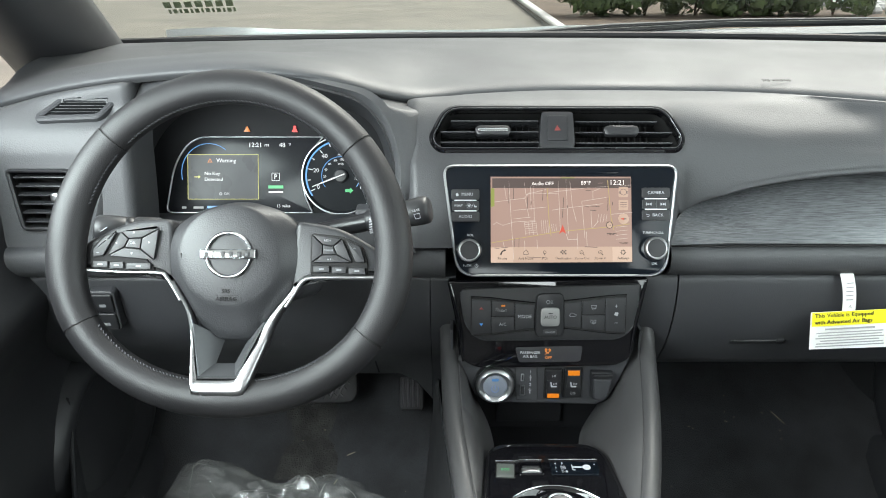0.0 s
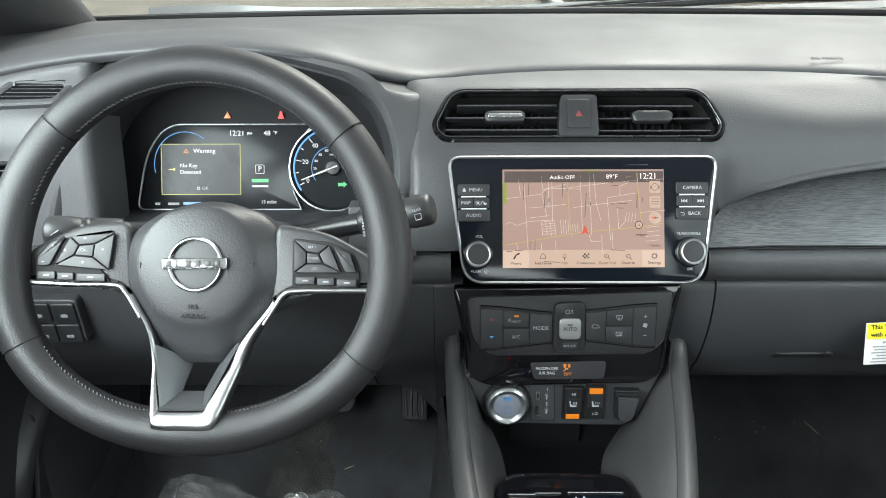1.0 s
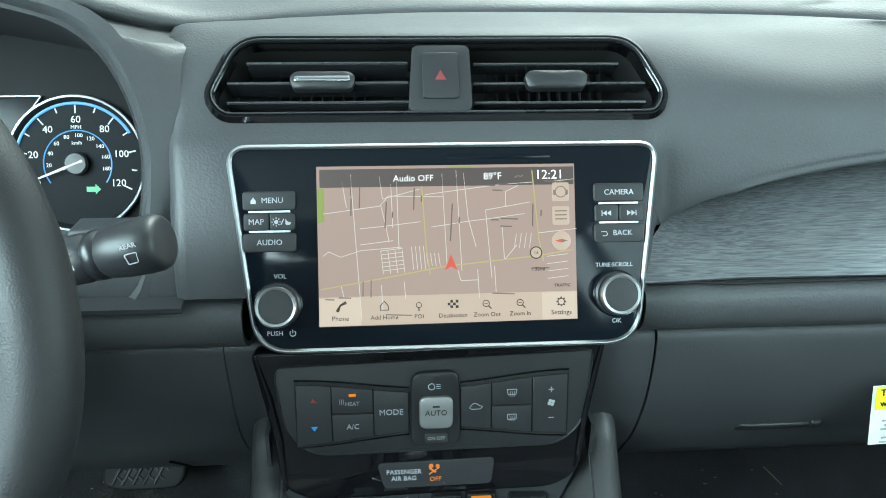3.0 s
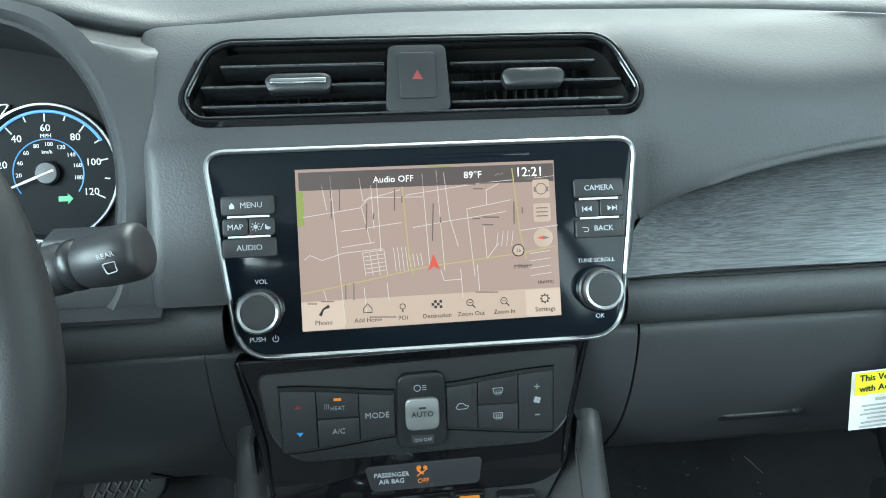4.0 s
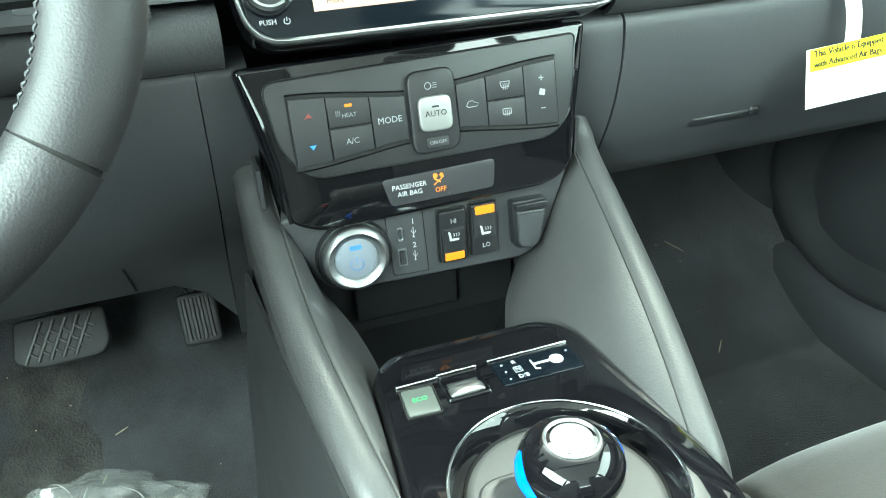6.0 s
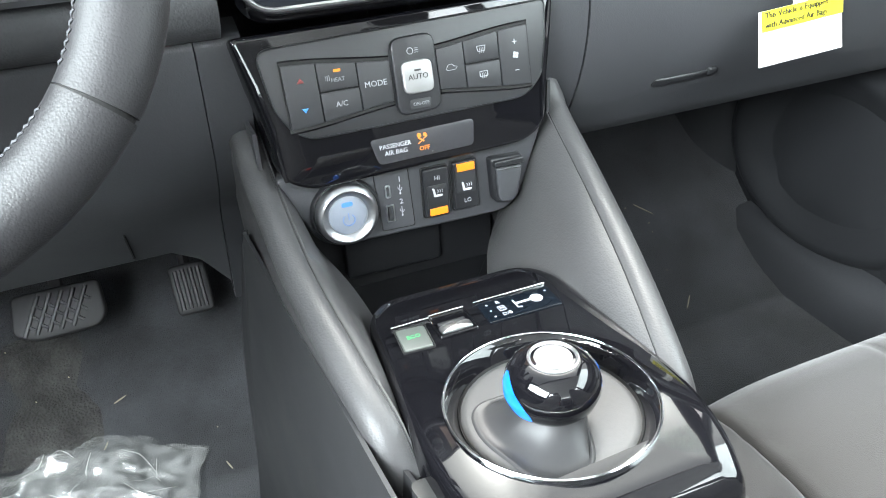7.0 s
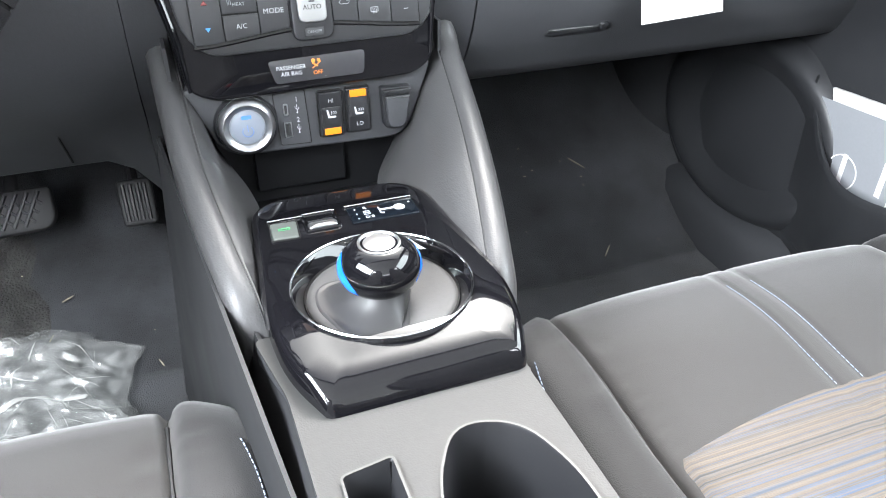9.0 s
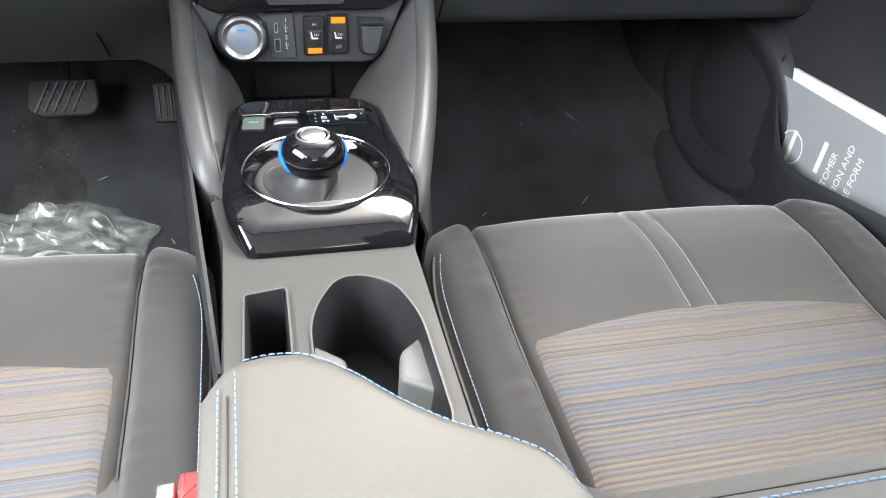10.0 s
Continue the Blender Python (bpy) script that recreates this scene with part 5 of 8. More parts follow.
# leather in four lengths, with seams between
for a0, a1 in ((41.6, 134.8), (-29.6, 41.0), (135.4, 204.6), (205.2, 329.8)):
    part("rim", rim_piece(a0, a1, 44), LEATHER, wheel, "padded black leather rim")
for a in (41.3, 135.1, 204.9, -29.9):
    part("seam", rim_piece(a - 0.5, a + 0.5, 3, 0.93), VOID, wheel)
WHEEL_THREAD = surface("grey wheel thread", (0.036, 0.038, 0.042), 0.7, spec=0.3)
for a0, a1 in ((44, 132), (138, 160), (208, 258), (283, 327), (-26, -10), (16, 39)):
    sti, n = Geo(), int((a1 - a0) / 1.5)
    for k in range(n):
        a = radians(a0 + (a1 - a0) * k / n)
        sti.tube([rim_skin(a, 0.35, 0.0001), rim_skin(a + 0.008, 0.42, 0.0005), rim_skin(a + 0.016, 0.49, 0.0001)], [0.0006, 0.0009, 0.0006], 5)
    part("stitching", sti, WHEEL_THREAD, wheel, "grey hand stitching inside the rim")
    part("stitch_groove", Geo().tube([rim_skin(radians(a), 0.42, -0.0002) for a in span(a0, a1, 24)], 0.0005, 5), VOID, wheel)
HUB = ccw(rpoly([(-0.067, 0.022), (-0.065, -0.022), (-0.037, -0.066), (-0.008, -0.085), (0.023, -0.085), (0.041, -0.064), (0.077, -0.022), (0.077, 0.020), (0.060, 0.046), (0.012, 0.061), (-0.040, 0.046)], [0.025, 0.02, 0.02, 0.008, 0.008, 0.02, 0.02, 0.025, 0.02, 0.05, 0.02], 6))
HUB_SKIN = surface("fine-grained hub skin", (0.022, 0.023, 0.025), 0.45, grain=0.0005, grain_scale=700, bump=0.4)
HC = Vector((0.004, 0.0))
disc = [HC + (Vector(p) - HC).normalized() * min(0.0535, (Vector(p) - HC).length * 0.93) for p in HUB]
hub_rings = [[(x, y, -0.032) for x, y in HUB], [(x, y, -0.010) for x, y in HUB], [(x, y, -0.0065) for x, y in inset(HUB, 0.0015)]]
for k, w in ((0.35, -0.0015), (0.75, 0.0035), (1.0, 0.0068)):
    hub_rings.append([(x + (d.x - x) * k, y + (d.y - y) * k, w) for (x, y), d in zip(inset(HUB, 0.0015), disc)])
for k, w in ((0.955, 0.0084), (0.88, 0.0098), (0.72, 0.0114), (0.5, 0.0129), (0.25, 0.0138), (0.02, 0.0140)):
    hub_rings.append([(HC.x + (d.x - HC.x) * k, HC.y + (d.y - HC.y) * k, w) for d in disc])
hub = part("hub", Geo().rings(hub_rings, True, True, True), HUB_SKIN, wheel, "round-domed hub pad tapering to the lower spoke", 50)
BADGE_CHROME = surface("dull badge chrome", (0.42, 0.43, 0.44), 0.16, metal=1.0, vary=0.25, scale=60)
SPOKE_SILVER = surface("satin spoke silver", (0.36, 0.365, 0.37), 0.3, metal=1.0, vary=0.06)
badge = Geo()
badge.hoop(circle(0.0040, 0.0015, 0.0238, 56), circle(0.0040, 0.0015, 0.0203, 56), 0.012, 0.0172, 0.0015)
part("badge_ring", badge, BADGE_CHROME, hub, "chrome ring badge")
part("badge_bar", Geo().plate(rrect(0.0040, 0.0020, 0.0555, 0.0098, 0.0012), 0.013, 0.0182, 0.0012), BADGE_CHROME, hub, "chrome bar across the badge")
for k in range(6):
    part("badge_mark", Geo().box((-0.0195 + k * 0.0082, -0.0006, 0.0180), (-0.0147 + k * 0.0082 - 0.003 * (k == 1), 0.0046, 0.0184), 0.0004), SMOOTH, hub)
text("SRS", 0.0058, VOID, hub, 0.0015, -0.0350, 0.0128)
part("moulded_line", Geo().box((-0.010, -0.0393, 0.0112), (0.013, -0.0388, 0.0117)), RUBBER, hub)
text("AIRBAG", 0.0062, VOID, hub, 0.0015, -0.0430, 0.0116)
for u, d in ((-0.042, -1), (0.050, 1)):
    part("horn_mark", Geo().tube([(u - d * 0.003, 0.0015, 0.0098), (u + d * 0.002, 0.0015, 0.0098), (u + d * 0.003, 0.0035, 0.0096), (u + d * 0.003, -0.0015, 0.0096)], 0.0003, 5), RUBBER, hub)
SPOKES = {-1: ([(-0.058, 0.040), (-0.105, 0.037), (-0.150, 0.014), (-0.158, -0.012), (-0.068, -0.0155), (-0.055, -0.032)],
               [(-0.1090, 0.0262), (-0.0700, 0.0290), (-0.0745, -0.0035), (-0.1225, 0.0010)], (-0.0967, 0.0142),
               [(-0.1130, 0.0262), (-0.1260, 0.0210), (-0.1375, 0.0085), (-0.1375, 0.0000), (-0.1262, 0.0010)],
               ((-0.1375, -0.1215), (-0.1205, -0.1055), (-0.1035, -0.0780)), -0.0075, -0.0002,
               [(-0.155, -0.0130), (-0.1068, -0.0156), (-0.0700, -0.0163), (-0.0620, -0.0215), (-0.0540, -0.0335), (-0.0480, -0.0440)]),
          1: ([(0.068, 0.038), (0.115, 0.030), (0.155, 0.006), (0.160, -0.019), (0.079, -0.0220), (0.064, -0.038)],
              [(0.0856, 0.0229), (0.1165, 0.0185), (0.1270, -0.0060), (0.0852, -0.0060)], (0.1025, 0.0065),
              [(0.1195, 0.0175), (0.1350, 0.0105), (0.1405, -0.0060), (0.1300, -0.0060)],
              ((0.0868, 0.1040), (0.1055, 0.1210), (0.1225, 0.1405)), -0.0125, -0.0160,
              [(0.156, -0.0213), (0.120, -0.0213), (0.0889, -0.0215), (0.0765, -0.0248), (0.0660, -0.0400), (0.0590, -0.0510)])}
for sx, (body, quad, mid_, vol, row3, rv, rv2, line) in SPOKES.items():
    part("spoke", Geo().plate(rpoly(body, [0.01, 0.02, 0.012, 0.006, 0.01, 0.01]), -0.022, -0.002, 0.005), HUB_SKIN, wheel, "dark spoke with control keys")
    pad = part("key_pad", Geo().plate(ccw(rpoly(outset(ccw(quad[:2] + vol[1 if sx < 0 else 1:3] + ([(-0.139, -0.0115), (-0.0755, -0.0125)] if sx < 0 else [(0.1415, -0.0175), (0.0850, -0.0175)])), 0.0022), 0.004)), -0.004, 0.0006, 0.0008), VOID, wheel, "black control key pad")
    q = [Vector(p) for p in quad]
    m_ = Vector(mid_)
    inn = [m_ + (p - m_) * 0.34 for p in q]
    for k in range(4):
        a, b, c, d = q[k], q[(k + 1) % 4], inn[(k + 1) % 4], inn[k]
        part("key", Geo().plate(inset(ccw([tuple(p) for p in (a, b, c, d)]), 0.0005), 0.0, 0.0034, 0.0007), BUTTON, pad)
    part("key", Geo().plate(inset(ccw([tuple(p) for p in inn]), 0.0004), 0.0, 0.0032, 0.0006), BUTTON, pad)
    part("key", Geo().plate(inset(ccw(rpoly(vol, 0.002, 3)), 0.0004), 0.0, 0.0034, 0.0007), BUTTON, pad)
    for k, (u0, u1) in enumerate(row3):
        part("key", Geo().plate(rrect((u0 + u1) / 2, rv - 0.001 * k, u1 - u0 - 0.0008, 0.0066, 0.001, 2), 0.0, 0.003, 0.0006), BUTTON, pad)
        bars([((u0 + u1) / 2, rv - 0.001 * k, 0.0050, 0.0014)], DIM_PRINT, pad, 0.0032, "key_symbol")
    if sx < 0:
        text("OK", 0.0044, LEGEND, pad, *mid_, 0.0034)
        for du, dv, turn in ((0.001, 0.0105, 90), (-0.001, -0.0105, -90), (0.0165, 0.0005, 0), (-0.0165, 0.0, 180)):
            tri = [(mid_[0] + du + 0.0014 * math.cos(radians(turn + k * 120)), mid_[1] + dv + 0.0014 * math.sin(radians(turn + k * 120))) for k in range(3)]
            part("key_symbol", Geo().plate(tri, 0.003, 0.0036), LEGEND, pad)
        text("+", 0.0055, LEGEND, pad, -0.1235, 0.0175, 0.0036)
        text("−", 0.0055, LEGEND, pad, -0.1320, 0.0040, 0.0036)
    else:
        text("CANCEL", 0.0026, LEGEND, pad, *mid_, 0.0034)
        text("RES +", 0.0030, LEGEND, pad, mid_[0] - 0.001, mid_[1] + 0.0100, 0.0036)
        text("SET −", 0.0030, LEGEND, pad, mid_[0] + 0.002, mid_[1] - 0.0090, 0.0036)
        text("−", 0.0050, LEGEND, pad, 0.1290, 0.0085, 0.0036)
    # silver line under the keys that turns down beside the hub
    part("silver_line", Geo().tube(spline([Vector((x, y, 0.001)) for x, y in line], 6), 0.0024, 10), SPOKE_SILVER, wheel, "thin satin silver line")
# lower V spoke: a satin silver frame with an open middle and dull inner cheeks
V_OUT_LINE = [(-0.0585, -0.0262), (-0.0543, -0.0329), (-0.0409, -0.0573), (-0.0355, -0.0940), (-0.0302, -0.1315), (-0.0249, -0.1372), (-0.003, -0.1378), (0.0188, -0.1377), (0.0256, -0.1300), (0.0370, -0.0985), (0.0487, -0.0670), (0.0660, -0.0395), (0.0700, -0.0320)]
V_IN_LINE = [(-0.0550, -0.0240), (-0.0505, -0.0308), (-0.0362, -0.0580), (-0.0298, -0.0940), (-0.0240, -0.1180), (-0.0212, -0.1212), (-0.003, -0.1217), (0.0115, -0.1212), (0.0150, -0.1170), (0.0268, -0.0900), (0.0400, -0.0650), (0.0625, -0.0370), (0.0668, -0.0300)]


def raised(g):
    """The lower spoke climbs on to the rim."""
    g.v = [Vector((p.x, p.y, p.z + 0.021 * max(0.0, min(1.0, (-p.y - 0.085) / 0.042)))) for p in g.v]
    return g


band = []
for o3, n3 in zip(spline([Vector((*p, 0)) for p in V_OUT_LINE], 5), spline([Vector((*p, 0)) for p in V_IN_LINE], 5)):
    o_, n_ = o3.xy, n3.xy
    band.append([(*o_, -0.014), (*o_, 0.0015), (*o_.lerp(n_, 0.12), 0.0036), (*o_.lerp(n_, 0.3), 0.0044), (*o_.lerp(n_, 0.75), 0.0040), (*o_.lerp(n_, 0.92), 0.0028), (*n_, 0.0005), (*n_, -0.014)])
part("v_spoke", raised(Geo().rings(band, True, True, True)), SPOKE_SILVER, wheel, "satin silver lower spoke in a V", 50)
CHEEK = surface("dull dark metal cheek", (0.10, 0.105, 0.11), 0.4, metal=0.7, vary=0.08)
for pts in (((-0.0350, -0.0680, 0.002), (-0.0235, -0.1190, 0.002), (-0.0135, -0.1100, -0.016), (-0.0070, -0.0840, -0.016)), ((0.0390, -0.0670, 0.002), (0.0150, -0.1190, 0.002), (0.0085, -0.1100, -0.016), (0.0200, -0.0840, -0.016)), ((-0.0235, -0.1212, 0.003), (0.0150, -0.1212, 0.003), (0.0085, -0.1100, -0.016), (-0.0135, -0.1100, -0.016))):
    part("v_cheek", raised(Geo().add(pts, [(0, 1, 2, 3)])).thick(0.002), CHEEK, wheel, "dull grey inner cheek of the lower spoke")
part("shaft_boss", Geo().lathe([(0.05, -0.07), (0.055, -0.045), (0.052, -0.033)], 32, 0.003, 0.0), HARD, wheel)

column = thing("steering_column", facing(-0.355, 0.80, 0.615, 23), "black steering column shroud", "column")
part("shroud", Geo().plate(rrect(0.002, -0.002, 0.13, 0.095, 0.03), -0.12, 0.03, 0.015), HARD, column)

# ---- column stalks ----
STALK_PRINT = WHITE_PRINT
for nm, x0, x1, y, z, rise in (("wiper_stalk", -0.230, -0.149, 0.808, 0.668, 0.26), ("light_stalk", -0.440, -0.520, 0.80, 0.664, 0.05)):
    stalk = thing(nm, (x0, y, z), "black wiper stalk with white markings" if x1 > -0.3 else "black lamp stalk with white markings", "stalk")
    d = 1 if x1 > x0 else -1
    axis = lambda q: Vector((x0 + d * q, y - 0.13 * q + 0.002, z - 0.014 + rise * q))
    part("arm", Geo().tube([axis(-0.05), axis(0.0), axis(0.058)], [0.010, 0.0105, 0.0108], 16), SMOOTH, stalk, local=False)
    part("collar", Geo().tube([axis(q) for q in (0.010, 0.013, 0.036, 0.039)], [0.0118, 0.0134, 0.0140, 0.0125], 24), BUTTON, stalk, local=False)
    part("collar_ring", Geo().tube([axis(q) for q in (0.039, 0.041, 0.045, 0.047)], [0.0125, 0.0140, 0.0142, 0.0128], 24), SMOOTH, stalk, local=False)
    part("tip", Geo().tube([axis(q) for q in (0.046, 0.049, 0.058, 0.070, 0.0765, 0.0795, 0.081)], [0.0125, 0.0146, 0.0160, 0.0166, 0.0164, 0.0150, 0.0120], 28, flat=0.95), BUTTON, stalk, "rounded dark end knob", local=False)
    if d > 0:
        turned = Matrix.Rotation(-math.atan(rise), 4, "Y")
        for k, a in enumerate(span(-62, 30, 8)):
            o = axis(0.0145) + Vector((0, -0.0139 * math.cos(radians(a)), 0.0139 * math.sin(radians(a))))
            part("scale_mark", Geo().box((-0.0018, -0.0004, -0.0003 - 0.00012 * k), (0.0018, 0.0004, 0.0003 + 0.00012 * k)).moved(stalk.matrix_world.inverted() @ Matrix.Translation(o) @ turned), STALK_PRINT, stalk)
        roll_ = Matrix.Rotation(math.atan(rise), 4, "Z")
        fm = stalk.matrix_world.inverted() @ facing(*(axis(0.0665) + Vector((0, -0.0166, 0.0022))), 8) @ roll_
        text("REAR", 0.0038, STALK_PRINT, stalk, 0, 0.0050, 0.0004, m=fm)
        o = rpoly([(-0.0028, -0.0048), (0.0028, -0.0048), (0.0036, 0.0012), (-0.0036, 0.0012)], 0.001)
        part("symbol", Geo().hoop(ccw(o), inset(ccw(o), 0.0005), -0.0003, 0.0005, 0.0001).moved(fm), STALK_PRINT, stalk)
        fc = stalk.matrix_world.inverted() @ facing(*(axis(0.0285) + Vector((0, -0.0141, 0.002))), 8) @ roll_
        text("INT", 0.0034, STALK_PRINT, stalk, 0.003, 0.0052, 0.0002, m=fc)
        text("ON", 0.0038, STALK_PRINT, stalk, 0.002, -0.0012, 0.0005, m=fc)
    else:
        fm = stalk.matrix_world.inverted() @ facing(*(axis(0.066) + Vector((0, -0.0166, 0.002))), 8)
        part("symbol", Geo().tube([(-0.004, 0.001, 0), (0.004, 0.006, 0)], 0.0005, 5).moved(fm), STALK_PRINT, stalk)
        part("symbol", Geo().hoop(circle(0.002, -0.005, 0.003, 16), circle(0.002, -0.005, 0.0022, 16), -0.0004, 0.0004, 0.0001).moved(fm), STALK_PRINT, stalk)
        fc = stalk.matrix_world.inverted() @ facing(*(axis(0.026) + Vector((0, -0.0142, 0.002))), 8)
        part("symbol", Geo().box((-0.004, 0.002, -0.0003), (0.004, 0.0032, 0.0004)).moved(fc), STALK_PRINT, stalk)

# ---- instrument cluster ----
clu = thing("instrument_cluster", facing(-0.40, 1.02, 0.652, 20), "lit instrument cluster with display and round speed dial", "instruments")
part("base", Geo().plate(rpoly([(-0.150, -0.065), (0.195, -0.070), (0.20, 0.03), (0.17, 0.085), (0.04, 0.105), (-0.10, 0.095), (-0.142, 0.05)], 0.03), -0.02, 0.0, 0.003), surface("matte black instrument mask", (0.008, 0.0085, 0.0095), 0.7, vary=0.1, spec=0.2), clu, "matte black mask")
LCD = rpoly([(-0.121, -0.056), (0.085, -0.056), (0.071, -0.025), (0.070, 0.012), (0.100, 0.0505), (-0.082, 0.0505), (-0.108, 0.015)], [0.012, 0.004, 0.02, 0.02, 0.004, 0.03, 0.05], 8)
part("display_rim", Geo().hoop(ccw(LCD), inset(ccw(LCD), 0.0018), -0.001, 0.004, 0.0007), SATIN, clu, "thin bright rim")
lcd = part("display_glass", Geo().plate(inset(ccw(LCD), 0.002), -0.001, 0.0018, 0.0004), surface("dark glass display", (0.012, 0.013, 0.015), 0.2, vary=0.2, rough_vary=0.05, spec=0.15), clu, "dark glass display with warning box")
L_WHITE, L_BLUE = glow("pale display figures", (0.75, 0.78, 0.8), 0.7), glow("blue display light", (0.12, 0.35, 0.75), 0.7)
L_YELLOW = glow("yellow display line", (0.75, 0.72, 0.16), 0.55)
LCDV = 0.0022
box_o = rrect(-0.0405, -0.0055, 0.0985, 0.0625, 0.0006, 2)
part("warning_box", Geo().hoop(ccw(box_o), inset(ccw(box_o), 0.0007), 0.0018, 0.0024, 0.0001), L_YELLOW, lcd, "thin yellow box round the warning")
part("warning_field", Geo().plate(inset(ccw(box_o), 0.0007), 0.0016, 0.0020), surface("grey warning field", (0.03, 0.032, 0.034), 0.3, vary=0.3, scale=20, emit=0.9, spec=0.15), lcd)
text("Warning", 0.0078, L_WHITE, lcd, -0.036, 0.0170, LCDV)
part("warning_mark", Geo().hoop([(-0.062, 0.0145), (-0.055, 0.0145), (-0.0585, 0.0202)], [(-0.0604, 0.0155), (-0.0566, 0.0155), (-0.0585, 0.0184)], 0.0018, 0.0023, 0.0001), AMBER, lcd)
text("12:21", 0.0088, L_WHITE, lcd, 0.0045, 0.0385, LCDV)
text("PM", 0.0050, L_WHITE, lcd, 0.0205, 0.0380, LCDV)
text("48", 0.0085, L_WHITE, lcd, 0.0420, 0.0385, LCDV)
text("°F", 0.0060, L_WHITE, lcd, 0.0520, 0.0390, LCDV)
text("15 miles", 0.0058, L_WHITE, lcd, 0.043, -0.0460, LCDV)
text("No Key", 0.0068, L_WHITE, lcd, -0.0665, -0.0010, LCDV, align="LEFT")
text("Detected", 0.0068, L_WHITE, lcd, -0.0665, -0.0090, LCDV, align="LEFT")
text("OK", 0.0055, GREY_PRINT, lcd, -0.0355, -0.0290, LCDV)
part("confirm_mark", Geo().hoop(circle(-0.0440, -0.0290, 0.0022, 16), circle(-0.0440, -0.0290, 0.0010, 16), 0.0018, 0.0024, 0.0001), GREY_PRINT, lcd)
key_mark = Geo().plate(circle(-0.0740, -0.0055, 0.0017, 14), 0.0018, 0.0024)
key_mark.box((-0.0805, -0.0061, 0.0018), (-0.0735, -0.0049, 0.0024))
part("key_mark", key_mark, L_YELLOW, lcd, "small yellow key drawing")
pk = rrect(0.0325, -0.0055, 0.011, 0.011, 0.001, 2)
part("gear_box", Geo().hoop(ccw(pk), inset(ccw(pk), 0.0006), 0.0018, 0.0024, 0.0001), L_WHITE, lcd)
text("P", 0.0090, L_WHITE, lcd, 0.0325, -0.0055, LCDV)
part("mode_badge", Geo().plate(rrect(0.0325, -0.0195, 0.021, 0.0042, 0.0008), 0.0018, 0.0024), GREEN_LAMP, lcd, "green mode badge")
bars([(0.0325, -0.0265, 0.020, 0.0022)], L_WHITE, lcd, LCDV)
bars([(-0.075, -0.0480, 0.014, 0.003), (-0.095, -0.0480, 0.006, 0.003)], GREY_PRINT, lcd, LCDV)
part("blue_bar", Geo().plate(rrect(-0.052, -0.0475, 0.022, 0.0035, 0.0005), 0.0018, 0.0024), L_BLUE, lcd)
part("power_arc", Geo().tube([(-0.060 + 0.038 * math.cos(a), 0.0005 + 0.040 * math.sin(a), 0.0021) for a in span(0.9, 3.4, 24)], 0.0005, 5), L_BLUE, lcd, "thin blue arc")
# warning lamps above
for u, v, mt, nm in ((-0.0065, 0.0605, AMBER, "amber warning lamp"), (0.0595, 0.0605, RED_LAMP, "red belt lamp")):
    if mt is AMBER:
        g = Geo().plate([(u - 0.0045, v - 0.0035), (u + 0.0045, v - 0.0035), (u, v + 0.0045)], 0.002, 0.0032, 0.0004)
    else:
        g = Geo().plate(circle(u, v + 0.003, 0.0018, 12), 0.002, 0.0032)
        g.plate(rpoly([(u - 0.004, v - 0.004), (u + 0.004, v - 0.004), (u + 0.0015, v + 0.0015), (u - 0.0015, v + 0.0015)], 0.0006), 0.002, 0.0032)
    part("warning_lamp", g, mt, clu, "lit " + nm)
# round dial
DU, DV, DR = 0.123, -0.004, 0.0505
dial = part("dial", Geo().lathe([(DR + 0.004, -0.001), (DR + 0.004, 0.004), (DR + 0.002, 0.006), (DR, 0.005), (DR - 0.0015, 0.002), (0.0001, 0.0018)], 72, DU, DV), surface("dark dial face", (0.012, 0.0135, 0.015), 0.6, vary=0.1, spec=0.08), clu, "round dark speed dial with blue rim")
part("dial_rim", Geo().lathe([(DR + 0.0042, 0.003), (DR + 0.0035, 0.0063), (DR + 0.002, 0.0065), (DR + 0.0015, 0.005)], 72, DU, DV, cap=False), SATIN, dial, "bright rim")
part("dial_glow", Geo().tube([(DU + (DR - 0.0025) * math.cos(a), DV + (DR - 0.0025) * math.sin(a), 0.003) for a in span(radians(30), radians(215), 40)], 0.0012, 6), L_BLUE, dial, "blue lit ring")
part("inner_ring", Geo().tube([(DU + 0.0265 * math.cos(a), DV + 0.0265 * math.sin(a), 0.0022) for a in span(radians(-35), radians(215), 48)], 0.0005, 5), L_BLUE, dial, "thin blue inner ring")


def dial_a(mph):
    return radians(207 - mph * 1.95)


tk = Geo()
for mph in range(0, 121, 10):
    a, l = dial_a(mph), (0.0065 if mph % 20 == 0 else 0.004)
    tk.tube([(DU + (DR - 0.004) * math.cos(a), DV + (DR - 0.004) * math.sin(a), 0.0022), (DU + (DR - 0.004 - l) * math.cos(a), DV + (DR - 0.004 - l) * math.sin(a), 0.0022)], 0.0006, 5)
part("dial_scale", tk, L_WHITE, dial)
for mph in range(0, 121, 20):
    a = dial_a(mph)
    text(str(mph), 0.0080, L_WHITE, dial, DU + (DR - 0.0155) * math.cos(a), DV + (DR - 0.0155) * math.sin(a), 0.0022)
for kmh in range(20, 181, 20):
    a = dial_a(kmh * 0.621)
    text(str(kmh), 0.0045, L_WHITE, dial, DU + 0.0225 * math.cos(a), DV + 0.0225 * math.sin(a), 0.0022)
text("MPH", 0.0042, L_WHITE, dial, DU, DV + 0.0290, 0.0022)
text("km/h", 0.0040, L_WHITE, dial, DU, DV + 0.0165, 0.0022)
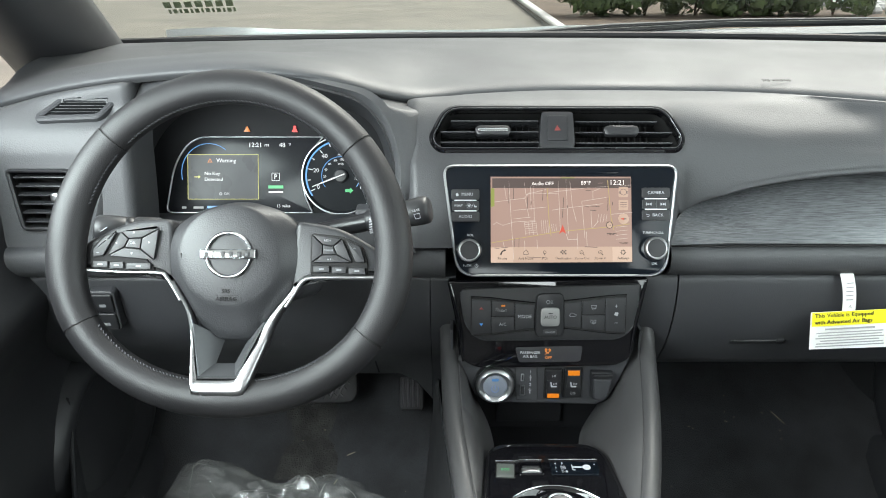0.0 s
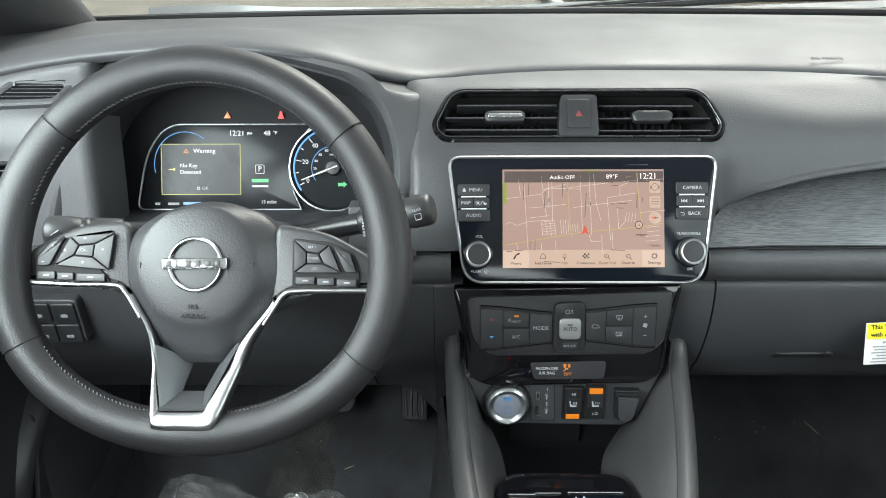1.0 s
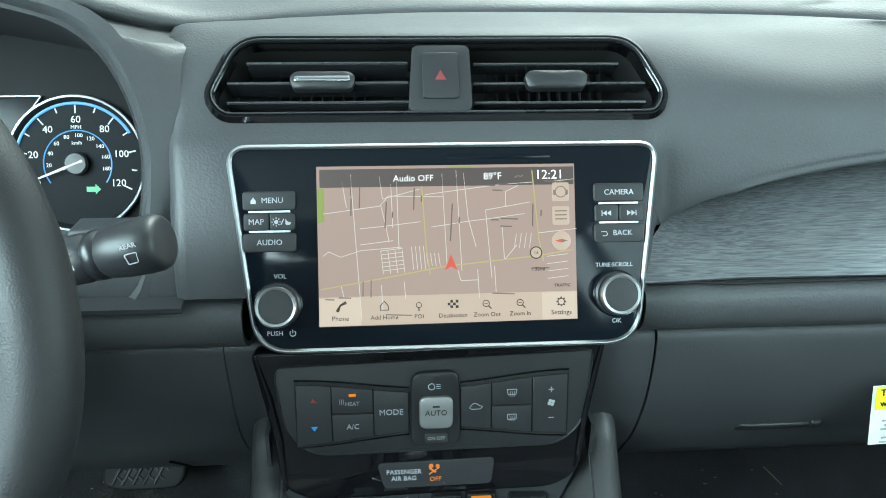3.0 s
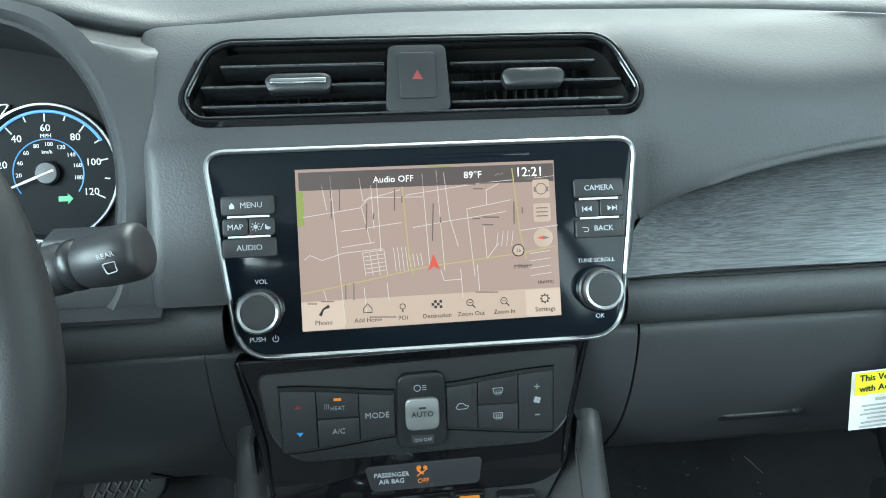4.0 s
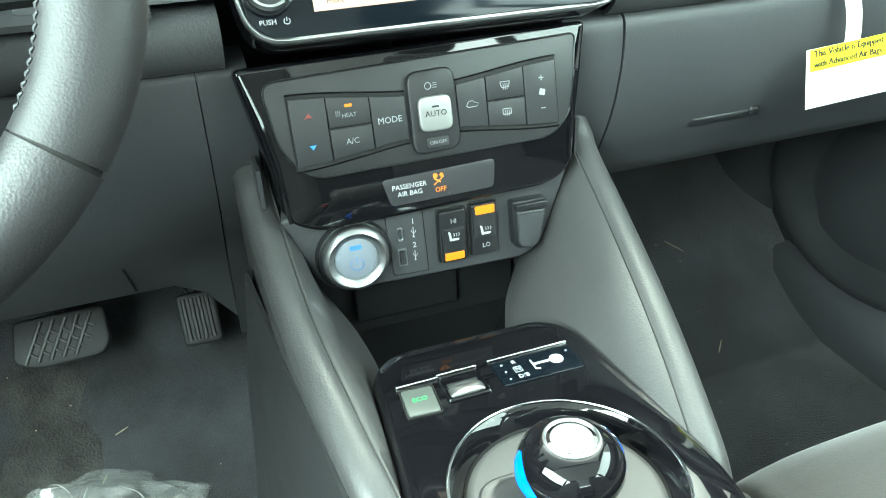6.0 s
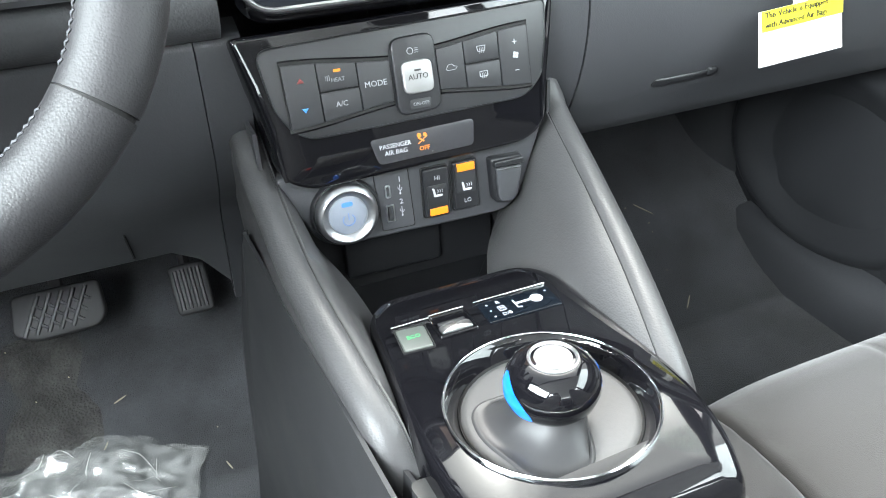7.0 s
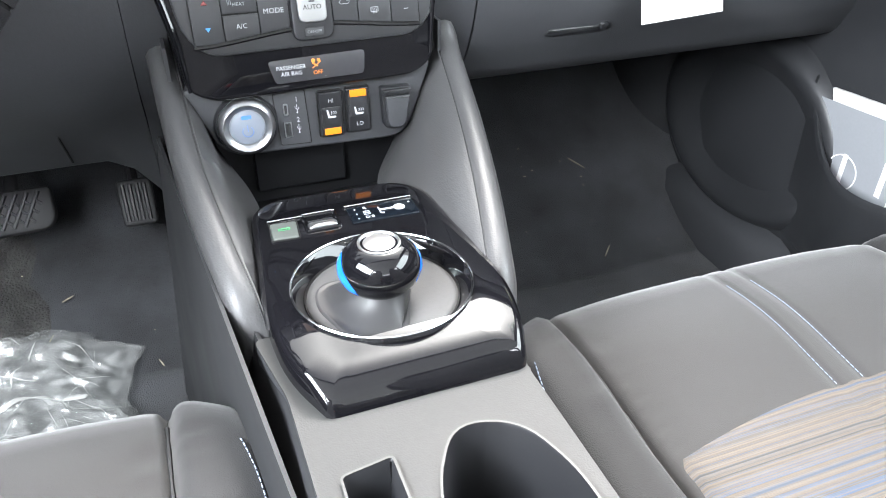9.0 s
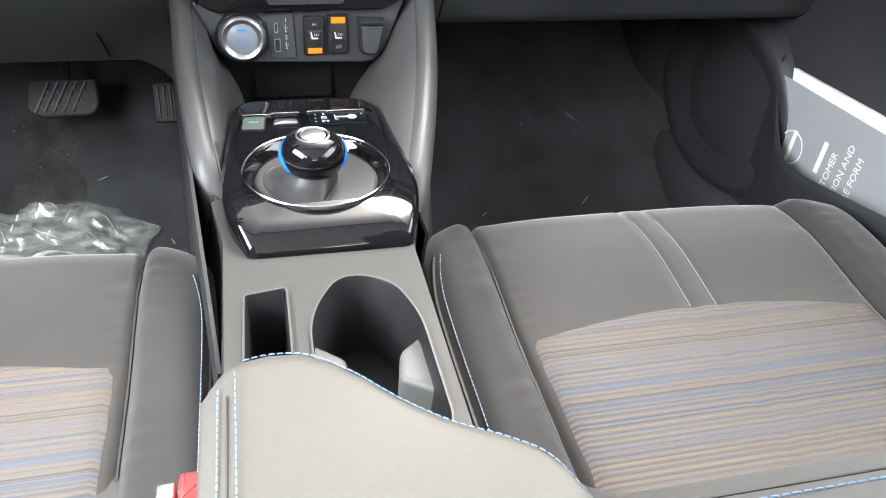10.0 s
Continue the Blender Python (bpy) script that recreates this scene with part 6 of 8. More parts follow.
part("dial_boss", Geo().lathe([(0.0095, 0.002), (0.0095, 0.006), (0.008, 0.0075), (0.0001, 0.008)], 32, DU, DV), SMOOTH, dial)
a = dial_a(3)
part("needle", Geo().tube([(DU - 0.006 * math.cos(a), DV - 0.006 * math.sin(a), 0.007), (DU + 0.042 * math.cos(a), DV + 0.042 * math.sin(a), 0.006)], [0.0014, 0.0006], 6), L_WHITE, dial, "white pointer")
part("direction_lamp", Geo().plate([(DU + 0.006, DV - 0.0225), (DU + 0.013, DV - 0.0225), (DU + 0.013, DV - 0.0245), (DU + 0.017, DV - 0.0205), (DU + 0.013, DV - 0.0165), (DU + 0.013, DV - 0.0185), (DU + 0.006, DV - 0.0185)], 0.0018, 0.0026), GREEN_LAMP, dial, "green lit lamp symbol")

# ---- driver's side vents and switches ----
sv = thing("air_vent", SIDE_VENT_AT, "black rectangular driver's side air vent", "air vent")
VO = SIDE_OUT
part("surround", Geo().hoop(VO, inset(VO, 0.005), -0.01, 0.006, 0.002), SMOOTH, sv, "smooth black surround")
# this duct and the demist one are blackened for shade too
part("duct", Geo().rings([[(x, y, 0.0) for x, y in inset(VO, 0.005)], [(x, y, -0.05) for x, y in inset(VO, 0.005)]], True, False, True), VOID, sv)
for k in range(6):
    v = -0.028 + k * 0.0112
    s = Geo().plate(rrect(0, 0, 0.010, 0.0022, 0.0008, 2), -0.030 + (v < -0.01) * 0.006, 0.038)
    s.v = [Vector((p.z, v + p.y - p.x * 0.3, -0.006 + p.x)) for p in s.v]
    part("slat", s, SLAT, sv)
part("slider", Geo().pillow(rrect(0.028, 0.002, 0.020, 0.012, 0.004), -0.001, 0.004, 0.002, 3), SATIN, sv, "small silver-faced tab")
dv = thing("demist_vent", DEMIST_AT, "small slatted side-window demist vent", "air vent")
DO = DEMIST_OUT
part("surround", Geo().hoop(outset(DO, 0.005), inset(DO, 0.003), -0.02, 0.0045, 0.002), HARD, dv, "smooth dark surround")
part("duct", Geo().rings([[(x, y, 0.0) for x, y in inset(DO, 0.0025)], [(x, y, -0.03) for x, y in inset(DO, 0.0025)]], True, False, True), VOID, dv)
for k in range(5):
    part("slat", Geo().box((-0.034 + k * 0.003, -0.0105 + k * 0.005, -0.006), (0.028 + k * 0.003, -0.009 + k * 0.005, 0.001), 0.0004), SMOOTH, dv)
swb = thing("switch_block", facing(-0.590, 0.893, 0.503, -8), "block of four dark dash switches", "switches")
part("frame", Geo().plate(rrect(0, 0, 0.062, 0.062, 0.008), -0.02, 0.004, 0.002), HARD, swb)
for du in (-0.0145, 0.0145):
    for dvv in (-0.0145, 0.0145):
        k = part("switch", Geo().plate(rrect(du, dvv, 0.027, 0.026, 0.003), 0.0, 0.0075, 0.0015), BUTTON, swb)
        bars([(du, dvv - 0.003, 0.008, 0.004)], DIM_PRINT, k, 0.0077, "switch_symbol")

# ---- tag hanging over the glove box ----
tag = thing("warning_tag", facing(0.3895, 0.880, 0.5025, 11) @ Matrix.Rotation(radians(3.3), 4, "Z"), "yellow and white hanging air bag warning tag", "tag")
card = Geo().grid(lambda u, v: (u, v, 0.002 + 0.004 * math.sin(u * 22) * (0.05 - v) * 8), span(-0.0485, 0.0485, 9), span(-0.0445, 0.006, 4)).thick(0.0006)
tc_ = part("card", card, CARD, tag, "white card with small print")
part("heading", Geo().plate([(-0.0485, -0.0118), (0.0485, -0.0118), (0.0485, 0.0065), (-0.0485, 0.0065)], 0.0045, 0.0052), YELLOW, tc_, "yellow heading band")
text("This Vehicle is Equipped", 0.0077, BLACK_PRINT, tag, -0.0455, 0.0022, 0.0056, align="LEFT", lift=0.0003)
text("with Advanced Air Bags", 0.0077, BLACK_PRINT, tag, -0.0455, -0.0066, 0.0056, align="LEFT", lift=0.0003)
bars([(0.0, -0.0160, 0.064, 0.0024), (0.0, -0.0208, 0.086, 0.0014), (0.0, -0.0244, 0.082, 0.0014), (0.0, -0.0280, 0.088, 0.0014), (0.0, -0.0316, 0.076, 0.0014), (0.0, -0.0352, 0.086, 0.0014), (0.0, -0.0388, 0.089, 0.0014)], GREY_PRINT, tag, 0.0062)
strap = Geo().grid(lambda u, v: (-0.0005 + u - 0.004 * v * v, 0.006 + v * 0.048, 0.002 + 0.004 * math.sin(v * 2.4) - 0.003 * v), span(-0.0085, 0.0085, 3), span(0, 1.08, 8)).thick(0.0005)
part("strap", strap, CARD, tag, "white paper strap")
bars([(-0.0025, 0.044 - k * 0.0055, 0.009, 0.0013) for k in range(5)], GREY_PRINT, tag, 0.0064)
text("A", 0.006, GREY_PRINT, tag, -0.0007, 0.0125, 0.0056)
text("SRS AIRBAG", 0.012, RUBBER, dash, 0, 0, 0, name="moulded_lettering", m=dash.matrix_world.inverted() @ (Matrix.Translation((0.322, 1.052, 0.7745)) @ Matrix.Rotation(radians(12), 4, "X")), wide=0.62)
tw = thing("tweeter_pod", (0.70, 1.25, 0.79), "small dark speaker pod at the pillar's foot", "speaker")
part("pod", Geo().lathe([(0.05, -0.01), (0.045, 0.03), (0.03, 0.05), (0.0001, 0.055)], 24, sx=1, sy=1.3), HARD, tw)

# ---- windscreen sticker, seen from behind ----
stick = thing("window_sticker", (0, 0, 0), "pale code sticker on the windscreen seen from behind", "sticker")
su, sv0 = -0.555, 0.085
p0, pu, pv = Vector(screen_pt(su, sv0)), Vector(screen_pt(su + 0.01, sv0)), Vector(screen_pt(su, sv0 + 0.01))
ax = (pu - p0).normalized()
ay = (pv - p0).normalized()
az = ax.cross(ay).normalized()
sm = Matrix((( ax.x, ay.x, az.x, p0.x - az.x * 0.004), (ax.y, ay.y, az.y, p0.y - az.y * 0.004), (ax.z, ay.z, az.z, p0.z - az.z * 0.004), (0, 0, 0, 1)))
stick.matrix_world = sm
INK_GREEN = surface("faded green sticker ink", (0.16, 0.18, 0.10), 0.6)
bars([(-0.06 + i * 0.017, 0.06, 0.012, 0.022) for i in range(7)] + [(-0.06 + i * 0.009, 0.035, 0.004 + 0.003 * (i % 2), 0.016) for i in range(13)], INK_GREEN, stick, 0.0, "printed_bars")

# ---- pedals ----
PEDAL_RIB = surface("worn grey-black rubber rib", (0.021, 0.021, 0.0225), 0.5, vary=0.2)
brake = thing("brake_pedal", facing(-0.340, 1.190, 0.197, 34) @ Matrix.Diagonal((0.86, 0.80, 1, 1)), "wide black ribbed rubber brake pedal", "pedal")
part("pad", Geo().plate(rpoly([(-0.055, 0.036), (-0.062, -0.022), (-0.035, -0.036), (0.045, -0.034), (0.058, -0.016), (0.056, 0.036)], 0.010), -0.014, 0.0, 0.004), RUBBER, brake)
# diagonal ribs with short cross blocks between them
for i in range(-3, 6):
    x = i * 0.0150 - 0.004
    a, b = -0.026, 0.029
    if -0.052 < x - 0.012 and x + 0.014 < 0.054:
        part("rib", Geo().tube([(x - 0.013, a, 0.0), (x + 0.013, b, 0.0)], 0.0030, 6), PEDAL_RIB, brake)
        for q in (0.25, 0.5, 0.75):
            cx_, cy_ = x - 0.013 + 0.026 * q, a + (b - a) * q
            part("block", Geo().tube([(cx_ + 0.0015, cy_ - 0.001, 0.0), (cx_ + 0.0085, cy_ - 0.0075, 0.0)], 0.0022, 6), PEDAL_RIB, brake)
part("lever", Geo().tube([(0.0, 0.02, -0.014), (0.0, 0.10, -0.03), (0.0, 0.24, -0.02)], [0.010, 0.009, 0.009], 8, flat=0.6), RUBBER, brake)
acc = thing("accelerator_pedal", facing(-0.194, 1.197, 0.180, 30) @ Matrix.Diagonal((0.86, 0.86, 1, 1)), "narrow black accelerator pedal with upright grooves", "pedal")
part("pad", Geo().plate(rpoly([(-0.026, 0.038), (-0.024, -0.036), (0.028, -0.036), (0.028, 0.038)], 0.009), -0.012, 0.0, 0.004), RUBBER, acc)
for i in range(4):
    part("rib", Geo().tube([(-0.015 + i * 0.0105, -0.028, 0.0), (-0.016 + i * 0.0105, 0.030, 0.0)], 0.0034, 6), PEDAL_RIB, acc)
part("lever", Geo().tube([(0.0, 0.02, -0.012), (0.0, 0.12, -0.03), (0.0, 0.24, -0.01)], [0.008, 0.008, 0.008], 8), RUBBER, acc)

# ---- centre console ----
console = thing("centre_console", (0.0, 0.65, 0.0), "dark centre console between the seats", "console")
# padded wings that run from the stack down to the selector panel
WINGS = {1: ([(0.138, 0.965, 0.485), (0.136, 0.905, 0.462), (0.134, 0.880, 0.443), (0.123, 0.80, 0.408), (0.106, 0.72, 0.380), (0.086, 0.645, 0.352), (0.080, 0.615, 0.330)],
             [(0.096, 0.965, 0.41), (0.090, 0.905, 0.385), (0.078, 0.885, 0.368), (0.047, 0.845, 0.343), (0.043, 0.78, 0.338), (0.060, 0.68, 0.325), (0.068, 0.62, 0.300)]),
         -1: ([(-0.128, 0.965, 0.482), (-0.127, 0.905, 0.458), (-0.126, 0.878, 0.438), (-0.122, 0.80, 0.400), (-0.113, 0.72, 0.374), (-0.1060, 0.672, 0.355), (-0.1015, 0.648, 0.328)],
              [(-0.104, 0.965, 0.41), (-0.098, 0.905, 0.39), (-0.090, 0.885, 0.374), (-0.072, 0.845, 0.350), (-0.070, 0.78, 0.342), (-0.086, 0.69, 0.325), (-0.089, 0.650, 0.300)])}
for sx, (ridge, foot) in WINGS.items():
    path, base = spline([Vector(p) for p in ridge], 8), spline([Vector(p) for p in foot], 8)
    n, rows, seam = len(path), [], []
    for i, (p, q) in enumerate(zip(path, base)):
        r = 0.0125 * (1 - 0.7 * max(0.0, (i / (n - 1) - 0.82) / 0.18) ** 2)
        arc = [p + Vector((sx * r * math.cos(radians(a)), 0, r * math.sin(radians(a)))) for a in (-25, 10, 45, 80, 110)]
        lip_ = p + Vector((-sx * 0.0085, 0, 0.0095))
        dent = p + Vector((-sx * 0.0100, 0, 0.0078))
        side = [Vector((sx * 0.142, p.y + 0.03, 0.0)), Vector((sx * 0.130, p.y + 0.02, 0.18)), Vector((p.x + sx * 0.010, p.y + 0.004, p.z - 0.06)), p + Vector((sx * 0.0118, 0, -0.022))]
        inner = [p + Vector((-sx * 0.0118, 0, 0.0083)), (p + Vector((-sx * 0.013, 0, 0.006))).lerp(q, 0.35) + Vector((0, 0, 0.005)), p.lerp(q, 0.7) + Vector((0, 0, 0.003)), q, q + Vector((0, 0.002, -0.06))]
        rows.append(side + arc + [lip_, dent] + inner)
        seam.append(dent + Vector((0, 0, 0.0004)))
    part("wing", Geo().rings(rows, False).thick(0.003), VINYL, console, "padded grained wing with a rounded ridge", 70, local=False)
    part("wing_seam", Geo().tube(seam, 0.0007, 5), RUBBER, console, local=False)
    front = Geo().grid(lambda u, v: (sx * 0.125, 0.88 + 0.5 * u, 0.48 * v), span(0, 1, 4), span(0, 1, 4)).thick(0.003)
    part("tunnel_side", front, HARD, console, local=False)
# loose trim cover on the tunnel's side in the driver's footwell
def cover_pt(u, v):
    a, b, c, d = Vector((-0.150, 1.19, 0.012)), Vector((-0.1325, 1.165, 0.215)), Vector((-0.1425, 0.90, 0.395)), Vector((-0.174, 1.0, 0.006))
    return a.lerp(d, u).lerp(b.lerp(c, u), v) + Vector((-0.006 * math.sin(u * math.pi) * math.sin(v * math.pi), 0, 0))


COVER_SKIN = surface("dull dark trim plastic", (0.022, 0.0225, 0.024), 0.6, vary=0.12, spec=0.3)
part("side_cover", Geo().grid(cover_pt, span(0, 1, 10), span(0, 1, 10)).thick(0.003), COVER_SKIN, console, "flat dark trim cover beside the tunnel", 60, local=False)
part("side_cover", Geo().grid(lambda u, v: cover_pt(1, v).lerp(Vector((-0.120 + 0.0235 * v, 0.45, 0.006 + 0.316 * v)), u) + Vector((-0.002, -0.004, 0)), span(0, 1, 8), span(0, 1, 8)).thick(0.003), COVER_SKIN, console, "flat dark trim cover beside the tunnel", 60, local=False)
# open bin under the switches
binb = Geo()
binb.box((-0.092, 0.70, 0.285), (0.092, 0.935, 0.295), 0.002)
binb.box((-0.092, 0.93, 0.285), (0.092, 0.94, 0.40), 0.002)
part("bin", binb, SMOOTH, console, "dark open bin", local=False)
part("bin_pocket", Geo().plate(rrect(-0.012, 0.338, 0.092, 0.055, 0.004), 0.0, 0.010, 0.002).moved(Matrix(((1, 0, 0, 0), (0, 0, -1, 0.930), (0, 1, 0, 0), (0, 0, 0, 1)))), SMOOTH, console, local=False)

# ---- selector panel ----
selector = thing("selector_panel", Matrix.Translation((0, 0.66, 0.366)), "gloss black drive selector panel with round bowl", "selector panel")


def panel_z(x, y):
    """Height of the gloss panel above its base; y from the panel's middle."""
    edge = max(0.0, abs(x + 0.008) - 0.056)
    z = 0.004 - 5.0 * edge ** 2 + 0.02 * max(0.0, y - 0.05)
    for y0, slope, w in ((-0.058, 0.155, 0.022), (-0.098, 0.60, 0.009), (-0.108, 1.3, 0.007)):
        d = y0 - y
        z -= slope * (0.0 if d < -w else d if d > w else (d + w) ** 2 / (4 * w))
    return z


SP = rpoly([(-0.083, 0.113), (-0.064, 0.128), (0.046, 0.127), (0.066, 0.108), (0.082, -0.020), (0.076, -0.070), (0.062, -0.113), (-0.071, -0.117), (-0.090, -0.070), (-0.094, -0.010)], [0.016, 0.015, 0.015, 0.02, 0.05, 0.03, 0.008, 0.008, 0.03, 0.05], 6)
SP = ccw(SP)
BC = (-0.009, -0.0185)
ang = [math.atan2(y - BC[1], x - BC[0]) for x, y in SP]
hole = [(BC[0] + 0.0632 * math.cos(a), BC[1] + 0.0632 * math.sin(a)) for a in ang]
ringset = [[(x, y, panel_z(x, y) - 0.03) for x, y in SP], [(x, y, panel_z(x, y) - 0.005) for x, y in SP], [(x, y, panel_z(x, y) - 0.001) for x, y in inset(SP, 0.0015)], [(x, y, panel_z(x, y)) for x, y in inset(SP, 0.005)]]
base_ring = inset(SP, 0.005)
for k in span(0.05, 1.0, 20):
    ringset.append([(x + (hx - x) * k, y + (hy - y) * k, panel_z(x + (hx - x) * k, y + (hy - y) * k) * (1 - k ** 4) + 0.004 * k ** 4) for (x, y), (hx, hy) in zip(base_ring, hole)])
ringset.append([(x, y, -0.012) for x, y in hole])
part("panel", Geo().rings(ringset, True), PIANO, selector, "gloss black moulded panel", 50)
BOWL_SKIN = surface("matte grey-black bowl", (0.048, 0.048, 0.048), 0.5, spec=0.3, grain=0.0003, grain_scale=1200, bump=0.2)
part("bowl", Geo().lathe([(0.0545, -0.0062), (0.053, -0.0050), (0.050, -0.0046), (0.040, -0.0052), (0.0001, -0.0056)], 64, *BC, cap=False), BOWL_SKIN, selector, "matte dark bowl round the knob", 60)
part("bowl_gap", Geo().lathe([(0.0560, -0.0050), (0.0552, -0.0068), (0.0540, -0.0068)], 64, *BC, cap=False), VOID, selector)
part("bowl_wall", Geo().lathe([(0.0640, 0.0058), (0.0622, 0.0040), (0.0595, 0.0005), (0.0575, -0.0030), (0.0562, -0.0052)], 72, *BC, cap=False), PIANO, selector, "gloss sloping wall of the bowl", 60)
part("bowl_ring", Geo().lathe([(0.0658, 0.002), (0.0656, 0.0060), (0.0648, 0.0068), (0.0638, 0.0058), (0.0634, 0.002)], 80, *BC, cap=False), CHROME, selector, "thin chrome ring round the bowl")
KX, KY = -0.0118, -0.0245
# the neck: a raised lip of a rounded wedge, then a smooth slope to the knob
WEDGE = ccw(rpoly([(-0.046, 0.004), (-0.030, -0.046), (0.004, -0.046), (0.022, 0.004), (0.016, 0.030), (-0.040, 0.030)], [0.016, 0.022, 0.022, 0.02, 0.02, 0.02], 7))
nk = [[(KX + x, KY + y, -0.0052) for x, y in outset(WEDGE, 0.0015)], [(KX + x, KY + y, -0.0036) for x, y in outset(WEDGE, 0.0004)], [(KX + x, KY + y, -0.0034) for x, y in inset(WEDGE, 0.0012)], [(KX + x, KY + y, -0.0044) for x, y in inset(WEDGE, 0.0026)]]
wang = [math.atan2(y, x + 0.010) for x, y in WEDGE]
for k, rr_, z in ((0.35, 0.026, -0.0026), (0.65, 0.0235, 0.0010), (0.88, 0.0215, 0.0060), (1.0, 0.0200, 0.0130)):
    nk.append([(KX + x * (1 - k) + k * rr_ * math.cos(a), KY + y * (1 - k) + k * rr_ * math.sin(a), z) for (x, y), a in zip(inset(WEDGE, 0.0026), wang)])
part("neck", Geo().rings(nk, True), surface("smooth dark neck plastic", (0.024, 0.024, 0.025), 0.42, vary=0.08, spec=0.35), selector, "sloping matte neck in a rounded wedge under the knob", 70)
knob = part("knob", Geo().lathe([(0.0165, 0.006), (0.0215, 0.0085), (0.0262, 0.0145), (0.0284, 0.0215), (0.0280, 0.0285), (0.0252, 0.0350), (0.0205, 0.0392), (0.0165, 0.0412), (0.0150, 0.0416)], 64, KX, KY), PIANO, selector, "domed gloss black drive knob", 60)
part("knob_ring", Geo().lathe([(0.0152, 0.0410), (0.0149, 0.0423), (0.0140, 0.0427), (0.0128, 0.0415)], 56, KX, KY, cap=False), SATIN, knob, "chrome ring on top")
part("knob_groove", Geo().lathe([(0.0129, 0.0414), (0.0121, 0.0406), (0.0113, 0.0414)], 48, KX, KY, cap=False), VOID, knob)
part("knob_top", Geo().lathe([(0.0114, 0.0404), (0.0111, 0.0420), (0.0098, 0.0425), (0.0001, 0.0430)], 48, KX, KY), SATIN, knob, "satin silver top")
BLUE_TRIM = surface("bright blue translucent trim", (0.008, 0.13, 0.62), 0.12, vary=0.25, scale=90, coat=0.5)
KNOB_R = [(0.0165, 0.006), (0.0215, 0.0085), (0.0262, 0.0145), (0.0284, 0.0215), (0.0280, 0.0285), (0.0252, 0.0350)]
for side in (-1, 1):
    cres = []
    for v in span(0, 1, 18):
        z = 0.0080 + 0.0268 * v
        r = next(ra + (rb - ra) * (z - za) / (zb - za) for (ra, za), (rb, zb) in zip(KNOB_R, KNOB_R[1:]) if za <= z <= zb + 1e-6)
        k = math.sin(v * math.pi) ** 0.65
        mid = 206 - 44 * v
        mid = mid if side < 0 else 180 - mid
        cres.append([(KX + (r + 0.0016 * k * (1 - q * q) + 0.0003) * math.cos(radians(mid + 25 * q * k)), KY + (r + 0.0016 * k * (1 - q * q) + 0.0003) * math.sin(radians(mid + 25 * q * k)), z) for q in span(-1, 1, 9)])
    part("knob_trim", Geo().rings(cres, False).thick(0.0008), BLUE_TRIM, knob, "bright blue side inlay")
# keys and gear display on the panel
bright_edge = lambda u0, u1, v: part("key_edge", Geo().box((u0, v - 0.0008, 0.004), (u1, v + 0.0008, 0.0068), 0.0006), CHROME, selector, "bright edge above the keys")
eco = part("eco_key", Geo().plate(rpoly([(-0.0725, 0.0625), (-0.0520, 0.0610), (-0.0500, 0.0855), (-0.0705, 0.0870)], 0.002, 3), 0.002, 0.0058, 0.001), surface("grey-green translucent key", (0.075, 0.083, 0.076), 0.35, vary=0.06), selector, "pale grey-green mode key")
part("key_gap", Geo().hoop(ccw(rpoly([(-0.0737, 0.0613), (-0.0508, 0.0597), (-0.0487, 0.0867), (-0.0715, 0.0883)], 0.002, 3)), inset(ccw(rpoly([(-0.0737, 0.0613), (-0.0508, 0.0597), (-0.0487, 0.0867), (-0.0715, 0.0883)], 0.002, 3)), 0.001), 0.003, 0.0056, 0.0003), VOID, selector)
text("ECO", 0.0050, surface("green key legend", (0.05, 0.32, 0.12), 0.5, emit=0.08), eco, -0.0612, 0.0750, 0.0061)
bright_edge(-0.0725, -0.0440, 0.0905)
pk = part("park_switch", Geo().hoop(rrect(-0.0305, 0.0790, 0.029, 0.026, 0.002), rrect(-0.0305, 0.0790, 0.0245, 0.021, 0.001), 0.001, 0.0062, 0.001), PIANO, selector, "brake lever switch in a frame")
part("recess", Geo().plate(rrect(-0.0305, 0.0790, 0.0245, 0.021, 0.001), 0.0, 0.0030), VOID, pk)
part("lever", Geo().pillow(rrect(-0.0305, 0.0735, 0.0235, 0.0085, 0.002), 0.002, 0.0056, 0.002, 3), SATIN, pk, "satin silver lever edge")
part("lever_top", Geo().pillow(rrect(-0.0305, 0.0815, 0.0225, 0.0045, 0.001), 0.002, 0.0042, 0.001, 3), BUTTON, pk)
bright_edge(-0.0440, -0.0165, 0.0925)
gd = part("gear_display", Geo().plate(rpoly([(-0.0075, 0.0665), (0.0495, 0.0655), (0.0500, 0.0910), (-0.0070, 0.0920)], 0.002, 3), 0.002, 0.0054, 0.0006), GLASS_BLACK, selector, "dark gear position display")
bright_edge(-0.0085, 0.0500, 0.0935)
GD = 0.0058
for words, v in (("R", 0.0865), ("N", 0.0790), ("D/B", 0.0715)):
    text(words, 0.0048, WHITE_PRINT, gd, 0.0075 + (0.001 if words == "D/B" else 0), v, GD)
nb = rrect(0.0075, 0.0790, 0.0055, 0.0058, 0.0005, 2)
part("gear_box", Geo().hoop(ccw(nb), inset(ccw(nb), 0.0004), GD - 0.0003, GD + 0.0001, 0.0001), WHITE_PRINT, gd)
g = Geo()
for u, v in ((-0.0010, 0.0865), (-0.0010, 0.0790), (-0.0010, 0.0715), (0.0455, 0.0850)):
    g.plate(circle(u, v, 0.0008, 10), GD - 0.0003, GD)
g.plate(circle(0.0355, 0.0795, 0.0048, 20), GD - 0.0003, GD)
g.tube([(0.0185, 0.0795, GD), (0.032, 0.0795, GD)], 0.0009, 5)
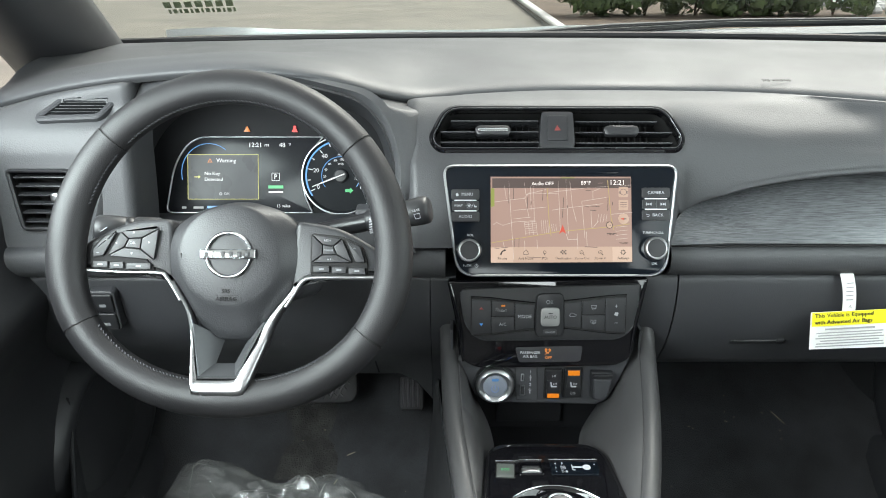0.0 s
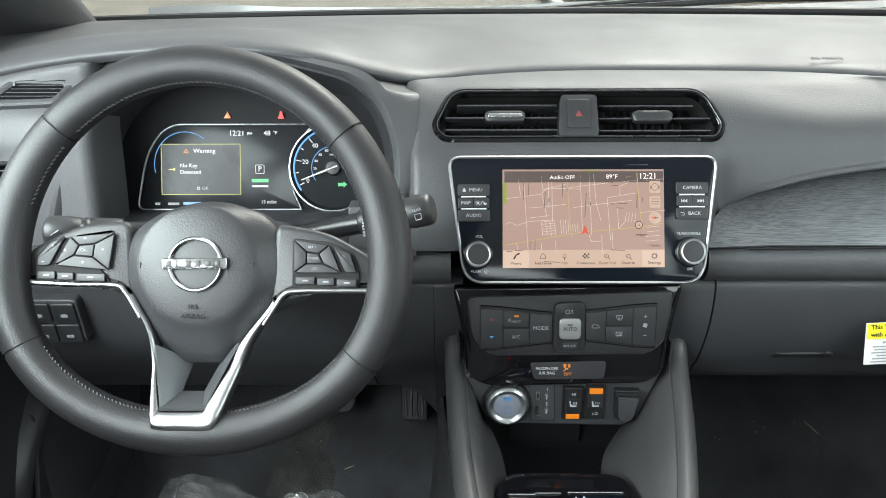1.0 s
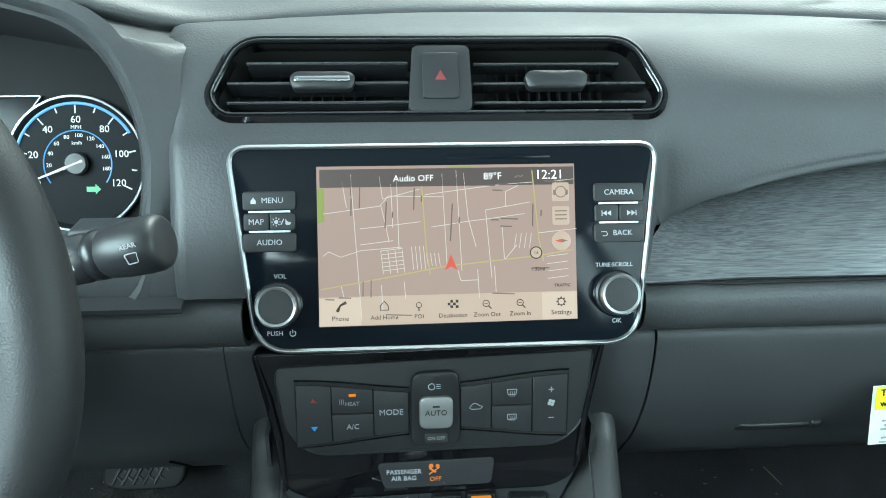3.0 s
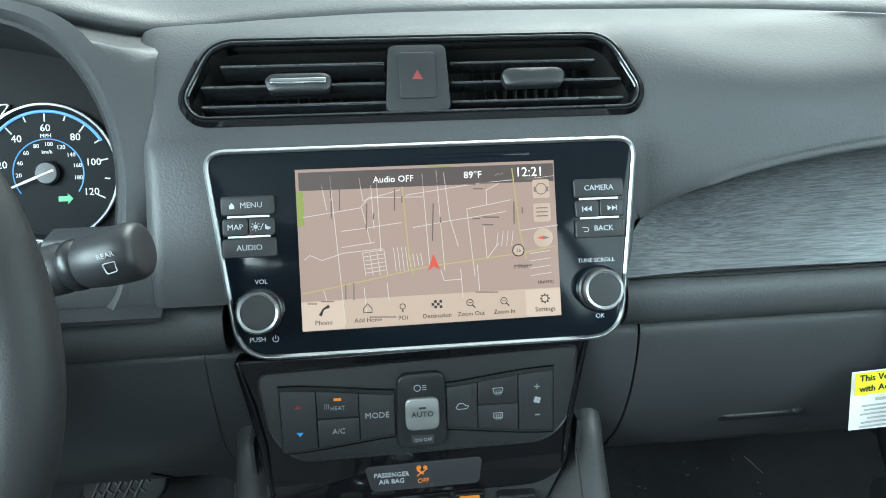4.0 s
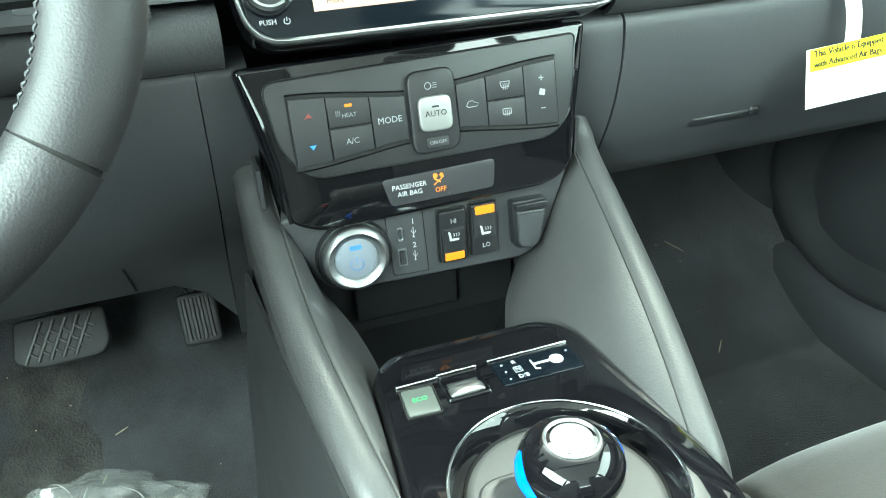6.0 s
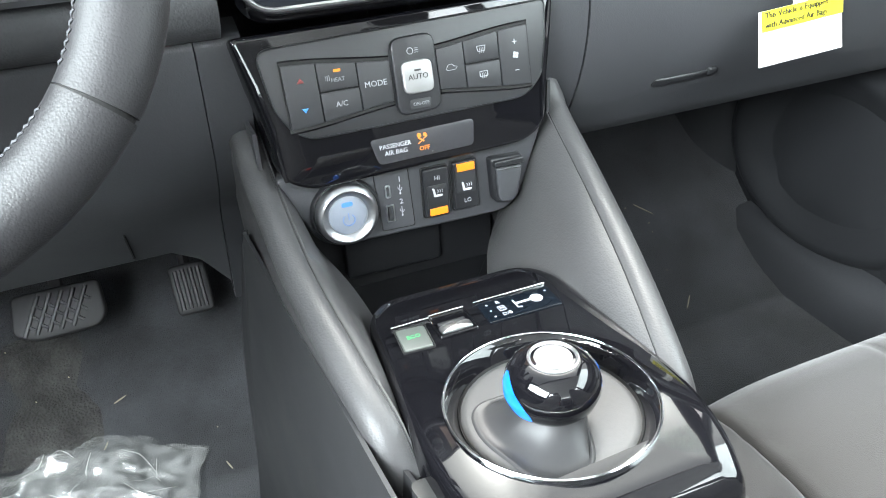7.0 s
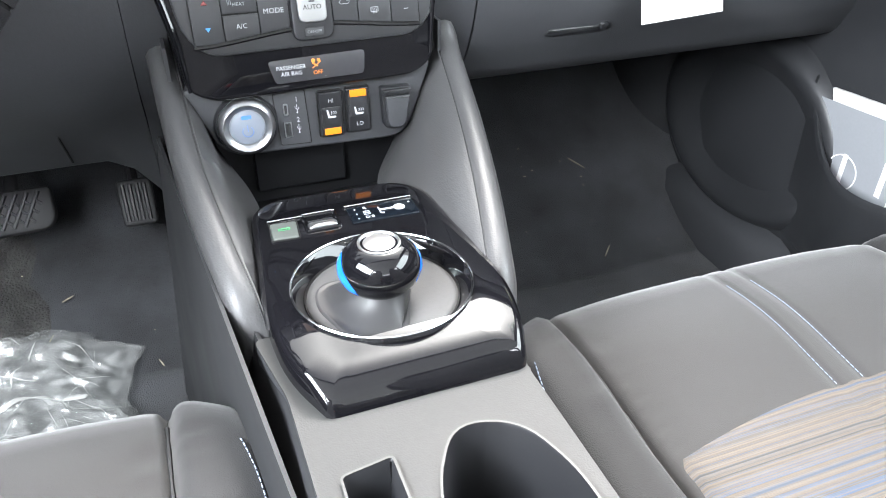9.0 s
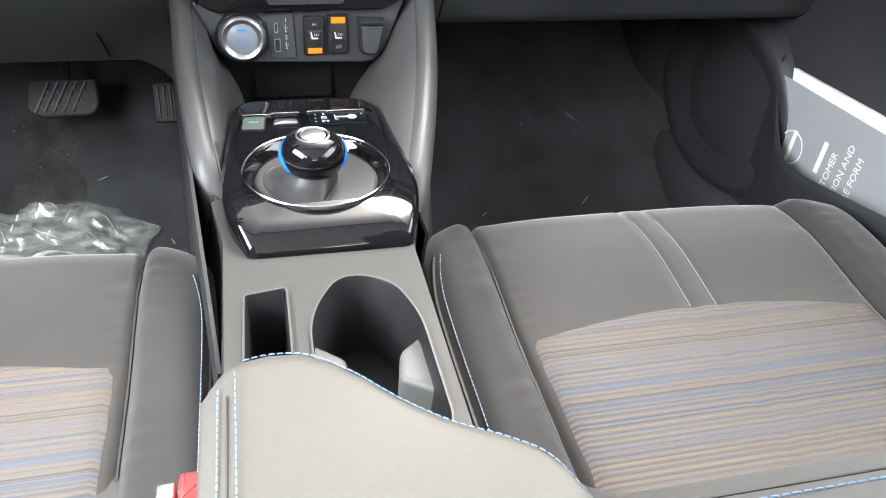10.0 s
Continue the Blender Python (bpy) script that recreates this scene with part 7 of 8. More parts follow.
g.tube([(0.0185, 0.0840, GD), (0.0185, 0.0750, GD), (0.0215, 0.0740, GD)], 0.0006, 5)
part("gear_marks", g, WHITE_PRINT, gd, "white gear pattern")

# ---- rear of the console: tray, slot and cup holder ----
tray = thing("cup_holder_tray", (0.0, 0.45, 0.30), "grey-black console tray with slot and cup holder", "cup holder")
TO = ccw(rpoly([(-0.104, 0.640), (-0.0925, 0.575), (-0.0915, 0.28), (0.062, 0.27), (0.063, 0.55), (0.083, 0.630)], 0.008, 4))
SLOT = ccw(rpoly([(-0.0775, 0.500), (-0.0805, 0.36), (-0.046, 0.36), (-0.0450, 0.505)], 0.004, 4))
CUP = ccw(rpoly([(-0.032, 0.47), (-0.032, 0.345), (0.052, 0.345), (0.051, 0.46), (0.036, 0.505), (-0.004, 0.517)], [0.03, 0.02, 0.02, 0.02, 0.03, 0.03], 6))


# a little lighter than the tray top: the rims' highlight as colour
RIM_GREY = surface("grey rim lightened for its highlight", (0.034, 0.034, 0.033), 0.5, vary=0.15)


def tray_sheet(outer, holes, z):
    """A flat sheet with holes."""
    bm = bmesh.new()
    for loop in (outer, *holes):
        vs = [bm.verts.new((x, y, z)) for x, y in loop]
        for i in range(len(vs)):
            bm.edges.new((vs[i - 1], vs[i]))
    bmesh.ops.triangle_fill(bm, use_beauty=True, use_dissolve=False, edges=bm.edges[:])
    bm.verts.index_update()
    g = Geo().add([p.co.copy() for p in bm.verts], [[p.index for p in q.verts] for q in bm.faces])
    bm.free()
    return g


ts = tray_sheet(TO, [inset(SLOT, -0.0), inset(CUP, -0.0)], 0.345)
part("top", ts.thick(0.004), surface("smooth dark tray plastic", (0.030, 0.030, 0.029), 0.58, spec=0.35, grain=0.0004, grain_scale=900, bump=0.2), tray, "smooth grey-black top", local=False)
for loop, depth, nm in ((SLOT, 0.085, "slot_well"), (CUP, 0.075, "cup_well")):
    g = Geo().rings([[(x, y, 0.3465) for x, y in inset(loop, -0.003)], [(x, y, 0.3475) for x, y in inset(loop, -0.001)], [(x, y, 0.3455) for x, y in inset(loop, 0.0015)], [(x, y, 0.345 - depth) for x, y in inset(loop, 0.006)]], True, False, True)
    part(nm, g, SMOOTH, tray, "deep dark well", local=False)
    part("rim", Geo().hoop(inset(loop, -0.0022), inset(loop, 0.0004), 0.344, 0.3478, 0.001), RIM_GREY, tray, "raised rim with its highlight in the colour", local=False)
for pts in ([(-0.036, 0.466), (-0.007, 0.441), (-0.009, 0.415), (-0.036, 0.40)], [(0.057, 0.463), (0.032, 0.443), (0.027, 0.415), (0.057, 0.395)]):
    part("cup_finger", Geo().plate(rpoly(pts, 0.006), 0.272, 0.328, 0.005), surface("mid grey soft plastic", (0.085, 0.085, 0.083), 0.55), tray, "grey plastic gripping finger", local=False)
part("body", Geo().rings([[(x, y, 0.343) for x, y in TO], [(x * 1.02, y, 0.2) for x, y in TO], [(x * 1.08, y, 0.0) for x, y in TO]], True), HARD, tray, local=False)

for pts in ([(-0.0915, 0.3425), (-0.0950, 0.330), (-0.108, 0.20), (-0.122, 0.0)], [(0.0618, 0.3425), (0.0655, 0.330), (0.086, 0.22), (0.108, 0.0)]):
    sgn = 1 if pts[0][0] > 0 else -1
    part("side_panel", Geo().rings([[(x + sgn * 0.011 * max(0.0, (y - 0.57) / 0.09), y, z) for x, z in pts] for y in span(0.26, 0.67, 14)], False).thick(0.003), COVER_SKIN, tray, "grained side of the console", 60, local=False)

# ---- armrest ----
arm = thing("armrest", (0.0, 0.13, 0.345), "grey leatherette armrest lid with blue stitching", "armrest")


def arm_front(x):
    """Where the lid's swept front edge runs."""
    return curve([(-0.092, 0.300), (-0.078, 0.322), (-0.045, 0.326), (-0.022, 0.311), (0.0, 0.288), (0.022, 0.270), (0.045, 0.257), (0.062, 0.241), (0.074, 0.205)], x)[0]


ARM_SKIN = surface("grey leatherette", (0.056, 0.0535, 0.0465), 0.62, grain=0.0003, grain_scale=1100, bump=0.15)


def arm_pt(x, v):
    """v from the rear to the front edge; the edges roll over."""
    y1 = arm_front(x)
    y = -0.10 + (y1 + 0.10) * v
    e = min((x + 0.092) / 0.016, (0.078 - x) / 0.016, (y1 - y) / 0.012, 1.0)
    e = max(0.0, e)
    return (x, y, 0.456 - 0.007 * (1 - e) ** 2 - 0.004 * max(0, v - 0.6))


axs = [-0.092, -0.0905, -0.088, -0.084, -0.079, -0.072, -0.06, -0.045, -0.03, -0.015, 0.0, 0.015, 0.03, 0.042, 0.054, 0.062, 0.068, 0.072, 0.075, 0.0765, 0.078]
avs = [0, 0.3, 0.5, 0.7, 0.8, 0.88, 0.93, 0.955, 0.97, 0.982, 0.992, 1.0]
al = Geo()
rows = []
for x in axs:
    rr = [arm_pt(x, v) for v in avs]
    fx, fy, fz = rr[-1]
    rr += [(fx, fy + 0.004, fz - 0.008), (fx, fy + 0.002, fz - 0.03), (fx, fy - 0.01, fz - 0.06)]
    rows.append(rr)
rows.insert(0, [(x - 0.002, y, z - 0.055) for x, y, z in rows[0]])
rows.append([(x + 0.002, y, z - 0.055) for x, y, z in rows[-1]])
al.rings(rows, False)
part("lid", al, ARM_SKIN, arm, "soft lid with a swept front edge", 70, local=False)


def stitches(path, material, parent, length=0.0034, gap=0.0018, r=0.0005, local=False, name="stitching"):
    pts = [Vector(p) for p in path]
    g = Geo()
    out, d = [], 0.0
    for a, b in zip(pts, pts[1:]):
        seg = (b - a).length
        while d < seg:
            out.append(a.lerp(b, d / seg))
            d += length + gap
        d -= seg
    for i in range(len(out) - 1):
        e = (out[i + 1] - out[i])
        g.tube([out[i], out[i] + e * (length / (length + gap)) * 0.5 + Vector((0, 0, r * 0.5)), out[i] + e * (length / (length + gap))], r, 5)
    return part(name, g, material, parent, "pale blue stitching" if material is THREAD else "", local=local)


edge = [(x, arm_front(x) - 0.0035, arm_pt(x, 0.992)[2] + 0.0008) for x in span(-0.072, 0.071, 40)]
stitches(edge, THREAD, arm, length=0.0030, gap=0.0012, r=0.00045)
for x in (-0.0835, -0.0755):
    stitches([(x, y, 0.4567 - 0.0022 * (x < -0.08)) for y in span(-0.05, arm_front(x) - 0.012, 20)], THREAD, arm, length=0.0032, gap=0.0012, r=0.0004)
part("seam", Geo().tube([(-0.0795, y, 0.4552) for y in span(-0.08, 0.296, 20)], 0.0005, 5), RIM_GREY, arm, local=False)
part("box", Geo().box((-0.088, -0.10, 0.0), (0.072, 0.205, 0.40), 0.01), HARD, arm, local=False)

STITCH = surface("white and blue seat thread", (0.22, 0.27, 0.35), 0.7, vary=0.2)

# ---- seats ----
FABRIC = bpy.data.materials.new("striped seat cloth")
FABRIC.use_nodes = True
_n, _l = FABRIC.node_tree.nodes, FABRIC.node_tree.links.new
_p = _n["Principled BSDF"]
_tc, _sp, _cb = _n.new("ShaderNodeTexCoord"), _n.new("ShaderNodeSeparateXYZ"), _n.new("ShaderNodeCombineXYZ")
_no, _rp = _n.new("ShaderNodeTexNoise"), _n.new("ShaderNodeValToRGB")
_l(_tc.outputs["Object"], _sp.inputs[0])
_l(_sp.outputs["Y"], _cb.inputs["Y"])
_no.noise_dimensions = "3D"
_no.inputs["Scale"].default_value, _no.inputs["Detail"].default_value, _no.inputs["Roughness"].default_value = 150, 3, 0.7
_l(_cb.outputs[0], _no.inputs["Vector"])
_rp.color_ramp.interpolation = "LINEAR"
for pos, col in ((0.30, (0.030, 0.030, 0.033, 1)), (0.37, (0.062, 0.058, 0.054, 1)), (0.42, (0.055, 0.075, 0.115, 1)), (0.445, (0.085, 0.078, 0.070, 1)), (0.475, (0.125, 0.098, 0.072, 1)), (0.505, (0.070, 0.066, 0.063, 1)), (0.53, (0.118, 0.094, 0.070, 1)), (0.555, (0.050, 0.075, 0.125, 1)), (0.575, (0.090, 0.076, 0.060, 1)), (0.60, (0.040, 0.041, 0.044, 1)), (0.645, (0.105, 0.088, 0.070, 1)), (0.67, (0.048, 0.078, 0.140, 1))):
    e = _rp.color_ramp.elements.new(pos)
    e.color = col
_rp.color_ramp.elements.remove(_rp.color_ramp.elements[0])
_rp.color_ramp.elements.remove(_rp.color_ramp.elements[-1])
_l(_no.outputs["Fac"], _rp.inputs["Fac"])
_l(_rp.outputs[0], _p.inputs["Base Color"])
_wv, _bp = _n.new("ShaderNodeTexVoronoi"), _n.new("ShaderNodeBump")
_wv.inputs["Scale"].default_value = 900
_l(_tc.outputs["Object"], _wv.inputs["Vector"])
_rib = _n.new("ShaderNodeTexWave")
_rib.bands_direction = "Y"
_rib.inputs["Scale"].default_value, _rib.inputs["Distortion"].default_value = 58, 0.15
_l(_tc.outputs["Object"], _rib.inputs["Vector"])
_ad = _n.new("ShaderNodeMath")
_ad.operation = "MULTIPLY_ADD"
_ad.inputs[1].default_value = 0.35
_l(_wv.outputs["Distance"], _ad.inputs[0])
_l(_rib.outputs["Fac"], _ad.inputs[2])
_l(_ad.outputs[0], _bp.inputs["Height"])
_bp.inputs["Strength"].default_value, _bp.inputs["Distance"].default_value = 0.7, 0.0016
_l(_bp.outputs[0], _p.inputs["Normal"])
_p.inputs["Roughness"].default_value = 0.9


def seat_z(u, y):
    """Height of the cushion; u across from its middle, y along the car."""
    s = abs(u)
    top = 0.262 + 0.013 * math.exp(-((y - 0.61) / 0.08) ** 2) - 0.03 * max(0, 0.45 - y)
    bol = max(0.0, min(1.0, (s - 0.181) / 0.02))
    bol = bol * bol * (3 - 2 * bol)
    top += 0.012 * bol + 0.010 * bol * max(0, min(1, (0.6 - y) / 0.3))
    top -= 0.010 * math.exp(-((s - 0.185) / 0.004) ** 2)
    # the cloth puckers beside the sunken seams and dips under the two middle rows of thread
    pull = 0.6 + 0.4 * math.sin(y * 61 + 2 * u)
    top += 0.0012 * pull * math.sin(y * 205 + 9 * math.sin(y * 23)) * math.exp(-((s - 0.171) / 0.009) ** 2)
    top += 0.0014 * pull * math.sin(y * 150 + 7 * math.sin(y * 31)) * math.exp(-((s - 0.204) / 0.012) ** 2)
    top -= 0.0016 * (math.exp(-((u + 0.007) / 0.0035) ** 2) + math.exp(-((u - 0.020) / 0.0035) ** 2))
    return top


def seat_front(u):
    return 0.712 - 0.35 * max(0.0, abs(u) - 0.19) ** 1.5 - 0.05 * (abs(u) / 0.25) ** 4


def insert_front(u):
    return 0.523 - 0.026 * (u / 0.19) ** 2


us_ = sorted({round(k * q, 4) for k in (-1, 1) for q in (0.0, 0.003, 0.007, 0.011, 0.016, 0.020, 0.024, 0.03, 0.06, 0.09, 0.12, 0.15, 0.158, 0.165, 0.171, 0.175, 0.179, 0.182, 0.1845, 0.187, 0.190, 0.194, 0.199, 0.206, 0.214, 0.222, 0.230, 0.236, 0.242, 0.246, 0.249, 0.2515)})
for cx in (0.338, -0.359):
    seat = thing("front_seat", (cx, 0.3, 0.0), "dark cloth front seat with striped insert and blue stitching", "seat", "front seats")
    rows = []
    for u in us_:
        yf = seat_front(u)
        row_ = []
        e = max(0.0, (abs(u) - 0.226) / 0.0256)
        roll = 0.030 * (1 - math.sqrt(max(0, 1 - min(1, e) ** 2)))
        for y in span(-0.02, yf - 0.045, 110):
            row_.append((cx + u, y, seat_z(u, y) - roll))
        zt = seat_z(u, yf - 0.045) - roll
        for a in (20, 40, 60, 80, 100, 125):
            row_.append((cx + u, yf - 0.045 + 0.045 * math.sin(radians(a)), zt - 0.045 * (1 - math.cos(radians(a)))))
        row_.append((cx + u * 0.98, yf - 0.03, 0.12))
        rows.append(row_)
    for end in (0, -1):
        side = rows[end]
        down = [(x, y, min(z, 0.14)) for x, y, z in side]
        rows.insert(0, down) if end == 0 else rows.append(down)
    inner = [k for k, r in enumerate(rows) if abs(r[0][0] - cx) < 0.186]
    part("cushion", Geo().rings(rows[inner[0]:inner[-1] + 1], False), KNIT, seat, "dark grey knit cushion", 70, local=False)
    for strip in (rows[:inner[0] + 1], rows[inner[-1]:]):
        part("bolster", Geo().rings(strip, False), BOLSTER, seat, "darker padded side bolster", 70, local=False)
    fwd = 0.0 if cx > 0 else 0.02
    ins = Geo()
    iu = span(-0.184, 0.184, 26)
    ins.rings([[(cx + u, -0.02 + ((insert_front(u) + fwd) + 0.02) * v, seat_z(u, -0.02 + ((insert_front(u) + fwd) + 0.02) * v) + 0.0035 - 0.004 * max(0, (v - 0.985) / 0.015) - 0.003 * max(0, (abs(u) - 0.179) / 0.005)) for v in span(0, 0.97, 20) + [0.98, 0.987, 0.994, 1.0]] for u in iu], False)
    part("insert", ins, FABRIC, seat, "tan, grey and blue striped cloth insert", 70, local=False)
    sg = 1 if cx > 0 else -1
    edge_roll = lambda u: 0.030 * (1 - math.sqrt(max(0, 1 - (max(0.0, u - 0.226) / 0.0256) ** 2)))
    hem = lambda y, d: d - 2.2 * max(0.0, y - 0.55) ** 2
    stitches([(cx - sg * hem(y, 0.2425), y, seat_z(hem(y, 0.2425), y) - edge_roll(hem(y, 0.2425)) + 0.0008) for y in span(0.1, 0.61, 40)] + [(cx - sg * 0.229, 0.632, seat_z(0.229, 0.60) - 0.012)], STITCH, seat, r=0.0006)
    part("piping", Geo().tube([(cx - sg * hem(y, 0.2485), y, seat_z(0.2405, y) - edge_roll(hem(y, 0.2485)) + 0.0006) for y in span(0.1, 0.61, 40)], 0.0022, 6), RUBBER, seat, "dark piping along the bolster", local=False)
    for k in (-1, 1):
        part("seam", Geo().tube([(cx + k * 0.1848, y, seat_z(0.1848, y) + 0.0030) for y in span(0.1, 0.66, 40)], [0.0016 + 0.0004 * math.sin(i * 2.1) for i in range(40)], 6), RUBBER, seat, "dark sunken seam", local=False)
    for du in (-0.007, 0.020):
        stitches([(cx + du, y, seat_z(du, y) + 0.0008) for y in span(insert_front(du) + fwd, 0.665, 16)], STITCH, seat, r=0.0004)
    part("base", Geo().box((cx - 0.225, 0.02, 0.04), (cx + 0.225, 0.60, 0.19), 0.02), HARD, seat, local=False)
    # backrest with bolsters, behind the cushion
    br = []
    swell = 0.150 if cx > 0 else 0.225
    for u in span(-0.235, 0.235, 21):
        b = 0.035 * max(0, (abs(u) - 0.15) / 0.10) ** 1.6
        r_ = []
        for k, z in enumerate(span(0.24, 0.42, 10) + span(0.46, 0.92, 9)):
            t = (z - 0.24) / 0.68
            narrow = 1 - 0.22 * t ** 3
            r_.append((cx + u * narrow, 0.23 - 0.36 * t + swell * max(0.0, 1 - t / 0.3) ** 2 + b * (1 - 0.75 * t) - 0.03 * max(0, (abs(u) - 0.215) / 0.02), z))
        r_.append((cx + u * 0.74, -0.20, 0.94))
        r_.append((cx + u * 0.74, -0.26, 0.90))
        r_ += [(cx + u * (0.78 + 0.12 * (1 - q)), 0.02 - 0.28 * q, 0.24 + 0.62 * q) for q in (0.8, 0.5, 0.2, 0.0)]
        br.append(r_)
    part("backrest", Geo().rings(br, False), KNIT, seat, "dark knit backrest with side bolsters", 70, local=False)
    fold = lambda u, z: 0.23 - 0.36 * (z - 0.24) / 0.68 + swell * max(0.0, 1 - (z - 0.24) / 0.204) ** 2 + 0.035 * max(0, (abs(u) - 0.15) / 0.10) ** 1.6 * (1 - 0.75 * (z - 0.24) / 0.68)
    stitches([(cx + u, fold(u, 0.282) + 0.001, 0.283) for u in span(-0.12, 0.2, 30)], THREAD, seat, r=0.0009, length=0.006, gap=0.003)
    part("back_seam", Geo().tube([(cx + u, fold(u, 0.275) + 0.001, 0.275) for u in span(-0.2, 0.2, 30)], 0.0016, 6), RUBBER, seat, "dark seam across the backrest foot", local=False)
    part("headrest", Geo().pillow(rrect(0, 0, 0.25, 0.16, 0.05), -0.05, 0.03, 0.025, 5).moved(facing(cx, -0.26, 1.05, 14)), KNIT, seat, local=False)
    for q in (-0.06, 0.06):
        part("headrest_post", Geo().tube([(cx + q, -0.23, 0.88), (cx + q, -0.265, 1.0)], 0.006, 8), CHROME, seat, local=False)
bench = thing("rear_seat", (0, -0.8, 0.0), "dark cloth rear bench", "seat")
part("bench_cushion", Geo().box((-0.66, -0.95, 0.02), (0.66, -0.48, 0.33), 0.04), KNIT, bench, local=False)
part("bench_back", Geo().plate(rrect(0, 0, 1.30, 0.60, 0.06), -0.06, 0.06, 0.04).moved(facing(0, -1.06, 0.60, 18)), KNIT, bench, local=False)

# ---- belt buckle ----
buckle = thing("belt_buckle", (-0.112, 0.285, 0.30), "red-buttoned seat belt buckle beside the seat", "buckle")
BUCKLE_RED = surface("red release button", (0.65, 0.03, 0.03), 0.35, vary=0.05)
part("body", Geo().box((-0.118, 0.276, 0.28), (-0.088, 0.295, 0.397), 0.004), HARD, buckle, local=False)
part("button", Geo().box((-0.1065, 0.2765, 0.390), (-0.0885, 0.2945, 0.409), 0.003), BUCKLE_RED, buckle, "red release button", local=False)
part("tongue", Geo().box((-0.117, 0.280, 0.390), (-0.108, 0.291, 0.407), 0.002), SATIN, buckle, local=False)

# ---- doors ----
for sx in (-1, 1):
    door = thing("door", (sx * 0.70, 0.5, 0.0), "dark door trim with a pocket and round speaker", "door")
    X = lambda d: sx * (0.725 - d)
    rows = []
    for y in span(-0.1, 1.25, 34):
        fr = max(0, (y - 1.12) / 0.14)
        rows.append([Vector((X(0.03 - 0.02 * fr), y, 0.05)), Vector((X(0.045 - 0.03 * fr), y, 0.16)), Vector((X(0.045 - 0.03 * fr), y, 0.30)), Vector((X(0.03), y, 0.40)), Vector((X(0.055), y, 0.47)), Vector((X(0.07), y, 0.52)), Vector((X(0.04), y, 0.57)), Vector((X(0.03), y, 0.66)), Vector((X(0.02), y, 0.73)), Vector((X(-0.01), y, 0.75))])
    part("trim", Geo().rings([spline(r, 3) for r in rows], False).thick(0.004), DOOR_SKIN, door, "", 60, local=False)
    spk = Geo().lathe([(0.228, -0.03), (0.208, -0.006), (0.194, 0.013), (0.184, 0.0235), (0.174, 0.028), (0.164, 0.0275), (0.150, 0.023), (0.134, 0.0165), (0.120, 0.0125), (0.112, 0.0112), (0.110, 0.0105), (0.106, 0.0110), (0.06, 0.0125), (0.0001, 0.013)], 72, sy=0.76)
    spk.moved(Matrix(((0, 0, -sx, X(0.030)), (sx, 0, 0, 1.05), (0, 1, 0, 0.222), (0, 0, 0, 1))))
    part("speaker", spk, DOOR_SKIN, door, "round dark speaker grille in a raised pod", 60, local=False)
    pk_ = []
    for lip_pt in spline([Vector(p) for p in ((0.596, 0.25, 0.36), (0.602, 0.50, 0.31), (0.606, 0.672, 0.273), (0.610, 0.725, 0.260), (0.617, 0.778, 0.249), (0.635, 0.829, 0.245), (0.657, 0.879, 0.261), (0.670, 0.917, 0.304), (0.676, 0.935, 0.34))], 5):
        x, y, z = lip_pt
        pk_.append([(sx * a, b, c) for a, b, c in ((0.69, y, 0.06), (x + 0.016, y, 0.075), (x + 0.003, y, 0.14), (x - 0.001, y, z - 0.02), (x - 0.0035, y, z - 0.008), (x - 0.002, y, z - 0.001), (x + 0.002, y + 0.001, z + 0.001), (x + 0.006, y + 0.002, z - 0.003), (x + 0.008, y + 0.002, z - 0.02), (x + 0.010, y, 0.10))])
    part("pocket", Geo().rings(pk_, False), DOOR_SKIN, door, "smooth lipped door pocket", 60, local=False)
    if sx > 0:
        stitches([(X(0.072), y, 0.528) for y in span(0.2, 1.1, 60)], GREY_THREAD, door)

for sx in (-1, 1):
    kick = []
    for z in span(0.0, 0.5, 12):
        kick.append([(sx * 0.745, 1.235, z), (sx * 0.735, 1.245, z), (sx * (0.70 - 0.03 * (0.5 - z)), 1.275, z), (sx * (0.66 - 0.04 * (0.5 - z)), 1.34, z), (sx * 0.62, 1.48, z)])
    kp = thing("kick_panel", (sx * 0.65, 1.2, 0.0), "black moulded kick panel ahead of the door", "trim panel")
    part("panel", Geo().rings([spline([Vector(p) for p in r], 3) for r in kick], False).thick(0.004), DOOR_SKIN, kp, "", 60, local=False)
    sill = thing("sill_trim", (sx * 0.66, 0.5, 0.0), "black sill trim along the door opening", "sill trim")
    part("strip", Geo().rings([[(sx * 0.735, y, 0.09), (sx * 0.68, y, 0.085), (sx * 0.655, y, 0.06), (sx * 0.645, y, -0.01)] for y in span(-0.6, 1.2, 8)], False).thick(0.003), HARD, sill, local=False)

# ---- booklet in the passenger door pocket ----
book = thing("owner_booklet", (0.652, 0.70, 0.12), "grey printed booklet standing in the door pocket", "booklet")
COVER = surface("grey booklet cover", (0.23, 0.24, 0.255), 0.5, vary=0.06)
PAPER = surface("white paper pages", (0.6, 0.6, 0.59), 0.7, vary=0.05)
bm_ = Matrix(((0.02, 0.03, -0.99, 0.667), (-0.995, 0.0, -0.02, 0.925), (0.0, 1.0, 0.03, 0.126), (0, 0, 0, 1)))
bl = book.matrix_world.inverted() @ bm_
part("cover", Geo().plate([(0.09, 0), (0.27, 0), (0.27, 0.205), (0.0, 0.192), (0.034, 0.12)], 0.0, 0.0012).moved(bl), COVER, book, "grey cover")
part("page_block", Geo().plate([(0.092, 0.002), (0.268, 0.002), (0.268, 0.222), (0.020, 0.208), (0.050, 0.13)], -0.006, -0.0004).moved(bl), PAPER, book, "white pages")
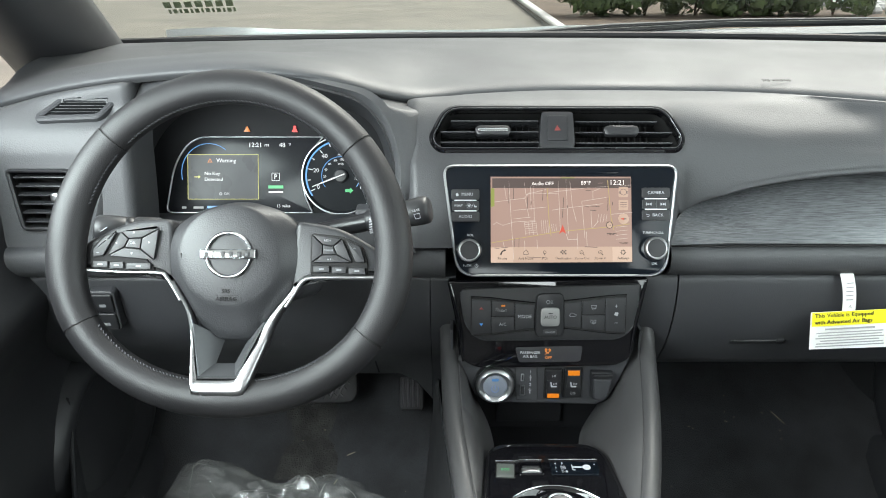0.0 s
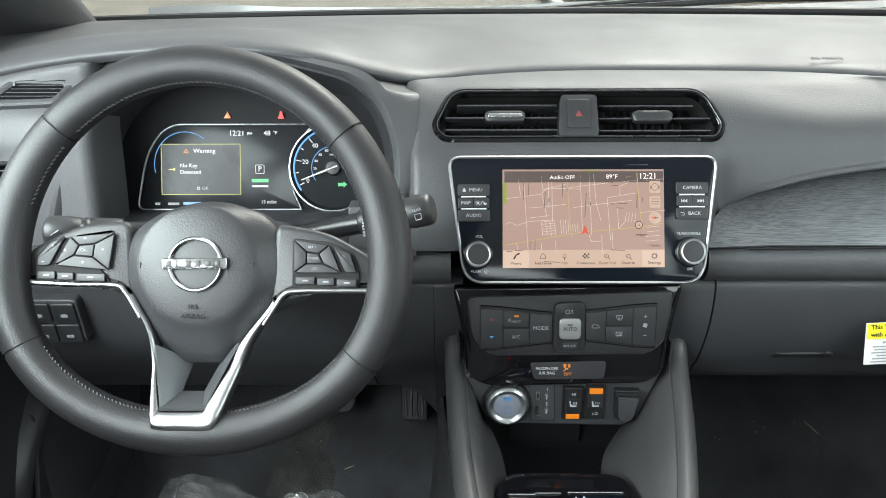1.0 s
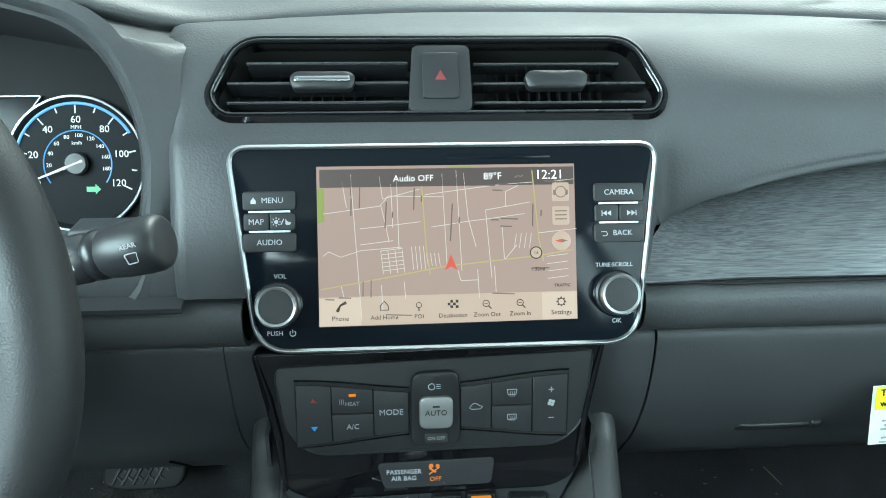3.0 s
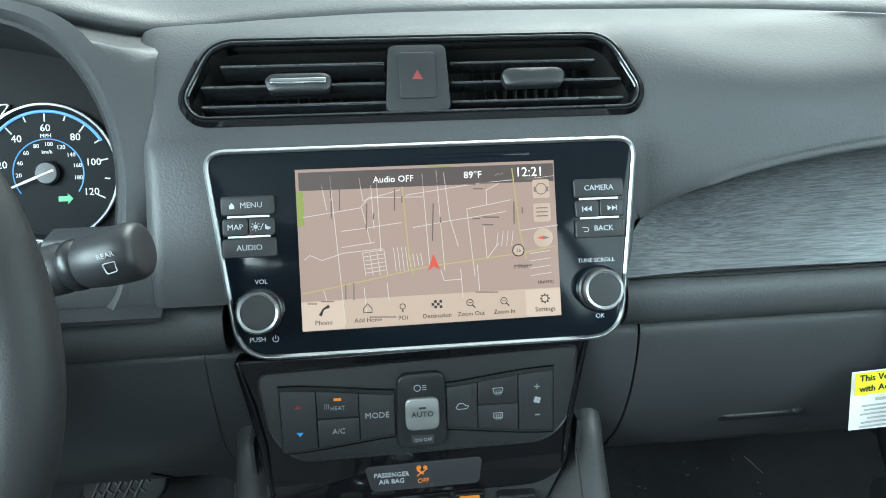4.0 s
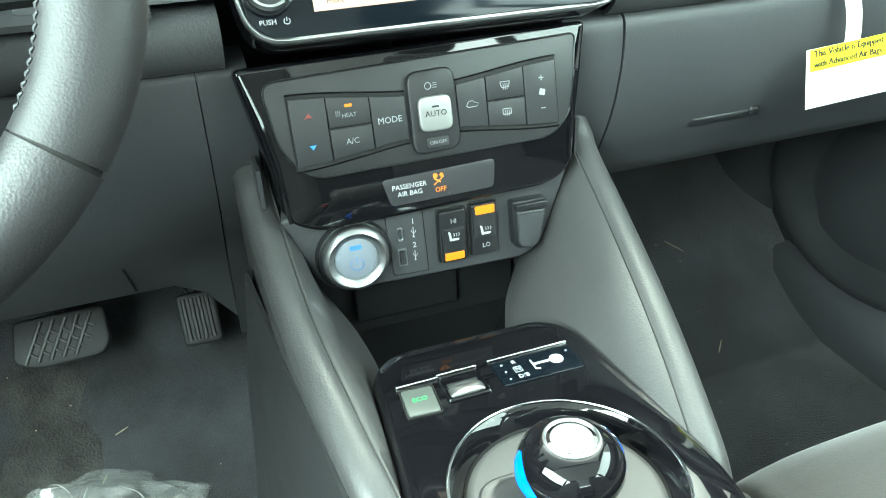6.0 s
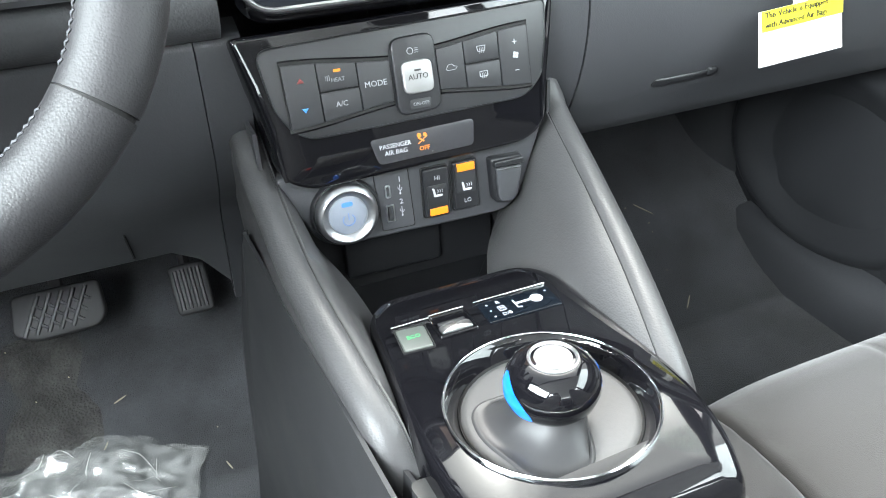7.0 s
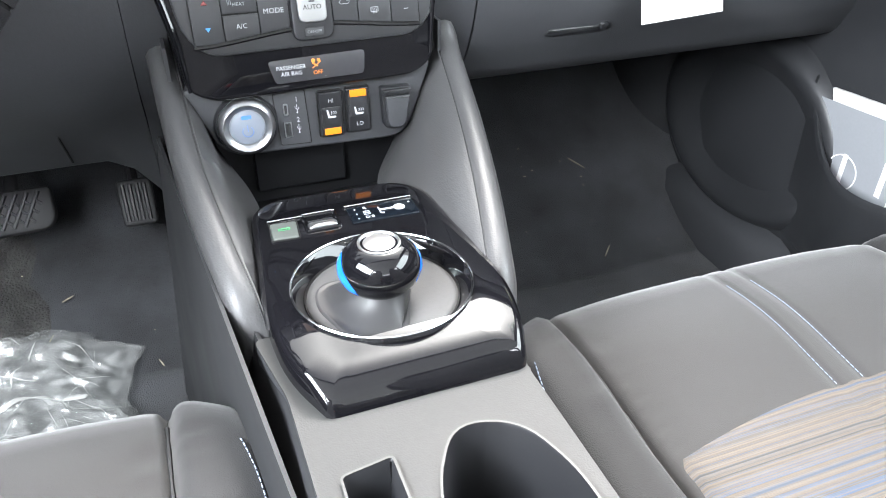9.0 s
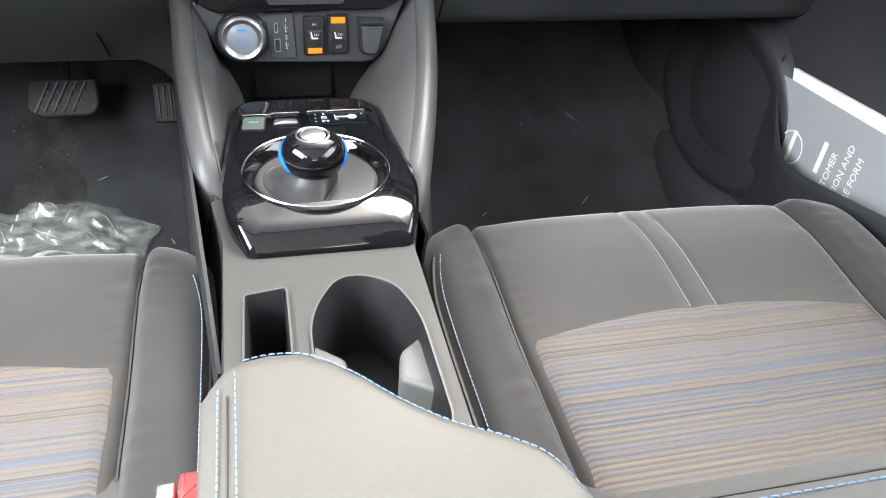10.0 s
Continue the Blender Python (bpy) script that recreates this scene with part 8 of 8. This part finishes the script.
part("badge", Geo().hoop(circle(0.072, 0.112, 0.024, 32), circle(0.072, 0.112, 0.0222, 32), 0.001, 0.0018, 0.0001).moved(bl), PAPER, book, "white ring printed on the cover")
part("badge_bar", Geo().plate(rrect(0.072, 0.112, 0.007, 0.05, 0.001), 0.001, 0.0018).moved(bl), PAPER, book)
part("title_bar", Geo().plate([(0.127, 0.105), (0.135, 0.105), (0.135, 0.150), (0.127, 0.150)], 0.001, 0.0017).moved(bl), PAPER, book)
for k, (words, top) in enumerate((("TOMER", 0.146), ("ATION AND", 0.168), ("IRE FORM", 0.160))):
    text(words, 0.0150, PAPER, book, 0.152 + k * 0.021, top, 0.0014, turn=90, align="RIGHT", m=bl)

# ---- crumpled clear bag in the driver's footwell ----
BAG = bpy.data.materials.new("clear crumpled film")
BAG.use_nodes = True
_n, _l = BAG.node_tree.nodes, BAG.node_tree.links.new
_n.remove(_n["Principled BSDF"])
_t, _g, _m, _lw = _n.new("ShaderNodeBsdfTransparent"), _n.new("ShaderNodeBsdfPrincipled"), _n.new("ShaderNodeMixShader"), _n.new("ShaderNodeTexNoise")
_g.inputs["Base Color"].default_value = (0.78, 0.79, 0.78, 1)
_g.inputs["Metallic"].default_value = 0.2
_g.inputs["Roughness"].default_value = 0.13
_t.inputs["Color"].default_value = (0.93, 0.94, 0.93, 1)
_lw.inputs["Scale"].default_value = 11
_mr = _n.new("ShaderNodeMapRange")
_mr.inputs["From Min"].default_value, _mr.inputs["From Max"].default_value, _mr.inputs["To Min"].default_value, _mr.inputs["To Max"].default_value = 0.40, 0.64, 0.10, 0.30
_l(_lw.outputs["Fac"], _mr.inputs["Value"])
_l(_mr.outputs[0], _m.inputs["Fac"])
_l(_t.outputs[0], _m.inputs[1])
_l(_g.outputs[0], _m.inputs[2])
_l(_m.outputs[0], _n["Material Output"].inputs["Surface"])
bag = thing("plastic_bag", (-0.45, 0.98, 0.0), "crumpled clear plastic bag on the driver's carpet", "bag")


def bag_pt(u, v, lift):
    x, y = -0.62 + 0.415 * u + 0.02 * math.sin(v * 7) - 0.03 * v * u, 0.90 + 0.25 * v - 0.05 * u + 0.012 * math.sin(u * 11)
    e = min(1.0, min(u, 1 - u, v, 1 - v) * 6)
    wave = noise.noise(Vector((u * 3.1, v * 2.6, lift * 7)))
    # long creases that meet at sharp ridges, then small crinkles between them
    crease = 1 - 2.4 * abs(noise.noise(Vector((u * 5 + v * 6, v * 5 - u * 2.5, lift * 5 + 1))))
    cross = 1 - 2.4 * abs(noise.noise(Vector((u * 8 - v * 7, v * 7 + u * 4, lift * 3 + 4))))
    fine = 1 - 2.4 * abs(noise.noise(Vector((u * 17 + 3 * v, v * 14 - 6 * u, 2 + lift * 5))))
    x += 0.012 * noise.noise(Vector((u * 9, v * 9, lift * 9)))
    y += 0.012 * noise.noise(Vector((u * 9 + 7, v * 9, lift * 9)))
    return (x, y, floor_z(y) + 0.010 + e * (0.006 + 0.022 * lift + 0.020 * wave + 0.014 * crease + 0.010 * cross + 0.003 * fine))


for lift in (0.3, 1.0):
    part("film", Geo().grid(lambda u, v: bag_pt(u, v, lift), span(0, 1, 64), span(0, 1, 46)), BAG, bag, "crinkled clear film", 14, local=False)
# whitened film: the thin lines made of it stand in for fold highlights
CREASE = bpy.data.materials.new("white film for folds and their glints")
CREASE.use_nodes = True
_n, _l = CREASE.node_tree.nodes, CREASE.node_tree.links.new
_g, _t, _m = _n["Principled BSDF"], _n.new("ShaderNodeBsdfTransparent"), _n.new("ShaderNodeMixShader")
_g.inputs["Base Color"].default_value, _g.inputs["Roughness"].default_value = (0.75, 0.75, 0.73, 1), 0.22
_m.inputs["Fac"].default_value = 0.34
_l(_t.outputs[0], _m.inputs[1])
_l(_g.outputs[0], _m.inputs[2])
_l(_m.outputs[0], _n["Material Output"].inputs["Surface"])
br_ = random.Random(11)
# thin white ribbons draw the highlights that run along the folds
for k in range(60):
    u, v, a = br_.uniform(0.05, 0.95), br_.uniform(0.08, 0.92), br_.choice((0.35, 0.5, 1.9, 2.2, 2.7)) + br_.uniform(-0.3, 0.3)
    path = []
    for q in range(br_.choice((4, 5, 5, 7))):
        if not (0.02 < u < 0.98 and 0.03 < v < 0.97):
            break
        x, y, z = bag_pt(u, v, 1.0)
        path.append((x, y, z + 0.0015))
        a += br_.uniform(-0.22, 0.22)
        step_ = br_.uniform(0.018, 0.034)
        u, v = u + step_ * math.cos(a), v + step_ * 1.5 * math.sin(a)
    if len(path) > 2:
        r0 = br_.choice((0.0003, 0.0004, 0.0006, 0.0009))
        part("crease", Geo().tube(spline(path, 3), [r0 * (0.3 + 0.7 * math.sin((q + 0.5) / (3 * len(path) - 2) * math.pi)) for q in range(3 * (len(path) - 1) + 1)], 5, flat=0.5), CREASE, bag, "thin white line for the highlight on a fold", local=False)
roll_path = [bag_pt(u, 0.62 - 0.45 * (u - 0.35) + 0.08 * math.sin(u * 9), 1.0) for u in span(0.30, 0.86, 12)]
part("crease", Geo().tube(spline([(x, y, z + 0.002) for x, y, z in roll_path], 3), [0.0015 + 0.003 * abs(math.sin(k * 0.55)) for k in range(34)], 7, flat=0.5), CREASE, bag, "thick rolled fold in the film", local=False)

# ---- worn heel pad in the driver's carpet ----
heel_geo = Geo().grid(lambda u, v: (-0.448 + 0.115 * u + 0.01 * v + 0.004 * math.sin(v * 5), 1.13 + 0.14 * v, floor_z(1.13 + 0.14 * v) - 0.003 + 0.0068 * math.sin(u * math.pi) ** 0.3 * math.sin(v * math.pi) ** 0.3), span(0, 1, 24), span(0, 1, 24))
tagged(new("heel_pad", mesh_of(heel_geo, "heel_pad", surface("worn speckled carpet pad", (0.046, 0.045, 0.043), 0.95, grain=0.003, grain_scale=330, bump=0.9, vary=0.8, scale=22), 60)), "grey speckled worn heel pad on the driver's carpet", "heel pad", kind="structure")

# ---- small litter on the carpet ----
LITTER = surface("dry grass and crumbs", (0.35, 0.31, 0.22), 0.8)
lr = random.Random(3)
for x, y, l, a in ((0.503, 1.23, 0.022, 1.9), (0.49, 1.08, 0.014, 0.8), (-0.306, 1.168, 0.008, 0.3), (0.30, 1.06, 0.005, 0.4), (-0.33, 1.12, 0.005, 1.0), (-0.2, 1.05, 0.006, 2.0)):
    z = floor_z(y) + 0.007
    lit = thing("grass_blade" if l > 0.01 else "crumb", (x, y, z), "dry pale grass blade on the carpet" if l > 0.01 else "small pale crumb on the carpet", "litter")
    part("bit", Geo().tube([(-l * math.cos(a), -l * math.sin(a), 0.0), (0, 0, 0.002), (l * math.cos(a), l * math.sin(a), 0.004)], [0.0006, 0.0011, 0.0005], 5), LITTER, lit)

fib = Geo()
for _ in range(40):
    side = lr.choice((-1, 1))
    x, y = side * lr.uniform(0.17, 0.60), lr.uniform(0.86, 1.27)
    l, a = lr.uniform(0.0008, 0.0028), lr.uniform(0, 6.28)
    z = floor_z(y) + 0.0055
    fib.tube([(x, y, z), (x + l * math.cos(a), y + l * math.sin(a), z + 0.001), (x + l * 1.7 * math.cos(a + 0.6), y + l * 1.7 * math.sin(a + 0.6), z)], lr.uniform(0.0003, 0.0007), 4)
tagged(new("lint", mesh_of(fib, "lint", LITTER)), "pale lint and dust specks on the carpet", "lint", kind="stuff")
